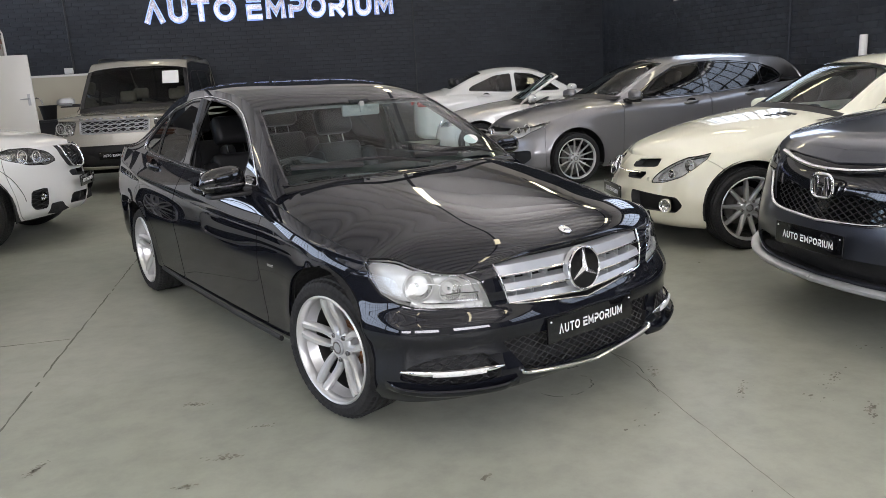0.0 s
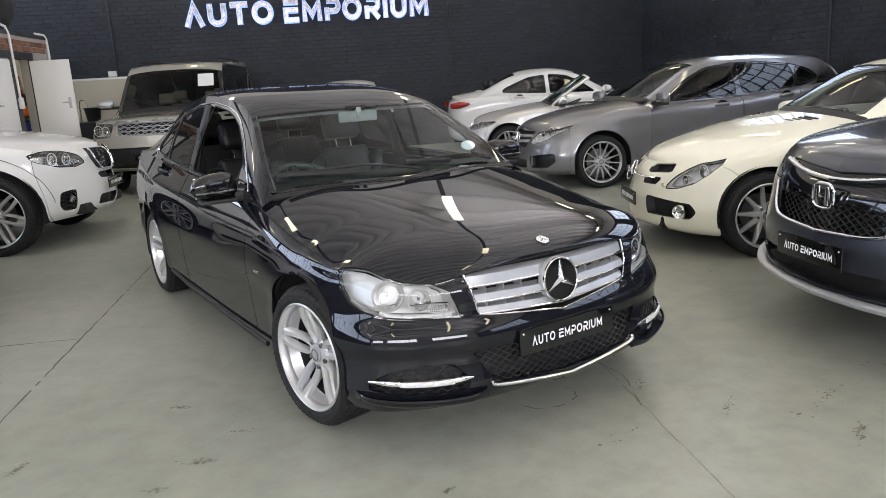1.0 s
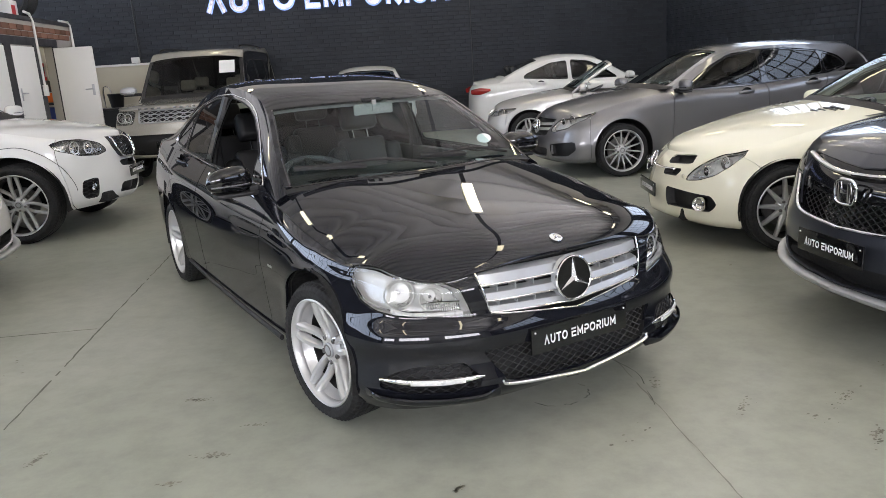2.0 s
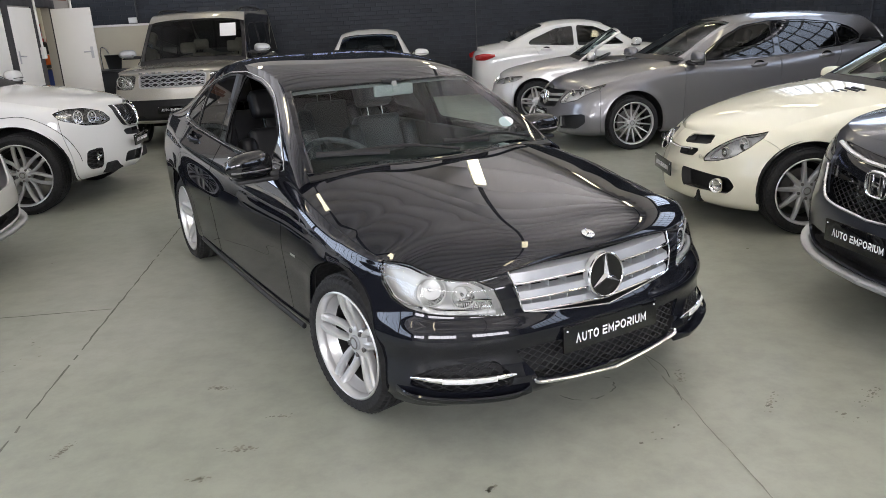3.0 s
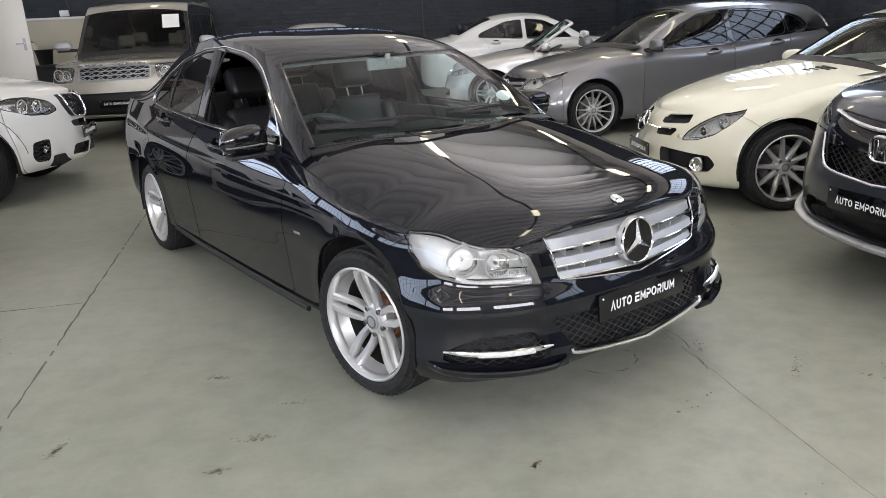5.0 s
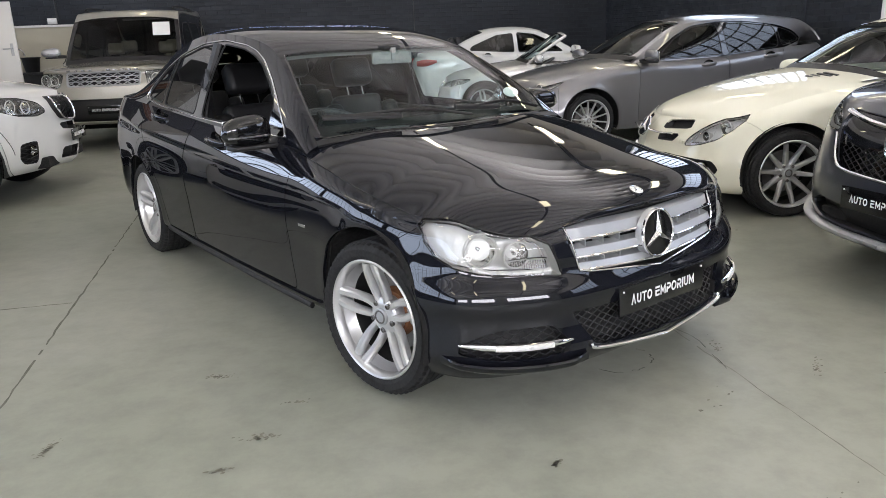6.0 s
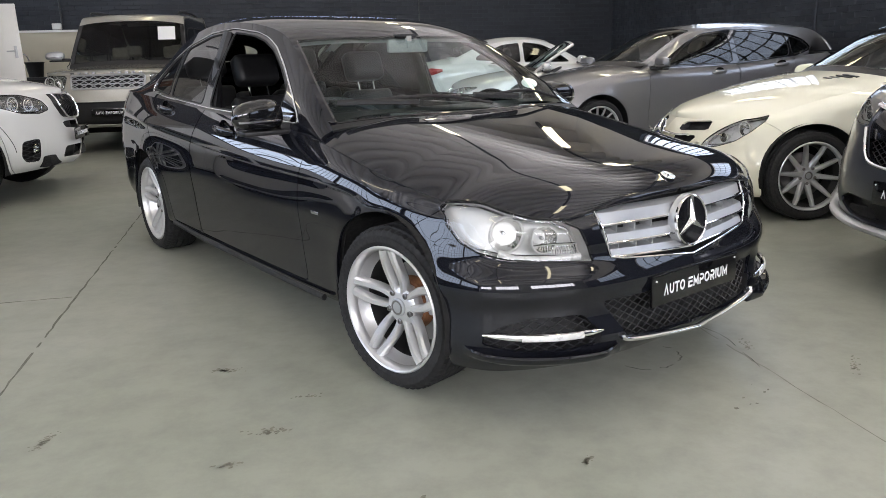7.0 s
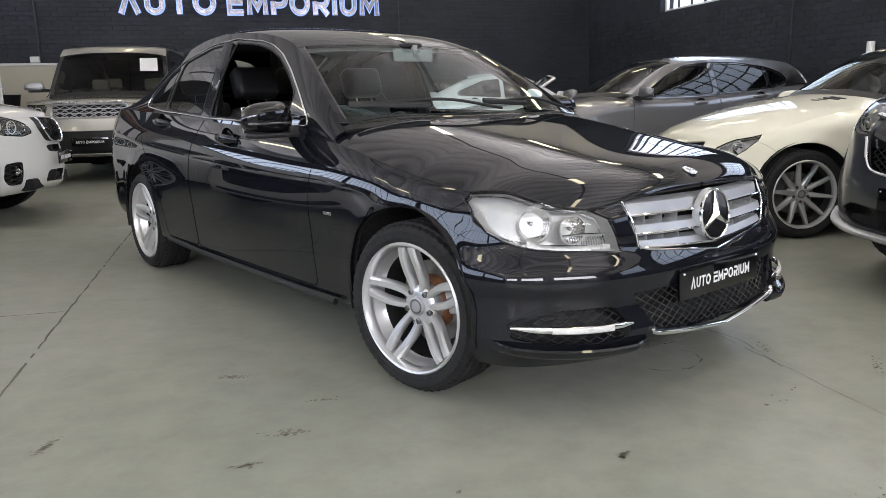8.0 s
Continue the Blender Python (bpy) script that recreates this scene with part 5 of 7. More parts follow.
HERO = dict(
    name="sedan_car", paint=M["paint_black"], wb=2.76, half=0.87, floor=0.2,
    plan=[(0, -0.69), (0.22, -0.684), (0.44, -0.652), (0.62, -0.578), (0.76, -0.47), (0.825, -0.33), (0.852, -0.02), (0.86, 0.55), (0.872, 1.3), (0.872, 2.2),
          (0.864, 2.76), (0.825, 3.25), (0.755, 3.58), (0.58, 3.74), (0.3, 3.81), (0, 3.825)],
    keys=[-0.70, -0.3, 0.1, 0.62, 1.4, 2.76, 3.8],
    levels=[([0.185, 0.18, 0.215, 0.215, 0.22, 0.23, 0.28], [0.06, 0.05, 0.055, 0.055, 0.055, 0.055, 0.08]),
            ([0.245, 0.24, 0.245, 0.245, 0.25, 0.265, 0.33], [-0.012, 0.012, 0.032, 0.034, 0.034, 0.03, 0.03]),
            ([0.33, 0.33, 0.32, 0.32, 0.32, 0.34, 0.42], [-0.008, 0.004, 0.02, 0.022, 0.022, 0.018, 0]),
            ([0.415, 0.425, 0.43, 0.42, 0.42, 0.45, 0.52], [0.001, 0.0, 0.01, 0.013, 0.013, 0.01, 0]),
            ([0.468, 0.478, 0.49, 0.48, 0.48, 0.51, 0.57], [-0.004, -0.004, 0.006, 0.009, 0.009, 0.007, 0]),
            ([0.53, 0.545, 0.54, 0.53, 0.53, 0.56, 0.62], [0.026, 0.02, 0.002, 0.005, 0.005, 0.004, 0]),
            ([0.585, 0.60, 0.60, 0.60, 0.615, 0.65, 0.70], [0.034, 0.042, 0.002, 0, 0, 0, 0.003]),
            ([0.625, 0.64, 0.652, 0.66, 0.675, 0.715, 0.76], [0.041, 0.059, 0.006, 0.004, 0.005, 0.005, 0.01]),
            ([0.655, 0.665, 0.698, 0.72, 0.735, 0.775, 0.82], [0.049, 0.072, 0.014, 0.013, 0.014, 0.014, 0.02]),
            ([0.68, 0.685, 0.735, 0.778, 0.80, 0.85, 0.885], [0.061, 0.088, 0.028, 0.035, 0.037, 0.037, 0.034]),
            ([0.70, 0.70, 0.762, 0.829, 0.862, 0.915, 0.95], [0.076, 0.098, 0.045, 0.063, 0.072, 0.075, 0.05]),
            ([0.715, 0.712, 0.781, 0.868, 0.912, 0.975, 1.0], [0.082, 0.108, 0.068, 0.092, 0.108, 0.115, 0.07])],
    edge=[(-0.70, 0.715, 0.08), (-0.655, 0.692, 0.074), (-0.625, 0.664, 0.058), (-0.56, 0.686, 0.06), (-0.49, 0.717, 0.09), (-0.42, 0.734, 0.1), (-0.34, 0.733, 0.095), (-0.24, 0.722, 0.088), (-0.05, 0.755, 0.073), (0.1, 0.781, 0.068)],
    bonnet=[(-0.61, 0.715), (-0.565, 0.757), (-0.47, 0.782), (-0.2, 0.832), (0.1, 0.884), (0.45, 0.945), (0.75, 0.988)], bonnet_p=4.4, crease=(0.34, 0.52, 0.004, 0.03),
    cowl=(0.46, 0.66), deck_from=3.2, boot=[(3.1, 1.1), (3.35, 1.055), (3.6, 1.05), (3.82, 1.01)],
    rail=[(0.715, 0.53, 0.9), (0.675, 0.745, 1.045), (0.617, 0.96, 1.172), (0.565, 1.18, 1.28), (0.545, 1.45, 1.345), (0.54, 1.9, 1.385), (0.545, 2.35, 1.36), (0.565, 2.7, 1.27),
          (0.6, 3.0, 1.14), (0.64, 3.25, 1.04), (0.67, 3.4, 1.0)],
    crown_p=4.6,
    roof=[(0.37, 0.925), (0.69, 1.1), (0.98, 1.25), (1.2, 1.338), (1.5, 1.392), (1.95, 1.424), (2.4, 1.405), (2.75, 1.325), (3.05, 1.185), (3.28, 1.08), (3.42, 1.04)],
    screens=(0.012, 0.235, 0.72, 0.92), pillar=0.024,
    windows=[("front", [(0.96, 0.935), (0.96, 1.055), (1.1, 1.145), (1.25, 1.226), (1.38, 1.272), (1.52, 1.302), (1.79, 1.33), (1.79, 0.95)]),
             ("rear", [(1.9, 0.96), (1.9, 1.328), (2.1, 1.32), (2.43, 1.256), (2.43, 0.99)]),
             ("quarter", [(2.47, 0.995), (2.47, 1.238), (2.59, 1.19), (2.76, 1.07), (2.77, 1.025)])],
    lowered=(("front", -1), ("front", 1)),
    doors=[("front", [(0.605, 0.27), (0.605, 0.8), (0.66, 1.1), (1.845, 1.1), (1.845, 0.27)]),
           ("rear", [(1.852, 0.27), (1.852, 1.1), (2.74, 1.1), (2.7, 0.86), (2.5, 0.7), (2.36, 0.5), (2.31, 0.27)])],
    handles=[("front", 1.44, 0.85), ("rear", 2.41, 0.915)],
    bumper=[(0.15, -0.3), (0.45, -0.22), (0.60, -0.165), (0.64, -0.17), (0.68, -0.23), (0.72, -0.27), (0.8, -0.28)],
    holes=[("headlight", [(0.765, 0.705), (0.778, 0.655), (0.775, 0.605), (0.752, 0.577), (0.70, 0.56), (0.645, 0.553), (0.535, 0.545), (0.44, 0.533), (0.458, 0.59), (0.476, 0.645), (0.53, 0.675), (0.566, 0.69), (0.602, 0.71), (0.635, 0.735), (0.668, 0.76), (0.71, 0.755), (0.75, 0.725)], 0.006),
           ("grille", [(-0.03, 0.76), (0.405, 0.73), (0.413, 0.68), (0.408, 0.63), (0.378, 0.545), (0.35, 0.533), (0.26, 0.526), (-0.03, 0.49)], 0.01),
           ("intake_mid", [(-0.03, 0.406), (0.43, 0.406), (0.352, 0.288), (0.32, 0.274), (0.15, 0.258), (-0.03, 0.246)], 0.01),
           ("intake_fog", [(0.475, 0.345), (0.50, 0.374), (0.66, 0.372), (0.72, 0.355), (0.768, 0.325), (0.778, 0.29), (0.7, 0.268), (0.55, 0.262), (0.455, 0.276), (0.445, 0.315)], 0.01)],
    bowls=[(0.662, 0.628, 0.054), (0.57, 0.61, 0.043)], lamp_depth=0.085, lamp_back="lamp_bright", lamp_strip=[(0.70, 0.578), (0.66, 0.557), (0.56, 0.549), (0.47, 0.55)],
    tyre=0.306, rim=0.231, width=0.22, track=0.735, steer=9, hub=0.318, arch=0.342, spokes=(5, 0.062, 0.1), spoke=1.0, barrel="paint_alu", flare=0.004,
    cabin=(0, 1.75, 0.93), wheel_up=-0.03, mirror=(0.892, 0.86, 0.94), mirror_wide=0.122, mirror_paint=M["gloss_black"],
    dlo=[(0.76, 0.917), (0.775, 0.95), (0.9, 1.04), (1.08, 1.155), (1.24, 1.243), (1.36, 1.288), (1.5, 1.318), (1.8, 1.348), (2.1, 1.336), (2.42, 1.276), (2.6, 1.205), (2.8, 1.07), (2.81, 1.01), (2.5, 0.98), (1.8, 0.943), (1.0, 0.923)], dlo_thick=0.004,
)

HATCH = spec("hatchback_car", M["paint_grey"], 2.7, 0.89, 0.85, 0.74, (0.68, 0.74, 0.86, 0.93, 1.02, 1.06), 0.19, nose=0.7, dlo=[(0.78, 0.945), (0.95, 1.05), (1.2, 1.195), (1.45, 1.3), (1.8, 1.338), (2.2, 1.335), (2.65, 1.285), (2.88, 1.21), (3.04, 1.1), (2.66, 1.015), (1.85, 0.958)], dlo_thick=0.005, dlo_trim=M["gloss_black"],
    bonnet=[(-0.72, 0.69), (-0.66, 0.75), (-0.5, 0.82), (0, 0.92), (0.4, 0.97), (0.7, 1.0)], cowl=(0.42, 0.6), deck_from=3.3, boot=[(3.2, 1.1), (3.45, 1.06)],
    rail=[(0.71, 0.58, 0.93), (0.64, 0.95, 1.14), (0.57, 1.3, 1.3), (0.55, 1.75, 1.365), (0.55, 2.3, 1.37), (0.55, 2.8, 1.35), (0.56, 3.1, 1.31), (0.6, 3.25, 1.2), (0.66, 3.32, 1.08)],
    roof=[(0.42, 0.96), (0.8, 1.15), (1.2, 1.34), (1.6, 1.42), (2.1, 1.435), (2.7, 1.42), (3.1, 1.385), (3.3, 1.34), (3.36, 1.25), (3.42, 1.1)],
    screens=(0.04, 0.3, 0.9, 0.985), windows=[("front", [(0.9, 0.96), (1.2, 1.17), (1.45, 1.28), (1.8, 1.32), (1.8, 0.97)]), ("rear", [(1.88, 0.975), (1.88, 1.32), (2.2, 1.315), (2.62, 1.27), (2.62, 1.03)]), ("quarter", [(2.66, 1.035), (2.66, 1.26), (2.85, 1.2), (3.0, 1.1)])],
    dark_sides=True, doors=[("front", [(0.62, 0.28), (0.62, 1.1), (1.83, 1.1), (1.83, 0.28)]), ("rear", [(1.84, 0.28), (1.84, 1.1), (2.7, 1.1), (2.5, 0.72), (2.34, 0.5), (2.28, 0.28)])],
    handles=[("front", 1.55, 0.87), ("rear", 2.42, 0.93)], bumper=[(0.15, -0.4), (0.6, -0.4), (0.9, -0.35)],
    holes=[("headlight", [(0.76, 0.76), (0.775, 0.69), (0.68, 0.59), (0.5, 0.545), (0.41, 0.555), (0.46, 0.67), (0.6, 0.75)], 0.02),
           ("grille", [(-0.03, 0.72), (0.36, 0.72), (0.4, 0.62), (0.33, 0.5), (-0.03, 0.48)], 0.03), ("intake_low", [(-0.03, 0.36), (0.42, 0.36), (0.38, 0.26), (-0.03, 0.25)], 0.02),
           ("intake_side", [(0.47, 0.41), (0.8, 0.45), (0.815, 0.35), (0.74, 0.28), (0.5, 0.27)], 0.03)],
    bowls=[(0.62, 0.68, 0.05), (0.52, 0.66, 0.035)], tyre=0.316, rim=0.245, width=0.225, track=0.76, hub=0.328, arch=0.365, spokes=(14, 0, 0.1), spoke=0.34, bolts=True, lamp_back="lamp_inside",
    cabin=(0, 1.75, 0.96), mirror=(0.96, 0.72, 0.985))

ROADSTER = spec("roadster_car", M["paint_cream"], 2.43, 0.888, 0.77, 0.85, (0.655, 0.70, 0.80, 0.87, 0.9, 0.88), 0.16, front=(0.045, 0.12, 0.21, 0.34, 0.5),
    bonnet=[(-0.66, 0.66), (-0.6, 0.70), (-0.45, 0.755), (0, 0.86), (0.4, 0.93), (0.75, 0.97)], cowl=(0.52, 0.72), deck_from=2.2, boot=[(2.1, 1.0), (2.5, 0.98), (3.0, 0.96), (3.28, 0.9)],
    rail=[(0.7, 0.7, 0.87), (0.63, 0.98, 1.03), (0.57, 1.22, 1.16), (0.55, 1.5, 1.225), (0.55, 1.8, 1.22), (0.6, 2.1, 1.08), (0.67, 2.35, 0.95)],
    roof=[(0.52, 0.93), (0.85, 1.1), (1.15, 1.235), (1.45, 1.29), (1.8, 1.29), (2.1, 1.19), (2.4, 1.01)],
    screens=(0.05, 0.36, 0.72, 0.95), pillar=0.05, dark_sides=True, windows=[("front", [(0.98, 0.92), (1.2, 1.09), (1.45, 1.17), (1.85, 1.18), (1.95, 0.93)])],
    doors=[("front", [(0.68, 0.26), (0.68, 1.1), (1.9, 1.1), (1.9, 0.45), (1.8, 0.26)])], handles=[("front", 1.65, 0.8)], bumper=[(0.12, -0.3), (0.45, -0.24), (0.56, -0.2), (0.62, -0.22), (0.68, -0.3), (0.85, -0.32)],
    holes=[("headlight", [(0.70, 0.715), (0.74, 0.67), (0.728, 0.61), (0.68, 0.545), (0.58, 0.502), (0.45, 0.485), (0.47, 0.535), (0.53, 0.60), (0.61, 0.67)], 0.02),
           ("intake_top", [(0.16, 0.64), (0.42, 0.66), (0.45, 0.60), (0.16, 0.58)], 0.012), ("intake_bot", [(0.16, 0.555), (0.39, 0.565), (0.34, 0.505), (0.16, 0.5)], 0.012),
           ("intake_low", [(0.26, 0.42), (0.7, 0.4), (0.74, 0.34), (0.7, 0.28), (0.3, 0.275)], 0.02)],
    bowls=[(0.655, 0.62, 0.046), (0.57, 0.56, 0.032)], lamp_back="lamp_inside", bolts=True, tyre=0.312, rim=0.235, width=0.225, track=0.765, hub=0.322, arch=0.345, spokes=(10, 0, 0.2), spoke=0.66,
    cabin=(0, 1.55, 0.88), mirror=(0.92, 0.95, 0.9), rear_seats=False)

CUV = spec("crossover_car", M["paint_dark"], 2.66, 0.927, 0.93, 1.0, (0.93, 0.97, 1.04, 1.1, 1.18, 1.2), 0.27,
    bonnet=[(-0.78, 0.93), (-0.7, 0.985), (-0.5, 1.03), (0, 1.1), (0.35, 1.14), (0.6, 1.17)], cowl=(0.35, 0.5), deck_from=3.4, boot=[(3.3, 1.2), (3.64, 1.2)],
    rail=[(0.74, 0.5, 1.08), (0.67, 0.85, 1.3), (0.61, 1.2, 1.5), (0.6, 1.7, 1.58), (0.6, 2.4, 1.58), (0.62, 3.0, 1.5), (0.7, 3.4, 1.25)],
    roof=[(0.35, 1.12), (0.8, 1.38), (1.15, 1.57), (1.6, 1.67), (2.3, 1.68), (3.0, 1.62), (3.25, 1.5), (3.5, 1.24)],
    screens=(0.04, 0.29, 0.88, 0.98), dark_sides=True, windows=[("front", [(0.85, 1.14), (1.15, 1.36), (1.4, 1.5), (1.75, 1.53), (1.75, 1.14)]), ("rear", [(1.85, 1.15), (1.85, 1.53), (2.6, 1.5), (2.6, 1.2)])],
    doors=[("front", [(0.6, 0.36), (0.6, 1.3), (1.8, 1.3), (1.8, 0.36)])], bumper=[(0.2, -0.45), (0.6, -0.45), (1.1, -0.4)],
    holes=[("headlight", [(0.86, 0.94), (0.83, 0.85), (0.62, 0.79), (0.46, 0.785), (0.48, 0.85), (0.66, 0.92)], 0.02),
           ("grille", [(-0.03, 0.87), (0.44, 0.9), (0.47, 0.8), (0.4, 0.64), (0.3, 0.6), (-0.03, 0.585)], 0.03), ("intake_low", [(-0.03, 0.43), (0.5, 0.45), (0.62, 0.40), (0.46, 0.34), (-0.03, 0.32)], 0.02)],
    bowls=[(0.68, 0.855, 0.04), (0.58, 0.84, 0.035)], tyre=0.355, rim=0.24, width=0.235, track=0.79, hub=0.365, arch=0.41, spokes=(5, 0.06, 0), cabin=(0, 1.7, 1.12), mirror=(1.0, 0.7, 1.16))

SUV = spec("suv_car", M["paint_white"], 2.933, 0.966, 0.84, 1.05, (0.925, 0.98, 1.07, 1.12, 1.18, 1.18), 0.28, front=(0.07, 0.15, 0.24, 0.36, 0.52), steps=[(0, 0.09, 0.05), (0.06, 0.04, 0.02), (0.18, 0.004, 0.012), (0.40, 0.0, 0.004), (0.62, 0.02, 0.0), (0.8, 0.035, 0.004), (0.93, 0.065, 0.03), (1.0, 0.11, 0.11)],
    bonnet=[(-0.8, 0.925), (-0.66, 0.985), (-0.5, 1.035), (0, 1.11), (0.35, 1.15), (0.6, 1.18)], cowl=(0.42, 0.6), deck_from=3.6, boot=[(3.5, 1.2), (3.98, 1.18)],
    rail=[(0.76, 0.58, 1.1), (0.7, 0.95, 1.34), (0.64, 1.3, 1.56), (0.63, 1.8, 1.66), (0.63, 2.6, 1.66), (0.65, 3.3, 1.56), (0.72, 3.75, 1.25)],
    roof=[(0.42, 1.15), (0.9, 1.45), (1.25, 1.65), (1.7, 1.75), (2.5, 1.765), (3.3, 1.69), (3.55, 1.55), (3.85, 1.25)],
    screens=(0.04, 0.28, 0.88, 0.98), dark_sides=True, windows=[("front", [(0.95, 1.17), (1.25, 1.4), (1.5, 1.55), (1.9, 1.61), (1.9, 1.17)]), ("rear", [(2.0, 1.18), (2.0, 1.61), (2.9, 1.58), (2.9, 1.22)])],
    doors=[("front", [(0.7, 0.38), (0.7, 1.3), (1.95, 1.3), (1.95, 0.38)])], bumper=[(0.2, -0.46), (0.55, -0.46), (0.7, -0.42), (1.1, -0.4)],
    holes=[("headlight", [(0.862, 0.93), (0.85, 0.86), (0.7, 0.79), (0.5, 0.77), (0.36, 0.80), (0.42, 0.89), (0.58, 0.945), (0.75, 0.955)], 0.025),
           ("grille", [(0.018, 0.935), (0.16, 0.96), (0.265, 0.935), (0.285, 0.84), (0.22, 0.72), (0.05, 0.705), (0.022, 0.76)], 0.03),
           ("intake_mid", [(-0.03, 0.68), (0.24, 0.68), (0.2, 0.62), (-0.03, 0.6)], 0.015), ("intake_low", [(-0.03, 0.455), (0.27, 0.455), (0.3, 0.35), (-0.03, 0.335)], 0.02), ("intake_fog", [(0.58, 0.565), (0.75, 0.55), (0.77, 0.42), (0.72, 0.36), (0.6, 0.36)], 0.03)],
    bowls=[(0.68, 0.87, 0.055), (0.54, 0.855, 0.05)], lamp_back="lamp_grey", bolts=True, tyre=0.385, rim=0.292, width=0.27, track=0.83, hub=0.395, arch=0.45, spokes=(7, 0.055, 0), cabin=(0, 1.8, 1.16), mirror=(1.03, 0.78, 1.2), flare=0.03)

OFFROADER = spec("offroad_car", M["paint_gold"], 2.885, 0.955, 0.86, 1.06, (1.06, 1.09, 1.12, 1.14, 1.16, 1.16), 0.36, nose=0.6, tuck=0.1, tuck_side=0.08,
    bonnet=[(-0.76, 1.07), (-0.7, 1.1), (-0.5, 1.125), (0, 1.15), (0.6, 1.18)], cowl=(0.42, 0.52), deck_from=3.7, boot=[(3.6, 1.2), (3.95, 1.18)],
    rail=[(0.83, 0.5, 1.13), (0.8, 0.8, 1.46), (0.765, 1.05, 1.74), (0.75, 1.2, 1.86), (0.745, 1.45, 1.895), (0.745, 1.9, 1.91), (0.745, 2.8, 1.92), (0.745, 3.6, 1.89), (0.76, 3.8, 1.66), (0.82, 3.88, 1.2)],
    roof=[(0.44, 1.17), (0.75, 1.5), (0.98, 1.77), (1.17, 1.895), (1.5, 1.93), (1.9, 1.95), (2.8, 1.96), (3.6, 1.93), (3.84, 1.66), (3.92, 1.2)],
    screens=(0.02, 0.2, 0.9, 0.98), pillar=0.05, screen_glass=M["dim_glass"], pillar_paint=M["gloss_black"], lining=1.86, lamp_back="lamp_grey", dark_sides=True, dlo=[(0.53, 1.15), (0.83, 1.475), (1.07, 1.745), (1.22, 1.835), (1.6, 1.865), (3.6, 1.85), (3.66, 1.22), (2.0, 1.15)], dlo_trim=M["rubber"],
    windows=[("front", [(0.75, 1.18), (1.05, 1.58), (1.25, 1.7), (1.75, 1.72), (1.75, 1.18)]), ("rear", [(1.86, 1.18), (1.86, 1.72), (2.75, 1.72), (2.75, 1.2)]), ("quarter", [(2.9, 1.22), (2.9, 1.71), (3.6, 1.7), (3.6, 1.25)])],
    doors=[("front", [(0.6, 0.48), (0.6, 1.3), (1.8, 1.3), (1.8, 0.48)])],
    holes=[("headlight", [(0.9, 1.05), (0.9, 0.86), (0.7, 0.85), (0.56, 0.86), (0.52, 1.04), (0.7, 1.05)], 0.03),
           ("grille", [(-0.03, 1.045), (0.47, 1.045), (0.46, 0.87), (-0.03, 0.87)], 0.02), ("intake_low", [(-0.03, 0.70), (0.84, 0.70), (0.85, 0.6), (0.8, 0.41), (-0.03, 0.39)], 0.03)],
    bowls=[(0.79, 0.95, 0.07), (0.66, 0.95, 0.055)], tyre=0.38, rim=0.25, width=0.255, track=0.82, hub=0.39, arch=0.44, spokes=(5, 0.06, 0), cabin=(0, 1.55, 1.15), mirror_paint=M["satin"], mirror=(1.07, 0.72, 1.3), seats=M["beige"])

CABRIO = spec("convertible_car", M["paint_silver"], 2.66, 0.874, 0.77, 0.93, (0.66, 0.72, 0.82, 0.88, 0.92, 0.92), 0.18,
    bonnet=[(-0.64, 0.67), (-0.58, 0.73), (-0.45, 0.79), (0, 0.88), (0.4, 0.93), (0.7, 0.95)], cowl=(0.5, 0.68), deck_from=2.2, boot=[(2.1, 0.96), (2.7, 0.98), (3.5, 0.95)],
    rail=[(0.7, 0.66, 0.88), (0.64, 0.9, 1.06), (0.58, 1.12, 1.2), (0.55, 1.3, 1.3), (0.55, 1.6, 1.34), (0.56, 2.0, 1.3)], roof=[(0.5, 0.93), (0.8, 1.12), (1.05, 1.27), (1.25, 1.36), (1.6, 1.4), (2.0, 1.36)],
    screens=(0.05, 0.47, 0.8, 0.9), pillar=0.045, open=True, windows=[], doors=[("front", [(0.66, 0.28), (0.66, 1.1), (1.95, 1.1), (1.95, 0.28)])], handles=[("front", 1.7, 0.8)], bumper=[(0.12, -0.38), (0.5, -0.38), (0.8, -0.3)],
    holes=[("headlight", [(0.79, 0.7), (0.76, 0.63), (0.6, 0.58), (0.4, 0.575), (0.43, 0.64), (0.6, 0.69)], 0.02), ("grille", [(0.02, 0.68), (0.24, 0.68), (0.22, 0.55), (0.05, 0.54)], 0.03), ("intake_low", [(-0.03, 0.38), (0.55, 0.38), (0.5, 0.27), (-0.03, 0.26)], 0.02)],
    bowls=[(0.66, 0.64, 0.045), (0.53, 0.63, 0.045)], tyre=0.312, rim=0.235, width=0.215, track=0.745, hub=0.322, arch=0.355, spokes=(5, 0.06, 0.2), cabin=(0, 1.75, 0.9), mirror=(0.94, 0.82, 0.95))

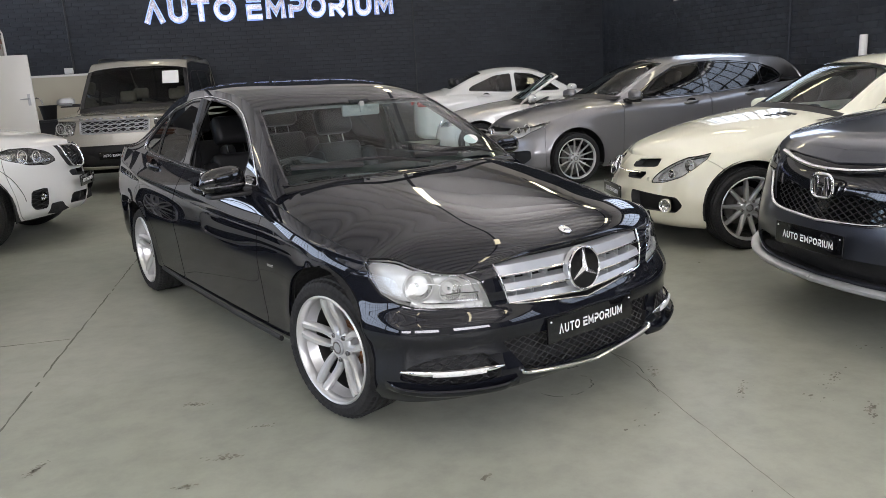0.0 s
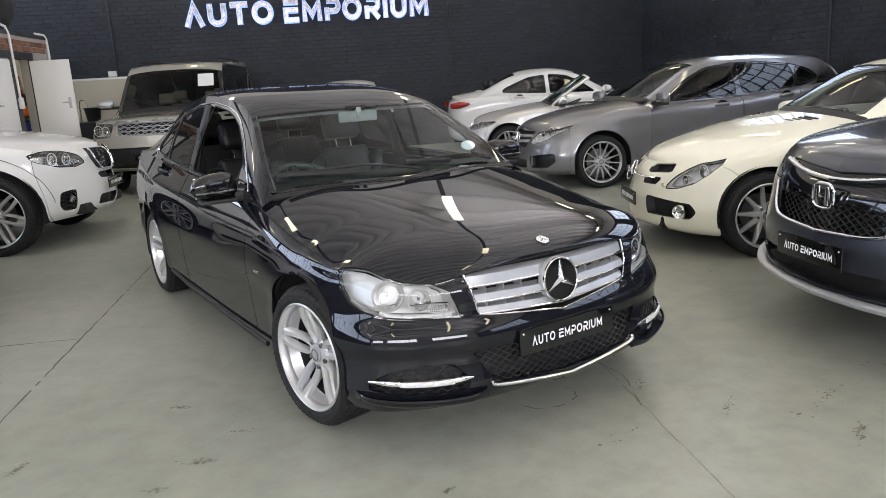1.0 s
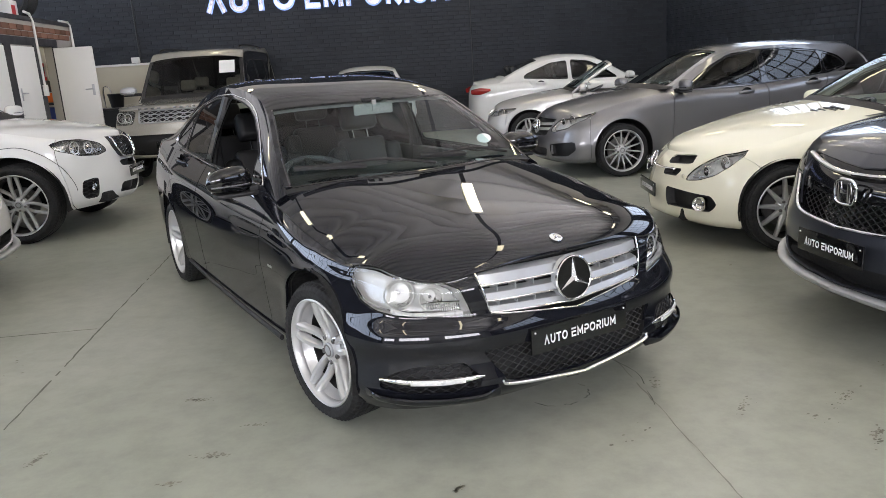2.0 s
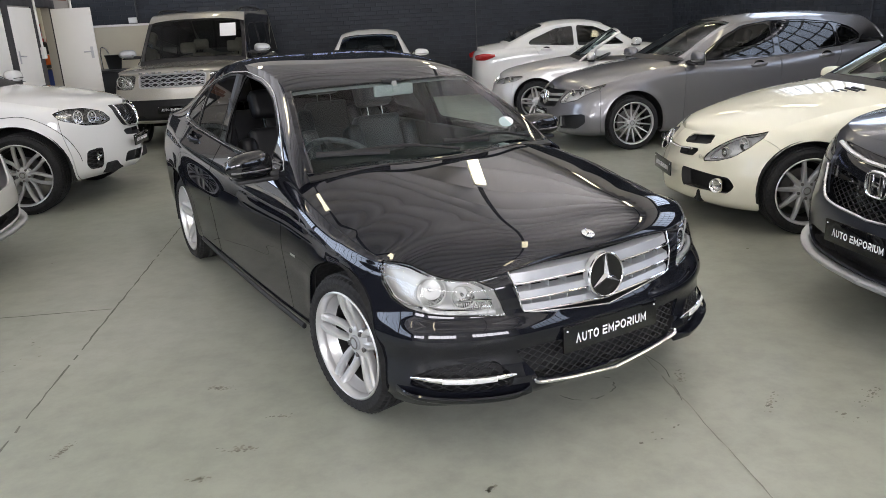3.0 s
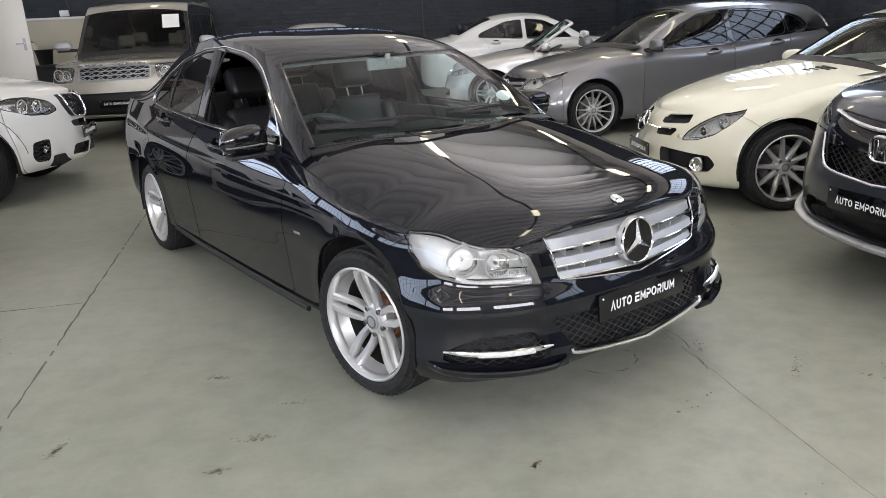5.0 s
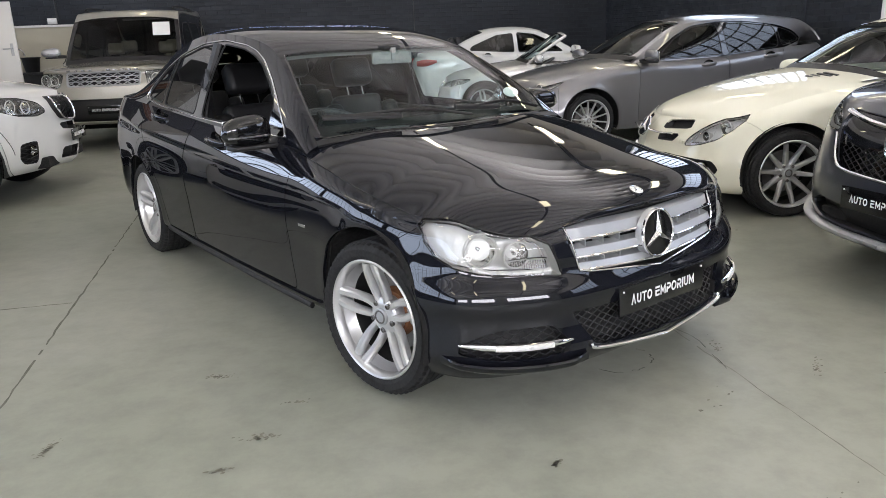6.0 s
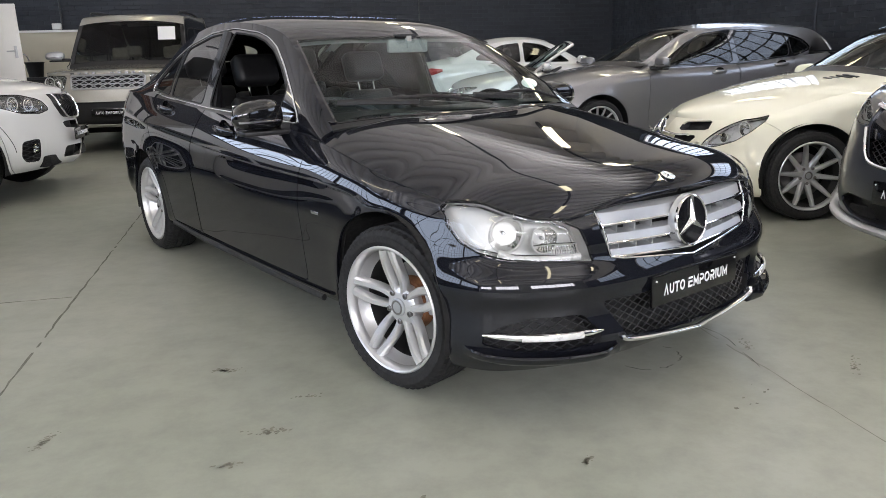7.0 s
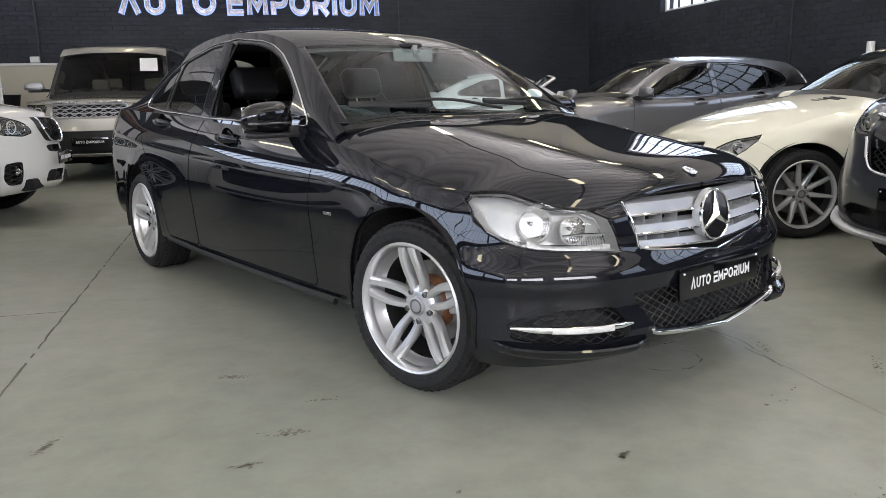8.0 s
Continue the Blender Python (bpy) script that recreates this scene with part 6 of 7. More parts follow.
COUPE = spec("white_sedan_car", M["paint_white"], 2.7, 0.888, 0.86, 1.07, (0.68, 0.74, 0.85, 0.93, 0.98, 0.95), 0.19,
    bonnet=[(-0.72, 0.69), (-0.66, 0.74), (-0.5, 0.81), (0, 0.91), (0.4, 0.96), (0.7, 0.99)], cowl=(0.42, 0.6), deck_from=3.0, boot=[(2.9, 1.1), (3.3, 1.06), (3.77, 0.99)],
    rail=[(0.71, 0.58, 0.92), (0.64, 0.95, 1.13), (0.57, 1.3, 1.3), (0.55, 1.75, 1.365), (0.55, 2.2, 1.34), (0.56, 2.6, 1.25), (0.6, 2.9, 1.13), (0.66, 3.2, 1.0)],
    roof=[(0.42, 0.95), (0.8, 1.15), (1.2, 1.34), (1.6, 1.42), (2.0, 1.43), (2.5, 1.36), (2.9, 1.2), (3.3, 1.03)],
    screens=(0.04, 0.29, 0.7, 0.94), dark_sides=True, windows=[("front", [(0.9, 0.96), (1.2, 1.17), (1.45, 1.28), (1.8, 1.32), (1.8, 0.97)]), ("rear", [(1.88, 0.975), (1.88, 1.31), (2.2, 1.28), (2.7, 1.1), (2.75, 1.03)])],
    doors=[("front", [(0.62, 0.28), (0.62, 1.1), (1.83, 1.1), (1.83, 0.28)]), ("rear", [(1.84, 0.28), (1.84, 1.1), (2.7, 1.1), (2.5, 0.72), (2.34, 0.5), (2.28, 0.28)])], handles=[("front", 1.55, 0.87), ("rear", 2.42, 0.93)],
    holes=[("headlight", [(0.8, 0.76), (0.79, 0.7), (0.62, 0.61), (0.5, 0.6), (0.42, 0.615), (0.45, 0.7), (0.62, 0.76)], 0.02), ("intake_low", [(-0.03, 0.36), (0.42, 0.36), (0.38, 0.26), (-0.03, 0.25)], 0.02)],
    bowls=[(0.62, 0.68, 0.05)], tyre=0.316, rim=0.235, width=0.225, track=0.76, hub=0.328, arch=0.365, spokes=(10, 0, 0.1), cabin=(0, 1.75, 0.96), mirror=(0.96, 0.72, 0.985))


def taller(c, k, foot=0.3):
    """The same car with all above the foot of its body raised by the factor k."""
    def up(z):
        return foot + (z - foot) * k if z > foot else z

    out = dict(c, levels=[([up(z) for z in zs], ins) for zs, ins in c["levels"]], rail=[(x, y, up(z)) for x, y, z in c["rail"]])
    for key in ("bonnet", "boot", "roof", "dlo"):
        if key in c:
            out[key] = [(y, up(z)) for y, z in c[key]]
    for key in ("windows", "doors"):
        out[key] = [(n, [(y, up(z)) for y, z in p]) for n, p in c.get(key, ())]
    out["holes"] = [(n, [(x, up(z)) for x, z in p], r) for n, p, r in c["holes"]]
    out["handles"] = [(n, y, up(z)) for n, y, z in c.get("handles", ())]
    out["bowls"] = [(x, up(z), r) for x, z, r in c["bowls"]]
    out["cabin"], out["mirror"] = (*c["cabin"][:2], up(c["cabin"][2])), (*c["mirror"][:2], up(c["mirror"][2]))
    return out


HATCH = taller(HATCH, 1.045)
COUPE = taller(COUPE, 1.05)
ROADSTER = taller(ROADSTER, 1.1, 0.55)


def stand(x, y, heading):
    """The pose of a car whose front axle stands over (x, y) and whose tail points along the heading."""
    return pose(x, y, 0, 0, 0, heading - 90)


hero, hero_holes, hero_shell = build_car(HERO, pose(0, 0, 0), "blue-black metallic sedan with silver grille and open front windows", "", True)
hatch, hatch_holes, hatch_shell = build_car(HATCH, stand(4.838, 4.47, -21.8), "mid grey metallic hatchback with silver multi-spoke wheels", "parked cars")
roadster, roadster_holes, roadster_shell = build_car(ROADSTER, stand(3.315, 1.07, -32.2), "cream white hardtop roadster with black bonnet vents", "parked cars")
cuv, cuv_holes, cuv_shell = build_car(CUV, stand(2.307, -1.201, -22.0), "dark steel grey crossover with chrome grille bars", "parked cars")
suv, suv_holes, suv_shell = build_car(SUV, stand(-1.36, 6.12, 153.5), "white sport utility car with twin black grilles", "parked cars")
offroader, off_holes, off_shell = build_car(OFFROADER, stand(0.752, 9.284, 62.1), "pale gold-grey boxy off-road car with a paper on its windscreen", "parked cars")
cabrio, cabrio_holes, cabrio_shell = build_car(CABRIO, stand(5.83, 7.126, -40.0), "silver convertible with its top folded down", "parked cars")
coupe, coupe_holes, coupe_shell = build_car(COUPE, stand(9.83, 8.32, 152), "white sedan with a dark rear window, seen from its tail", "parked cars")
COUPE2 = dict(COUPE, name="white_coupe_car")
coupe2, _, _ = build_car(COUPE2, stand(4.016, 9.593, 62.9), "white car standing beside the wall behind the sedan", "parked cars")

WHITE_CUV = dict(CUV, name="white_crossover_car", paint=M["paint_white"])
white_cuv, _, _ = build_car(WHITE_CUV, stand(-2.83, 3.62, 153.5), "white crossover with a black lower intake and silver blade", "parked cars")
part("skid_trim", tube(cat([(-0.62, -0.79, 0.3), (-0.4, -0.88, 0.295), (0, -0.925, 0.292), (0.4, -0.88, 0.295), (0.62, -0.79, 0.3), (0.74, -0.68, 0.33)], 30), 0.018, 10, False, 1.5, (0, 1, 0)), M["satin"], white_cuv, "silver lower trim")

# ---- details of the cars ----
def sweep(path, prof):
    """A bar along path with a profile of (dy, dz)."""
    v, f = [], []
    m = len(prof)
    for p in path:
        v += [(p[0], p[1] + a, p[2] + b) for a, b in prof]
    for i in range(len(path) - 1):
        f += [(i * m + j, i * m + (j + 1) % m, (i + 1) * m + (j + 1) % m, (i + 1) * m + j) for j in range(m)]
    f += [tuple(range(m))[::-1], tuple(range((len(path) - 1) * m, len(path) * m))]
    return v, f


def emblem(car, at, r, tilt=0.0, turn=0.0, disc="gloss_black", name="grille_emblem"):
    """A round chrome emblem: ring, dark disc and three plain tapered arms."""
    ob = new(name)
    ob.parent = car
    ob.matrix_basis = pose(*at, tilt, 0, turn)
    part("emblem_ring", lathe([(-0.04 * r, r * 0.925), (-0.08 * r, r * 0.962), (-0.04 * r, r), (0.04 * r, r), (0.04 * r, r * 0.925)], 48, "y"), M["chrome"], ob)
    part("emblem_disc", lathe([(-0.02 * r, 0.001), (-0.02 * r, r * 0.92)], 48, "y"), M[disc], ob)
    for k in range(3):
        a = 2 * math.pi * k / 3
        w = r * 0.17
        t = 0.045 * r
        v = [(0, -0.22 * r, 0), (-w, -t, -w * 0.6), (w, -t, -w * 0.6), (0, -0.15 * r, r * 0.92), (-w * 0.12, -t, r * 0.92), (w * 0.12, -t, r * 0.92)]
        f = [(0, 3, 4, 1), (0, 2, 5, 3), (1, 4, 5, 2)]
        part("emblem_arm", moved((v, f), Matrix.Rotation(a, 4, "Y")), M["trim"], ob, "", False)
    return ob


# the sedan
g = hero_holes["grille"].both()
pocket(hero_holes["grille"].both(), 0.09, "grille_box", M["plastic"], hero)
grille = new("radiator_grille")
grille.parent = hero


def slat(name, z_out, z_mid, h, depth, mat, x0=0.395, back=0.0):
    x = np.linspace(-x0, x0, 41)
    z = z_mid + (z_out - z_mid) * np.abs(x) / 0.4
    y = at_surface(g, np.abs(x) * np.sign(x), np.clip(z, 0.5, 0.7)) + back
    return part(name, sweep(np.column_stack([x, y, z]), [(depth, h * 0.5), (depth * 0.25, h * 0.25), (0.002, -h * 0.3), (0.0, -h * 0.42), (0.006, -h * 0.5), (depth, -h * 0.2)]), mat, grille)


for k, (zo, zm, h) in enumerate(((0.667, 0.66, 0.05), (0.603, 0.589, 0.038), (0.556, 0.532, 0.032))):
    slat("grille_slat", zo, zm, h, 0.045, M["satin"], 0.402 - 0.012 * k)
    x = np.linspace(-0.4 + 0.012 * k, 0.4 - 0.012 * k, 41)
    z = zm + (zo - zm) * np.abs(x) / 0.4 - h * 0.45
    part("chrome_edge", tube(np.column_stack([x, at_surface(g, x, np.clip(z, 0.5, 0.7)) - 0.001, z]), 0.0045, 8), M["chrome"], grille, "chrome edge")
for x in (-0.33, -0.25, -0.17, 0.17, 0.25, 0.33):
    for zz in (0.632, 0.572):
        y = float(at_surface(g, [x], [zz])[0])
        part("grille_fin", box(x - 0.002, x + 0.002, y + 0.012, y + 0.06, zz - 0.022, zz + 0.018), M["satin"], grille, "", False)
e = hero_holes["grille"]
for sg in (1, -1):
    run = [(sg * x, float(at_surface(g, [sg * x], [z])[0]) - 0.002, z) for x, z in ((0.41, 0.69), (0.395, 0.62), (0.38, 0.552), (0.36, 0.538), (0.3, 0.528), (0.15, 0.512), (0.0, 0.495))]
    part("grille_frame", tube(cat(run, 40), 0.0035, 8), M["chrome"], grille, "chrome grille frame")
y = float(at_surface(g, [0], [0.605])[0])
emblem(hero, (0, -0.668, 0.61), 0.088, -6)
part("emblem_mount", moved(lathe([(0.03, 0.089), (0.014, 0.086), (0.004, 0.083)], 40, "y"), Matrix.Translation((0, -0.667, 0.61))), M["satin"], grille)

# bonnet roundel, tilted with the bonnet
BADGE_Z = float(bonnet_line(HERO["bonnet"], -0.565)) + 0.004
rd = emblem(hero, (0, -0.565, BADGE_Z), 0.027, -66, 0, "lamp_inside", "bonnet_badge")
# bumper trims
def blade(p, wide):
    """A thin lip along p that stands out of the bumper, with a rounded edge, and curls up at its rim."""
    n = len(p)
    t = np.gradient(p, axis=0)
    out = np.column_stack([t[:, 1], -t[:, 0], 0 * t[:, 0]])
    out /= np.linalg.norm(out, axis=1)[:, None]
    out *= np.sign((out * (p - (0, 1.0, 0))).sum(1))[:, None]
    prof = [(-0.9, 0.002), (-0.2, 0.001), (0.35, 0.006), (0.48, 0.012), (0.57, 0.006), (0.5, -0.008), (0.2, -0.022), (-0.9, -0.03)]
    m = len(prof)
    v = [tuple(p[i] + out[i] * a * wide[i] + np.array((0, 0, b))) for i in range(n) for a, b in prof]
    f = [(i * m + j, i * m + (j + 1) % m, (i + 1) * m + (j + 1) % m, (i + 1) * m + j) for i in range(n - 1) for j in range(m)]
    f += [tuple(range(m))[::-1], tuple(range((n - 1) * m, n * m))]
    return v, f


for sg in (1, -1):
    p = cat([(sg * 0.775, -0.462, 0.322), (sg * 0.70, -0.545, 0.318), (sg * 0.6, -0.608, 0.313), (sg * 0.5, -0.646, 0.311), (sg * 0.434, -0.664, 0.313)], 30)
    fog = new("fog_trim")
    fog.parent = hero
    part("fog_strip", tube(p, np.interp(np.linspace(0, 1, 30), [0, 0.15, 0.5, 0.85, 1], [0.004, 0.011, 0.013, 0.011, 0.004]), 10, False, 0.7, (0, 1, 0)), M["chrome"], fog, "chrome strip")
    part("running_light", tube(p[8:22] + np.array([sg * 0.002, -0.005, -0.001]), 0.0105, 8, False, 0.7, (0, 1, 0)), M["lamp_inside"], fog, "clear running light")
    p = cat([(sg * 0.80, -0.395, 0.268), (sg * 0.765, -0.47, 0.258), (sg * 0.69, -0.547, 0.249), (sg * 0.58, -0.613, 0.243), (sg * 0.47, -0.66, 0.244), (sg * 0.385, -0.688, 0.256)], 34)
    part("bumper_lip", blade(p, np.interp(np.linspace(0, 1, 34), [0, 0.2, 0.85, 1], [0.012, 0.06, 0.062, 0.012])), M["paint_black"], hero)
    part("sail_panel", box(min(sg * 0.725, sg * 0.745), max(sg * 0.725, sg * 0.745), 0.79, 0.95, 0.9, 0.96, 0.006), M["gloss_black"], hero)
    q = cat([(sg * 0.372, -0.69, 0.292), (sg * 0.352, -0.697, 0.272), (sg * 0.2, -0.712, 0.253), (0, -0.722, 0.236)], 24)
    part("intake_trim", tube(q, 0.0085, 10, False, 1.4, (0, 1, 0)), M["chrome"], hero, "chrome strip")
    # side badge, tow-eye cover, washer cap
    part("side_badge", box(min(sg * 0.858, sg * 0.864), max(sg * 0.858, sg * 0.864), 0.425, 0.485, 0.587, 0.6, 0.002), M["chrome"], hero, "small chrome badge")
    # rubber at the foot of the doors
    part("sill_cover", tube([(sg * 0.842, 0.46, 0.236), (sg * 0.85, 1.0, 0.236), (sg * 0.852, 1.8, 0.24), (sg * 0.843, 2.33, 0.25)], 0.014, 10, False, 0.8, (1, 0, 0)), M["plastic"], hero)
plate(hero, (0.004, -0.692, 0.404), 0, 0.49, 0.107, -1)


def on_screen(sh, frac, x, lift=0.006):
    """A point on the windscreen of a skin: fraction of the way back, x."""
    n = len(sh.rail)
    r = np.array([np.interp(frac, np.linspace(0, 1, n), sh.rail[:, q]) for q in range(3)])
    m = np.array([np.interp(frac, np.linspace(0, 1, n), sh.mid[:, q]) for q in range(3)])
    u = abs(x) / r[0]
    return np.array([x, m[1] + (r[1] - m[1]) * u ** 2 - lift * 0.6, m[2] + (r[2] - m[2]) * u ** sh.c.get("crown_p", 3.0) + lift])


def wiper(car, sh, x0, x1, f0=0.02, f1=0.05):
    ob = new("wiper")
    ob.parent = car
    a, b = on_screen(sh, f0, x0, 0.015), on_screen(sh, f1, x1, 0.016)
    mid = on_screen(sh, (f0 + f1) / 2 + 0.006, (x0 + x1) / 2, 0.03)
    part("wiper_arm", tube(cat([a, mid, b], 14), 0.007, 8), M["plastic"], ob)
    ends = [on_screen(sh, f1 + (f0 - f1) * 0.55 * t + 0.004, x1 + (x0 - x1) * t * 0.6 - (x0 - x1) * 0.25, 0.012) for t in np.linspace(0, 1, 10)]
    part("wiper_blade", tube(ends, 0.0085, 6, False, 1.6), M["plastic"], ob)


wiper(hero, hero_shell, 0.04, -0.5, 0.02, 0.045)
wiper(hero, hero_shell, 0.54, 0.1, 0.02, 0.04)
q = on_screen(hero_shell, 0.075, 0.5, -0.006)
part("licence_disc", moved(lathe([(0, 0.001), (0, 0.04), (0.002, 0.04), (0.002, 0.001)], 24, "z"), Matrix.Translation(q) @ Matrix.Rotation(radians(32), 4, "X") @ Matrix.Rotation(radians(-14), 4, "Y")), M["paper"], hero, "round pale licence disc")
part("rear_view_mirror", join(box(-0.12, 0.12, 1.0, 1.022, 1.2, 1.262, 0.012), box(-0.012, 0.012, 0.99, 1.01, 1.22, 1.28)), M["fabric"], hero)
part("mirror_face", box(-0.112, 0.112, 1.0225, 1.0245, 1.206, 1.256, 0.0), M["chrome"], hero)
part("sensor_cover", box(-0.05, 0.05, 1.0, 1.08, 1.27, 1.29, 0.008), M["plastic"], hero)
for sg in (1, -1):
    part("sun_visor", box(min(sg * 0.1, sg * 0.46), max(sg * 0.1, sg * 0.46), 1.16, 1.3, 1.268, 1.283, 0.006), M["fabric"], hero)
    part("seat_belt", tube([(sg * 0.68, 1.82, 1.2), (sg * 0.66, 1.82, 0.9), (sg * 0.63, 1.8, 0.5)], 0.024, 6, False, 0.08, (1, 0, 0)), M["plastic"], hero)
    part("pillar_lining", tube([(sg * 0.745, 1.84, 0.85), (sg * 0.66, 1.85, 1.15), (sg * 0.585, 1.85, 1.33)], 0.045, 8, False, 0.5, (1, 0, 0)), M["plastic"], hero)
    part("door_lining", box(min(sg * 0.70, sg * 0.76), max(sg * 0.70, sg * 0.76), 0.7, 2.5, 0.35, 0.9, 0.02), M["leather"], hero)

# the other cars
def nose_plate(car, c, z, wide=0.46, out=0.012):
    plate(car, (0, c["plan"][0][1] - out, z), 0, wide, 0.11)


nose_plate(roadster, ROADSTER, 0.385)
nose_plate(cuv, CUV, 0.505, 0.46, 0.03)
nose_plate(suv, SUV, 0.56)
nose_plate(hatch, HATCH, 0.43)
nose_plate(offroader, OFFROADER, 0.56)
y = float(ROADSTER["plan"][0][1])
emblem(roadster, (0, y + 0.02, 0.59), 0.085, -26)
for sg in (1, -1):
    part("nose_bar", tube([(sg * 0.09, y + 0.02, 0.572), (sg * 0.25, y + 0.045, 0.563), (sg * 0.39, y + 0.085, 0.57)], 0.008, 8, False, 1.5, (0, 1, 0)), M["chrome"], roadster, "chrome strip")
    lamp = new("fog_lamp")
    lamp.parent = roadster
    lamp.matrix_basis = pose(sg * 0.64, -0.565, 0.335, 0, 0, sg * 32)
    part("fog_ring", lathe([(0.0, 0.036), (-0.02, 0.045), (-0.024, 0.05), (-0.01, 0.054), (0.03, 0.052)], 24, "y"), M["chrome"], lamp)
    part("fog_glass", lathe([(0.014, 0.001), (0.012, 0.014), (0.004, 0.028), (-0.004, 0.037)], 24, "y"), M["lamp_grey"], lamp)
    part("headlamp_washer", box(sg * 0.44 - 0.03, sg * 0.44 + 0.03, y + 0.135, y + 0.15, 0.50, 0.525, 0.004), M["paint_cream"], roadster)

# the two bonnet vents of the roadster: four dark slits each
for sg in (1, -1):
    vent = new("bonnet_vent")
    vent.parent = roadster
    for k in range(4):
        x, yy = sg * (0.4 + 0.012 * k), 0.36 + 0.042 * k
        d = roadster_shell.bonnet
        q = int(np.argmin((d.v[:, 0] - abs(x)) ** 2 + (d.v[:, 1] - yy) ** 2))
        part("vent_slit", moved(box(-0.065, 0.065, -0.012, 0.012, -0.01, 0.0015, 0.001), pose(x, yy, d.v[q, 2] + 0.001, 9, sg * 7, sg * 14)), M["plastic"], vent)

# crossover: chrome wings, emblem frame, honeycomb, grey lower trim
gc = cuv_holes["grille"].both()
pocket(gc, 0.08, "grille_box", M["gloss_black"], cuv)
low_c, top_c = cut(gc, gc.v[:, 2] - 0.73)
lattice(low_c, 0.035, "grille_mesh", M["plastic"], cuv, 0.032, 0.6, 0.003)
panel("grille_top", top_c.moved(-0.012), M["gloss_black"], cuv, "glossy black upper grille panel")
for sg in (1, -1):
    for run, r in ((((0.0, 0.84), (0.15, 0.845), (0.3, 0.865), (0.43, 0.89)), 0.013), (((0.0, 0.6), (0.3, 0.615), (0.40, 0.66), (0.455, 0.78)), 0.009)):
        p = [(sg * x, float(at_surface(gc, [sg * min(x, 0.44)], [min(z, 0.88)])[0]) + (0.12 * max(0, x - 0.44)) - 0.012, z) for x, z in run]
        part("chrome_wing", tube(cat(p, 24), r, 10, False, 1.3, (0, 1, 0)), M["chrome"], cuv, "chrome bar")
y = float(at_surface(gc, [0], [0.76])[0])
em = new("grille_emblem")
em.parent = cuv
em.matrix_basis = pose(0, y - 0.02, 0.765)
a = np.linspace(0, 2 * math.pi, 41)[:-1]
part("emblem_frame", tube(np.stack([0.07 * np.sign(np.cos(a)) * np.abs(np.cos(a)) ** 0.6, 0 * a, 0.058 * np.sign(np.sin(a)) * np.abs(np.sin(a)) ** 0.6], 1), 0.007, 8, True, 1.0, (0, 1, 0)), M["chrome"], em)
part("emblem_bar", join(box(-0.042, -0.022, -0.01, 0.004, -0.045, 0.045, 0.003), box(0.022, 0.042, -0.01, 0.004, -0.045, 0.045, 0.003), box(-0.025, 0.025, -0.01, 0.004, -0.008, 0.01, 0.003)), M["chrome"], em)
for sg in (1, -1):
    p = cat([(0, -0.925, 0.3), (sg * 0.28, -0.9, 0.302), (sg * 0.5, -0.845, 0.31), (sg * 0.68, -0.745, 0.33), (sg * 0.8, -0.6, 0.36)], 24)
    part("skid_trim", tube(p, 0.02, 10, False, 1.5, (0, 1, 0)), M["satin"], cuv, "silver lower trim")

# white utility car: twin kidneys, fog lamps
for sg in (1, -1):
    k = suv_holes["grille"] if sg > 0 else suv_holes["grille"].mirrored()
    kid = new("kidney_grille")
    kid.parent = suv
    k.v = k.v + (0, -0.025, 0)
    pocket(k, 0.06, "grille_box", M["plastic"], kid)
    bars(k, M["chrome"], kid, "grille_rim", 0.008, "chrome rim")
    for x in np.linspace(0.05, 0.265, 10):
        zz = [z for z in np.linspace(0.71, 0.955, 30) if within(np.array([[x, z]]), k.v[max(k.loops(), key=len)][:, [0, 2]] * (sg, 1))[0] < 0]
        if len(zz) > 2:
            p = [(sg * x, float(at_surface(k, [sg * x], [z])[0]) + 0.012, z) for z in (zz[0], zz[len(zz) // 2], zz[-1])]
            part("grille_rib", tube(p, 0.006, 6, False, 0.6, (0, 1, 0)), M["gloss_black"], kid)
    f = new("fog_lamp")
    f.parent = suv
    f.matrix_basis = pose(sg * 0.655, -0.64, 0.48, 0, 0, sg * 22)
    part("fog_glass", lathe([(-0.012, 0.001), (-0.008, 0.03), (0.0, 0.045), (0.03, 0.05)], 24, "y"), M["lens"], f)
    part("fog_bowl", lathe([(0.03, 0.001), (0.02, 0.03), (0.0, 0.045)], 24, "y"), M["reflector"], f)

    # seam round the wheel-arch moulding and the bumper's upper seam
    d = suv_shell.ring
    seam = []
    for a in np.linspace(radians(8), radians(150), 40):
        yy, zz = -(SUV["arch"] + 0.085) * math.cos(a), SUV["hub"] + (SUV["arch"] + 0.085) * math.sin(a)
        q = int(np.argmin((d.v[:, 1] - yy) ** 2 + (d.v[:, 2] - zz) ** 2 + 4 * (d.v[:, 0] < 0.5)))
        seam.append(d.v[q] * (sg, 1, 1))
    for _ in range(4):
        seam = [seam[0]] + [(seam[i - 1] + 2 * seam[i] + seam[i + 1]) / 4 for i in range(1, len(seam) - 1)] + [seam[-1]]
    part("arch_seam", tube(seam, 0.0035, 6), M["liner"], suv, "dark seam")
    xs = np.linspace(0.34, 0.86, 16)
    part("bumper_seam", tube(np.column_stack([sg * xs, at_surface(d, xs, 0.715 + 0 * xs) - 0.001, 0.715 + 0 * xs]), 0.003, 6), M["liner"], suv, "dark seam")
    fog = suv_holes["intake_fog"] if sg > 0 else suv_holes["intake_fog"].mirrored()
    lattice(fog, 0.012, "fog_mesh", M["mesh_black"], suv, 0.04, 0.3, 0.004)

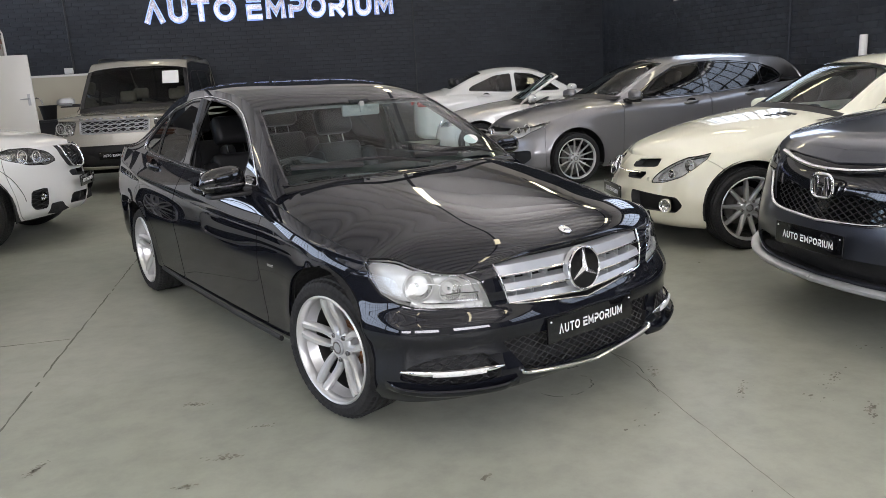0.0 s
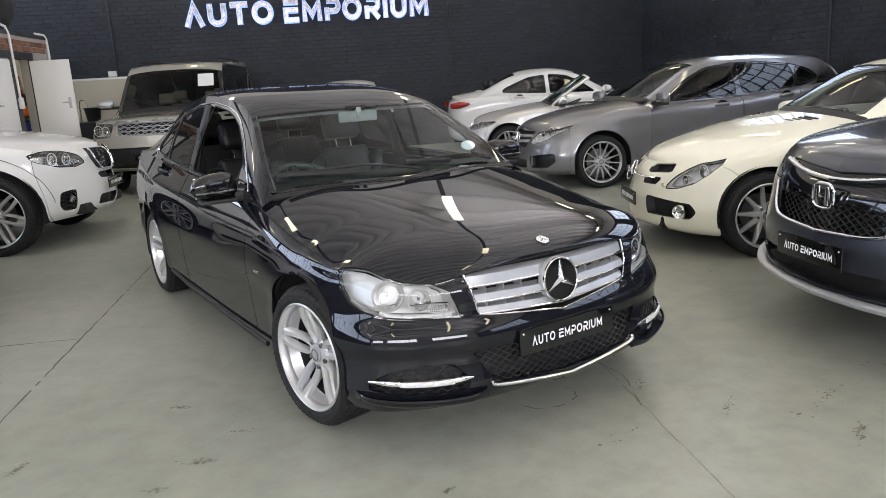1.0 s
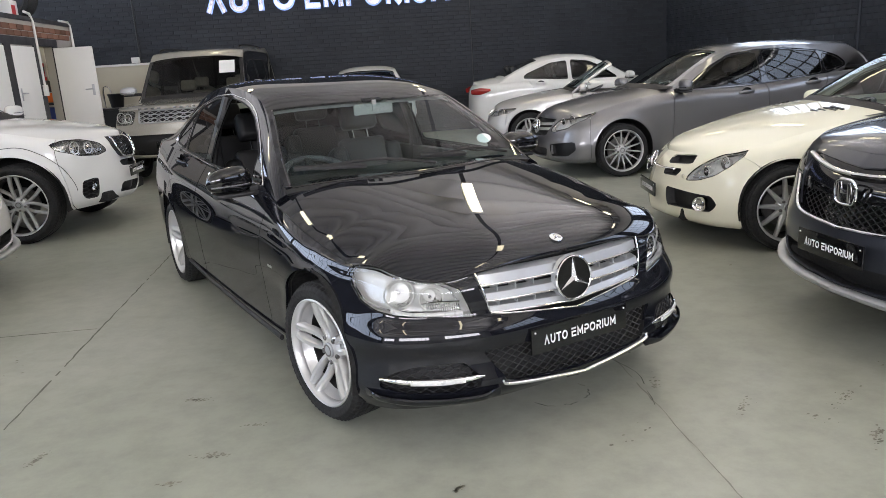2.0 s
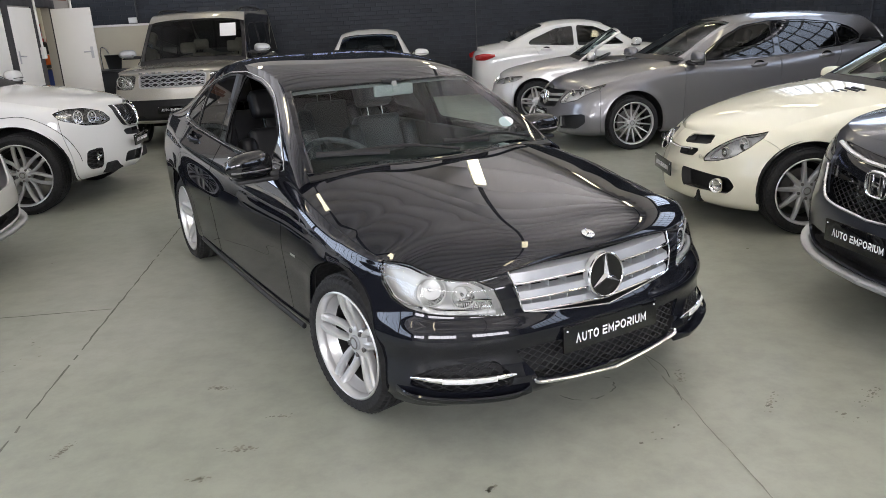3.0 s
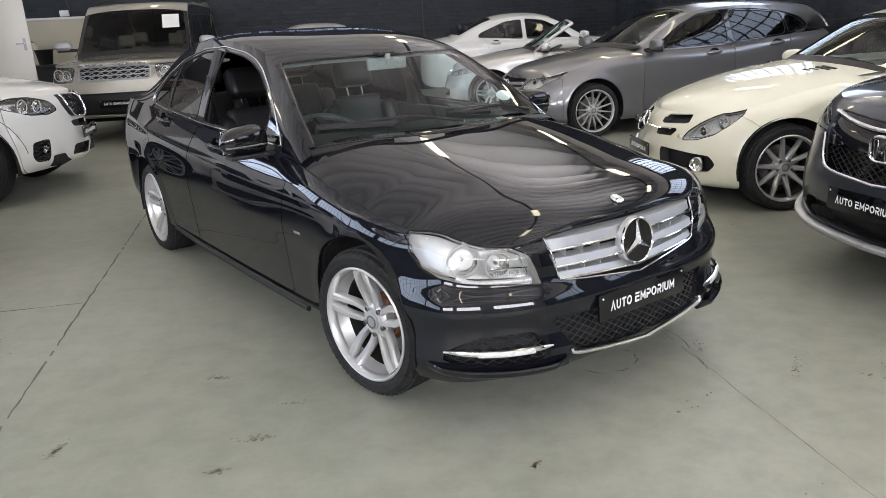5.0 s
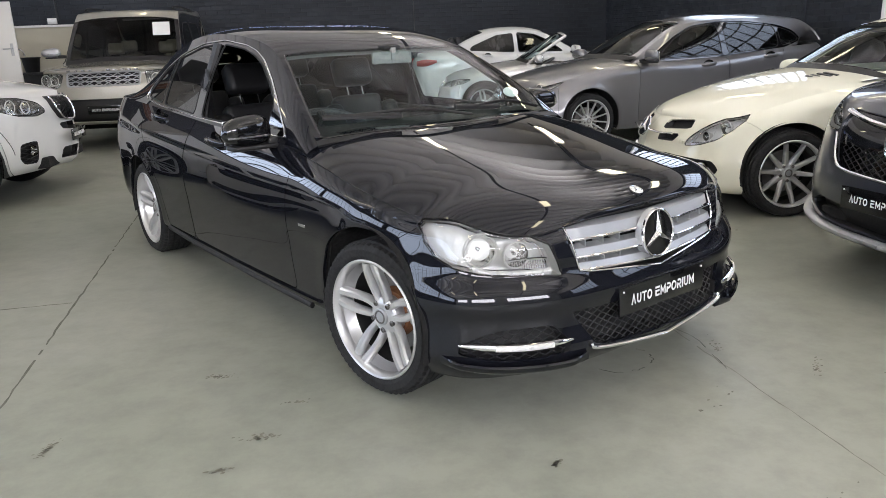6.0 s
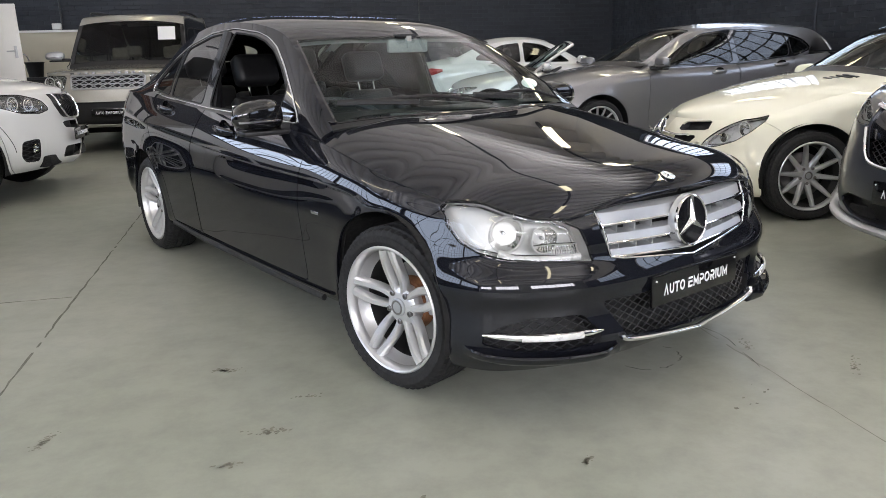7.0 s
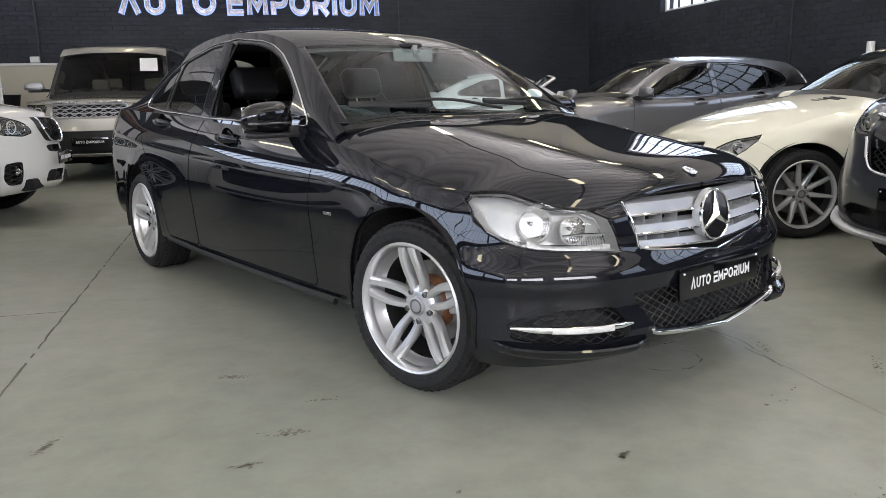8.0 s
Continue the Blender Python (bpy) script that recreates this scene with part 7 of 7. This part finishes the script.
# grey hatchback: twin louvres and emblem
gh = hatch_holes["grille"].both()
pocket(gh, 0.07, "grille_box", M["plastic"], hatch)
for z in (0.625, 0.565):
    x = np.linspace(-0.36, 0.36, 31)
    zz = z + 0.02 * np.abs(x) / 0.36
    part("grille_slat", sweep(np.column_stack([x, at_surface(gh, x, zz) + 0.004, zz]), [(0.03, 0.02), (0.0, 0.012), (-0.002, -0.012), (0.03, -0.016)]), M["satin"], hatch)
emblem(hatch, (0, float(at_surface(gh, [0], [0.6])[0]) - 0.012, 0.6), 0.09, -8)

sd = hatch_holes["intake_side"]
for sg in (1, -1):
    q = sd if sg > 0 else sd.mirrored()
    lo, hi = 0.30, 0.41
    pts = [(sg * x, float(at_surface(q, [sg * x], [z])[0]) - 0.004, z) for x, z in ((0.53, lo), (0.525, (lo + hi) / 2), (0.52, hi))]
    part("intake_blade", tube(pts, 0.03, 10, False, 0.35, (0, 1, 0)), M["paint_grey"], hatch, "body-coloured upright blade")

# gold off-roader: two rows of mesh, lamps, bumper, roof rails, bars for the name on the bonnet
go = off_holes["grille"].both()
pocket(go, 0.06, "grille_box", M["plastic"], offroader)
for z0, z1 in ((0.875, 0.9), (0.93, 0.97), (0.985, 1.035)):
    x = np.linspace(-0.46, 0.46, 11)
    part("grille_slat", sweep(np.column_stack([x, at_surface(go, x, (z0 + z1) / 2) + 0.006, 0 * x + z0]), [(0.02, 0.006), (-0.002, 0.006), (-0.002, -0.006), (0.02, -0.006)]), M["satin"], offroader)
lattice(go, 0.014, "grille_mesh", M["satin"], offroader, 0.06, 0.5, 0.006)
bars(go, M["satin"], offroader, "grille_rim", 0.014)
for k, x in enumerate((-0.42, -0.33, -0.24, -0.15, 0.08, 0.17, 0.26, 0.35, 0.44)):
    part("name_bar", box(x - 0.022, x + 0.022, -0.8, -0.785, 1.062, 1.084, 0.002), M["lamp_dark"], offroader, "", False)
for sg in (1, -1):
    part("roof_rail", tube(cat([(sg * 0.66, 1.35, 1.89), (sg * 0.66, 1.5, 1.96), (sg * 0.66, 2.6, 1.98), (sg * 0.66, 3.4, 1.95), (sg * 0.66, 3.5, 1.91)], 24), 0.018, 8), M["plastic"], offroader)
part("price_paper", moved(box(-0.125, 0.125, -0.002, 0.002, -0.13, 0.13), Matrix.Translation(on_screen(off_shell, 0.14, 0.53, 0.018)) @ Matrix.Rotation(radians(6), 4, "Z") @ Matrix.Rotation(radians(-41), 4, "X")), M["paper"], offroader, "sheet of white paper", False)
part("price_paper", moved(box(-0.1, 0.1, -0.002, 0.002, -0.14, 0.14), Matrix.Translation(on_screen(cabrio_shell, 0.3, 0.32, -0.012)) @ Matrix.Rotation(radians(-52), 4, "X") @ Matrix.Rotation(radians(14), 4, "Y")), M["paper"], cabrio, "sheet of white paper", False)

# silver convertible: kidneys, folded top
for sg in (1, -1):
    k = cabrio_holes["grille"] if sg > 0 else cabrio_holes["grille"].mirrored()
    kid = new("kidney_grille")
    kid.parent = cabrio
    pocket(k, 0.04, "grille_box", M["plastic"], kid)
    bars(k, M["chrome"], kid, "grille_rim", 0.009, "chrome rim")
part("folded_top", box(-0.6, 0.6, 2.15, 2.8, 0.88, 1.12, 0.09, 4), M["plastic"], cabrio, "folded black soft top")
for sg in (1, -1):
    part("screen_frame", tube([tuple(q) for q in cabrio_shell.rail[:24] * (sg, 1, 1)], 0.024, 8), M["paint_silver"], cabrio)

# white sedan: tail lamps
for sg in (1, -1):
    lampz = [(sg * 0.6, 3.735, 0.86), (sg * 0.72, 3.66, 0.87), (sg * 0.815, 3.52, 0.885), (sg * 0.85, 3.4, 0.9)]
    part("tail_lamp", tube(cat(lampz, 20), np.interp(np.linspace(0, 1, 20), [0, 0.5, 1], [0.05, 0.065, 0.02]), 12, False, 0.5, (1, 0, 0)), M["red_lens"], coupe, "red tail lamp")

# ---- brickwork ----
def brick_mesh(l, d, h):
    """A brick without its back, its face towards -y, with worn edges."""
    b = 0.004
    v = [(0, 0, 0), (l, 0, 0), (l, 0, h), (0, 0, h), (b, -d, b), (l - b, -d, b), (l - b, -d, h - b), (b, -d, h - b)]
    return v, [(4, 5, 6, 7), (0, 1, 5, 4), (1, 2, 6, 5), (2, 3, 7, 6), (3, 0, 4, 7)]


def brickwork(parent, length, height, mat, place, singles, seed, z0=0.0, depth=0.012, label="painted bricks"):
    """Courses of bricks along x; those in the box singles are parts of their own, the rest one mesh."""
    rng = random.Random(seed)
    L, H, J = 0.226, 0.077, 0.007
    shared = []
    for k in range(6):
        v, f = brick_mesh(L, depth + (k - 2.5) * 0.0006, H)
        me = bpy.data.meshes.new("brick")
        me.from_pydata(v, [], f)
        me.materials.append(mat)
        shared.append(me)
    V, F, made = [], [], 0
    row = 0
    z = z0
    while z + H < height:
        x = -(L + J) / 2 * (row % 2)
        while x < length:
            if x >= 0 and x + L <= length:
                single = singles and singles[0] <= x <= singles[1] and singles[2] <= z <= singles[3] and made < 300
                if single:
                    ob = new("brick", rng.choice(shared))
                    ob.parent = parent
                    ob.matrix_basis = place @ pose(x + rng.uniform(-0.001, 0.001), 0, z, 0, 0, rng.uniform(-0.15, 0.15))
                    made += 1
                else:
                    v, f = brick_mesh(L, depth + rng.uniform(-0.0016, 0.0016), H)
                    k = len(V)
                    V += [(x + a, b, z + c) for a, b, c in v]
                    F += [tuple(i + k for i in q) for q in f]
            x += L + J
        z += H + J
        row += 1
    ob = part("brickwork", (V, F), mat, parent, label, False)
    ob.matrix_basis = place
    ob["kind"] = "stuff"


walls = {o.name: o for o in scene.objects}
brickwork(walls["wall_north"], RIGHT + 7.5, 4.2, M["dark_brick"], pose(-7.5, BACK + 0.012, 0), (8.1, 11.3, 1.2, 3.0), 3, 0.0, 0.0055)
brickwork(walls["wall_east"], 13.5, 2.45, M["dark_brick"], pose(0, 0, 0), None, 4, 0.0, 0.0055)
brickwork(walls["partition"], PART_END - 6.5, 2.395, M["red_brick"], pose(PART_X, 6.5, 0, 0, 0, 90), (0.0, 4.6, 2.1, 2.6), 5, 2.18, 0.014, "red facing bricks")
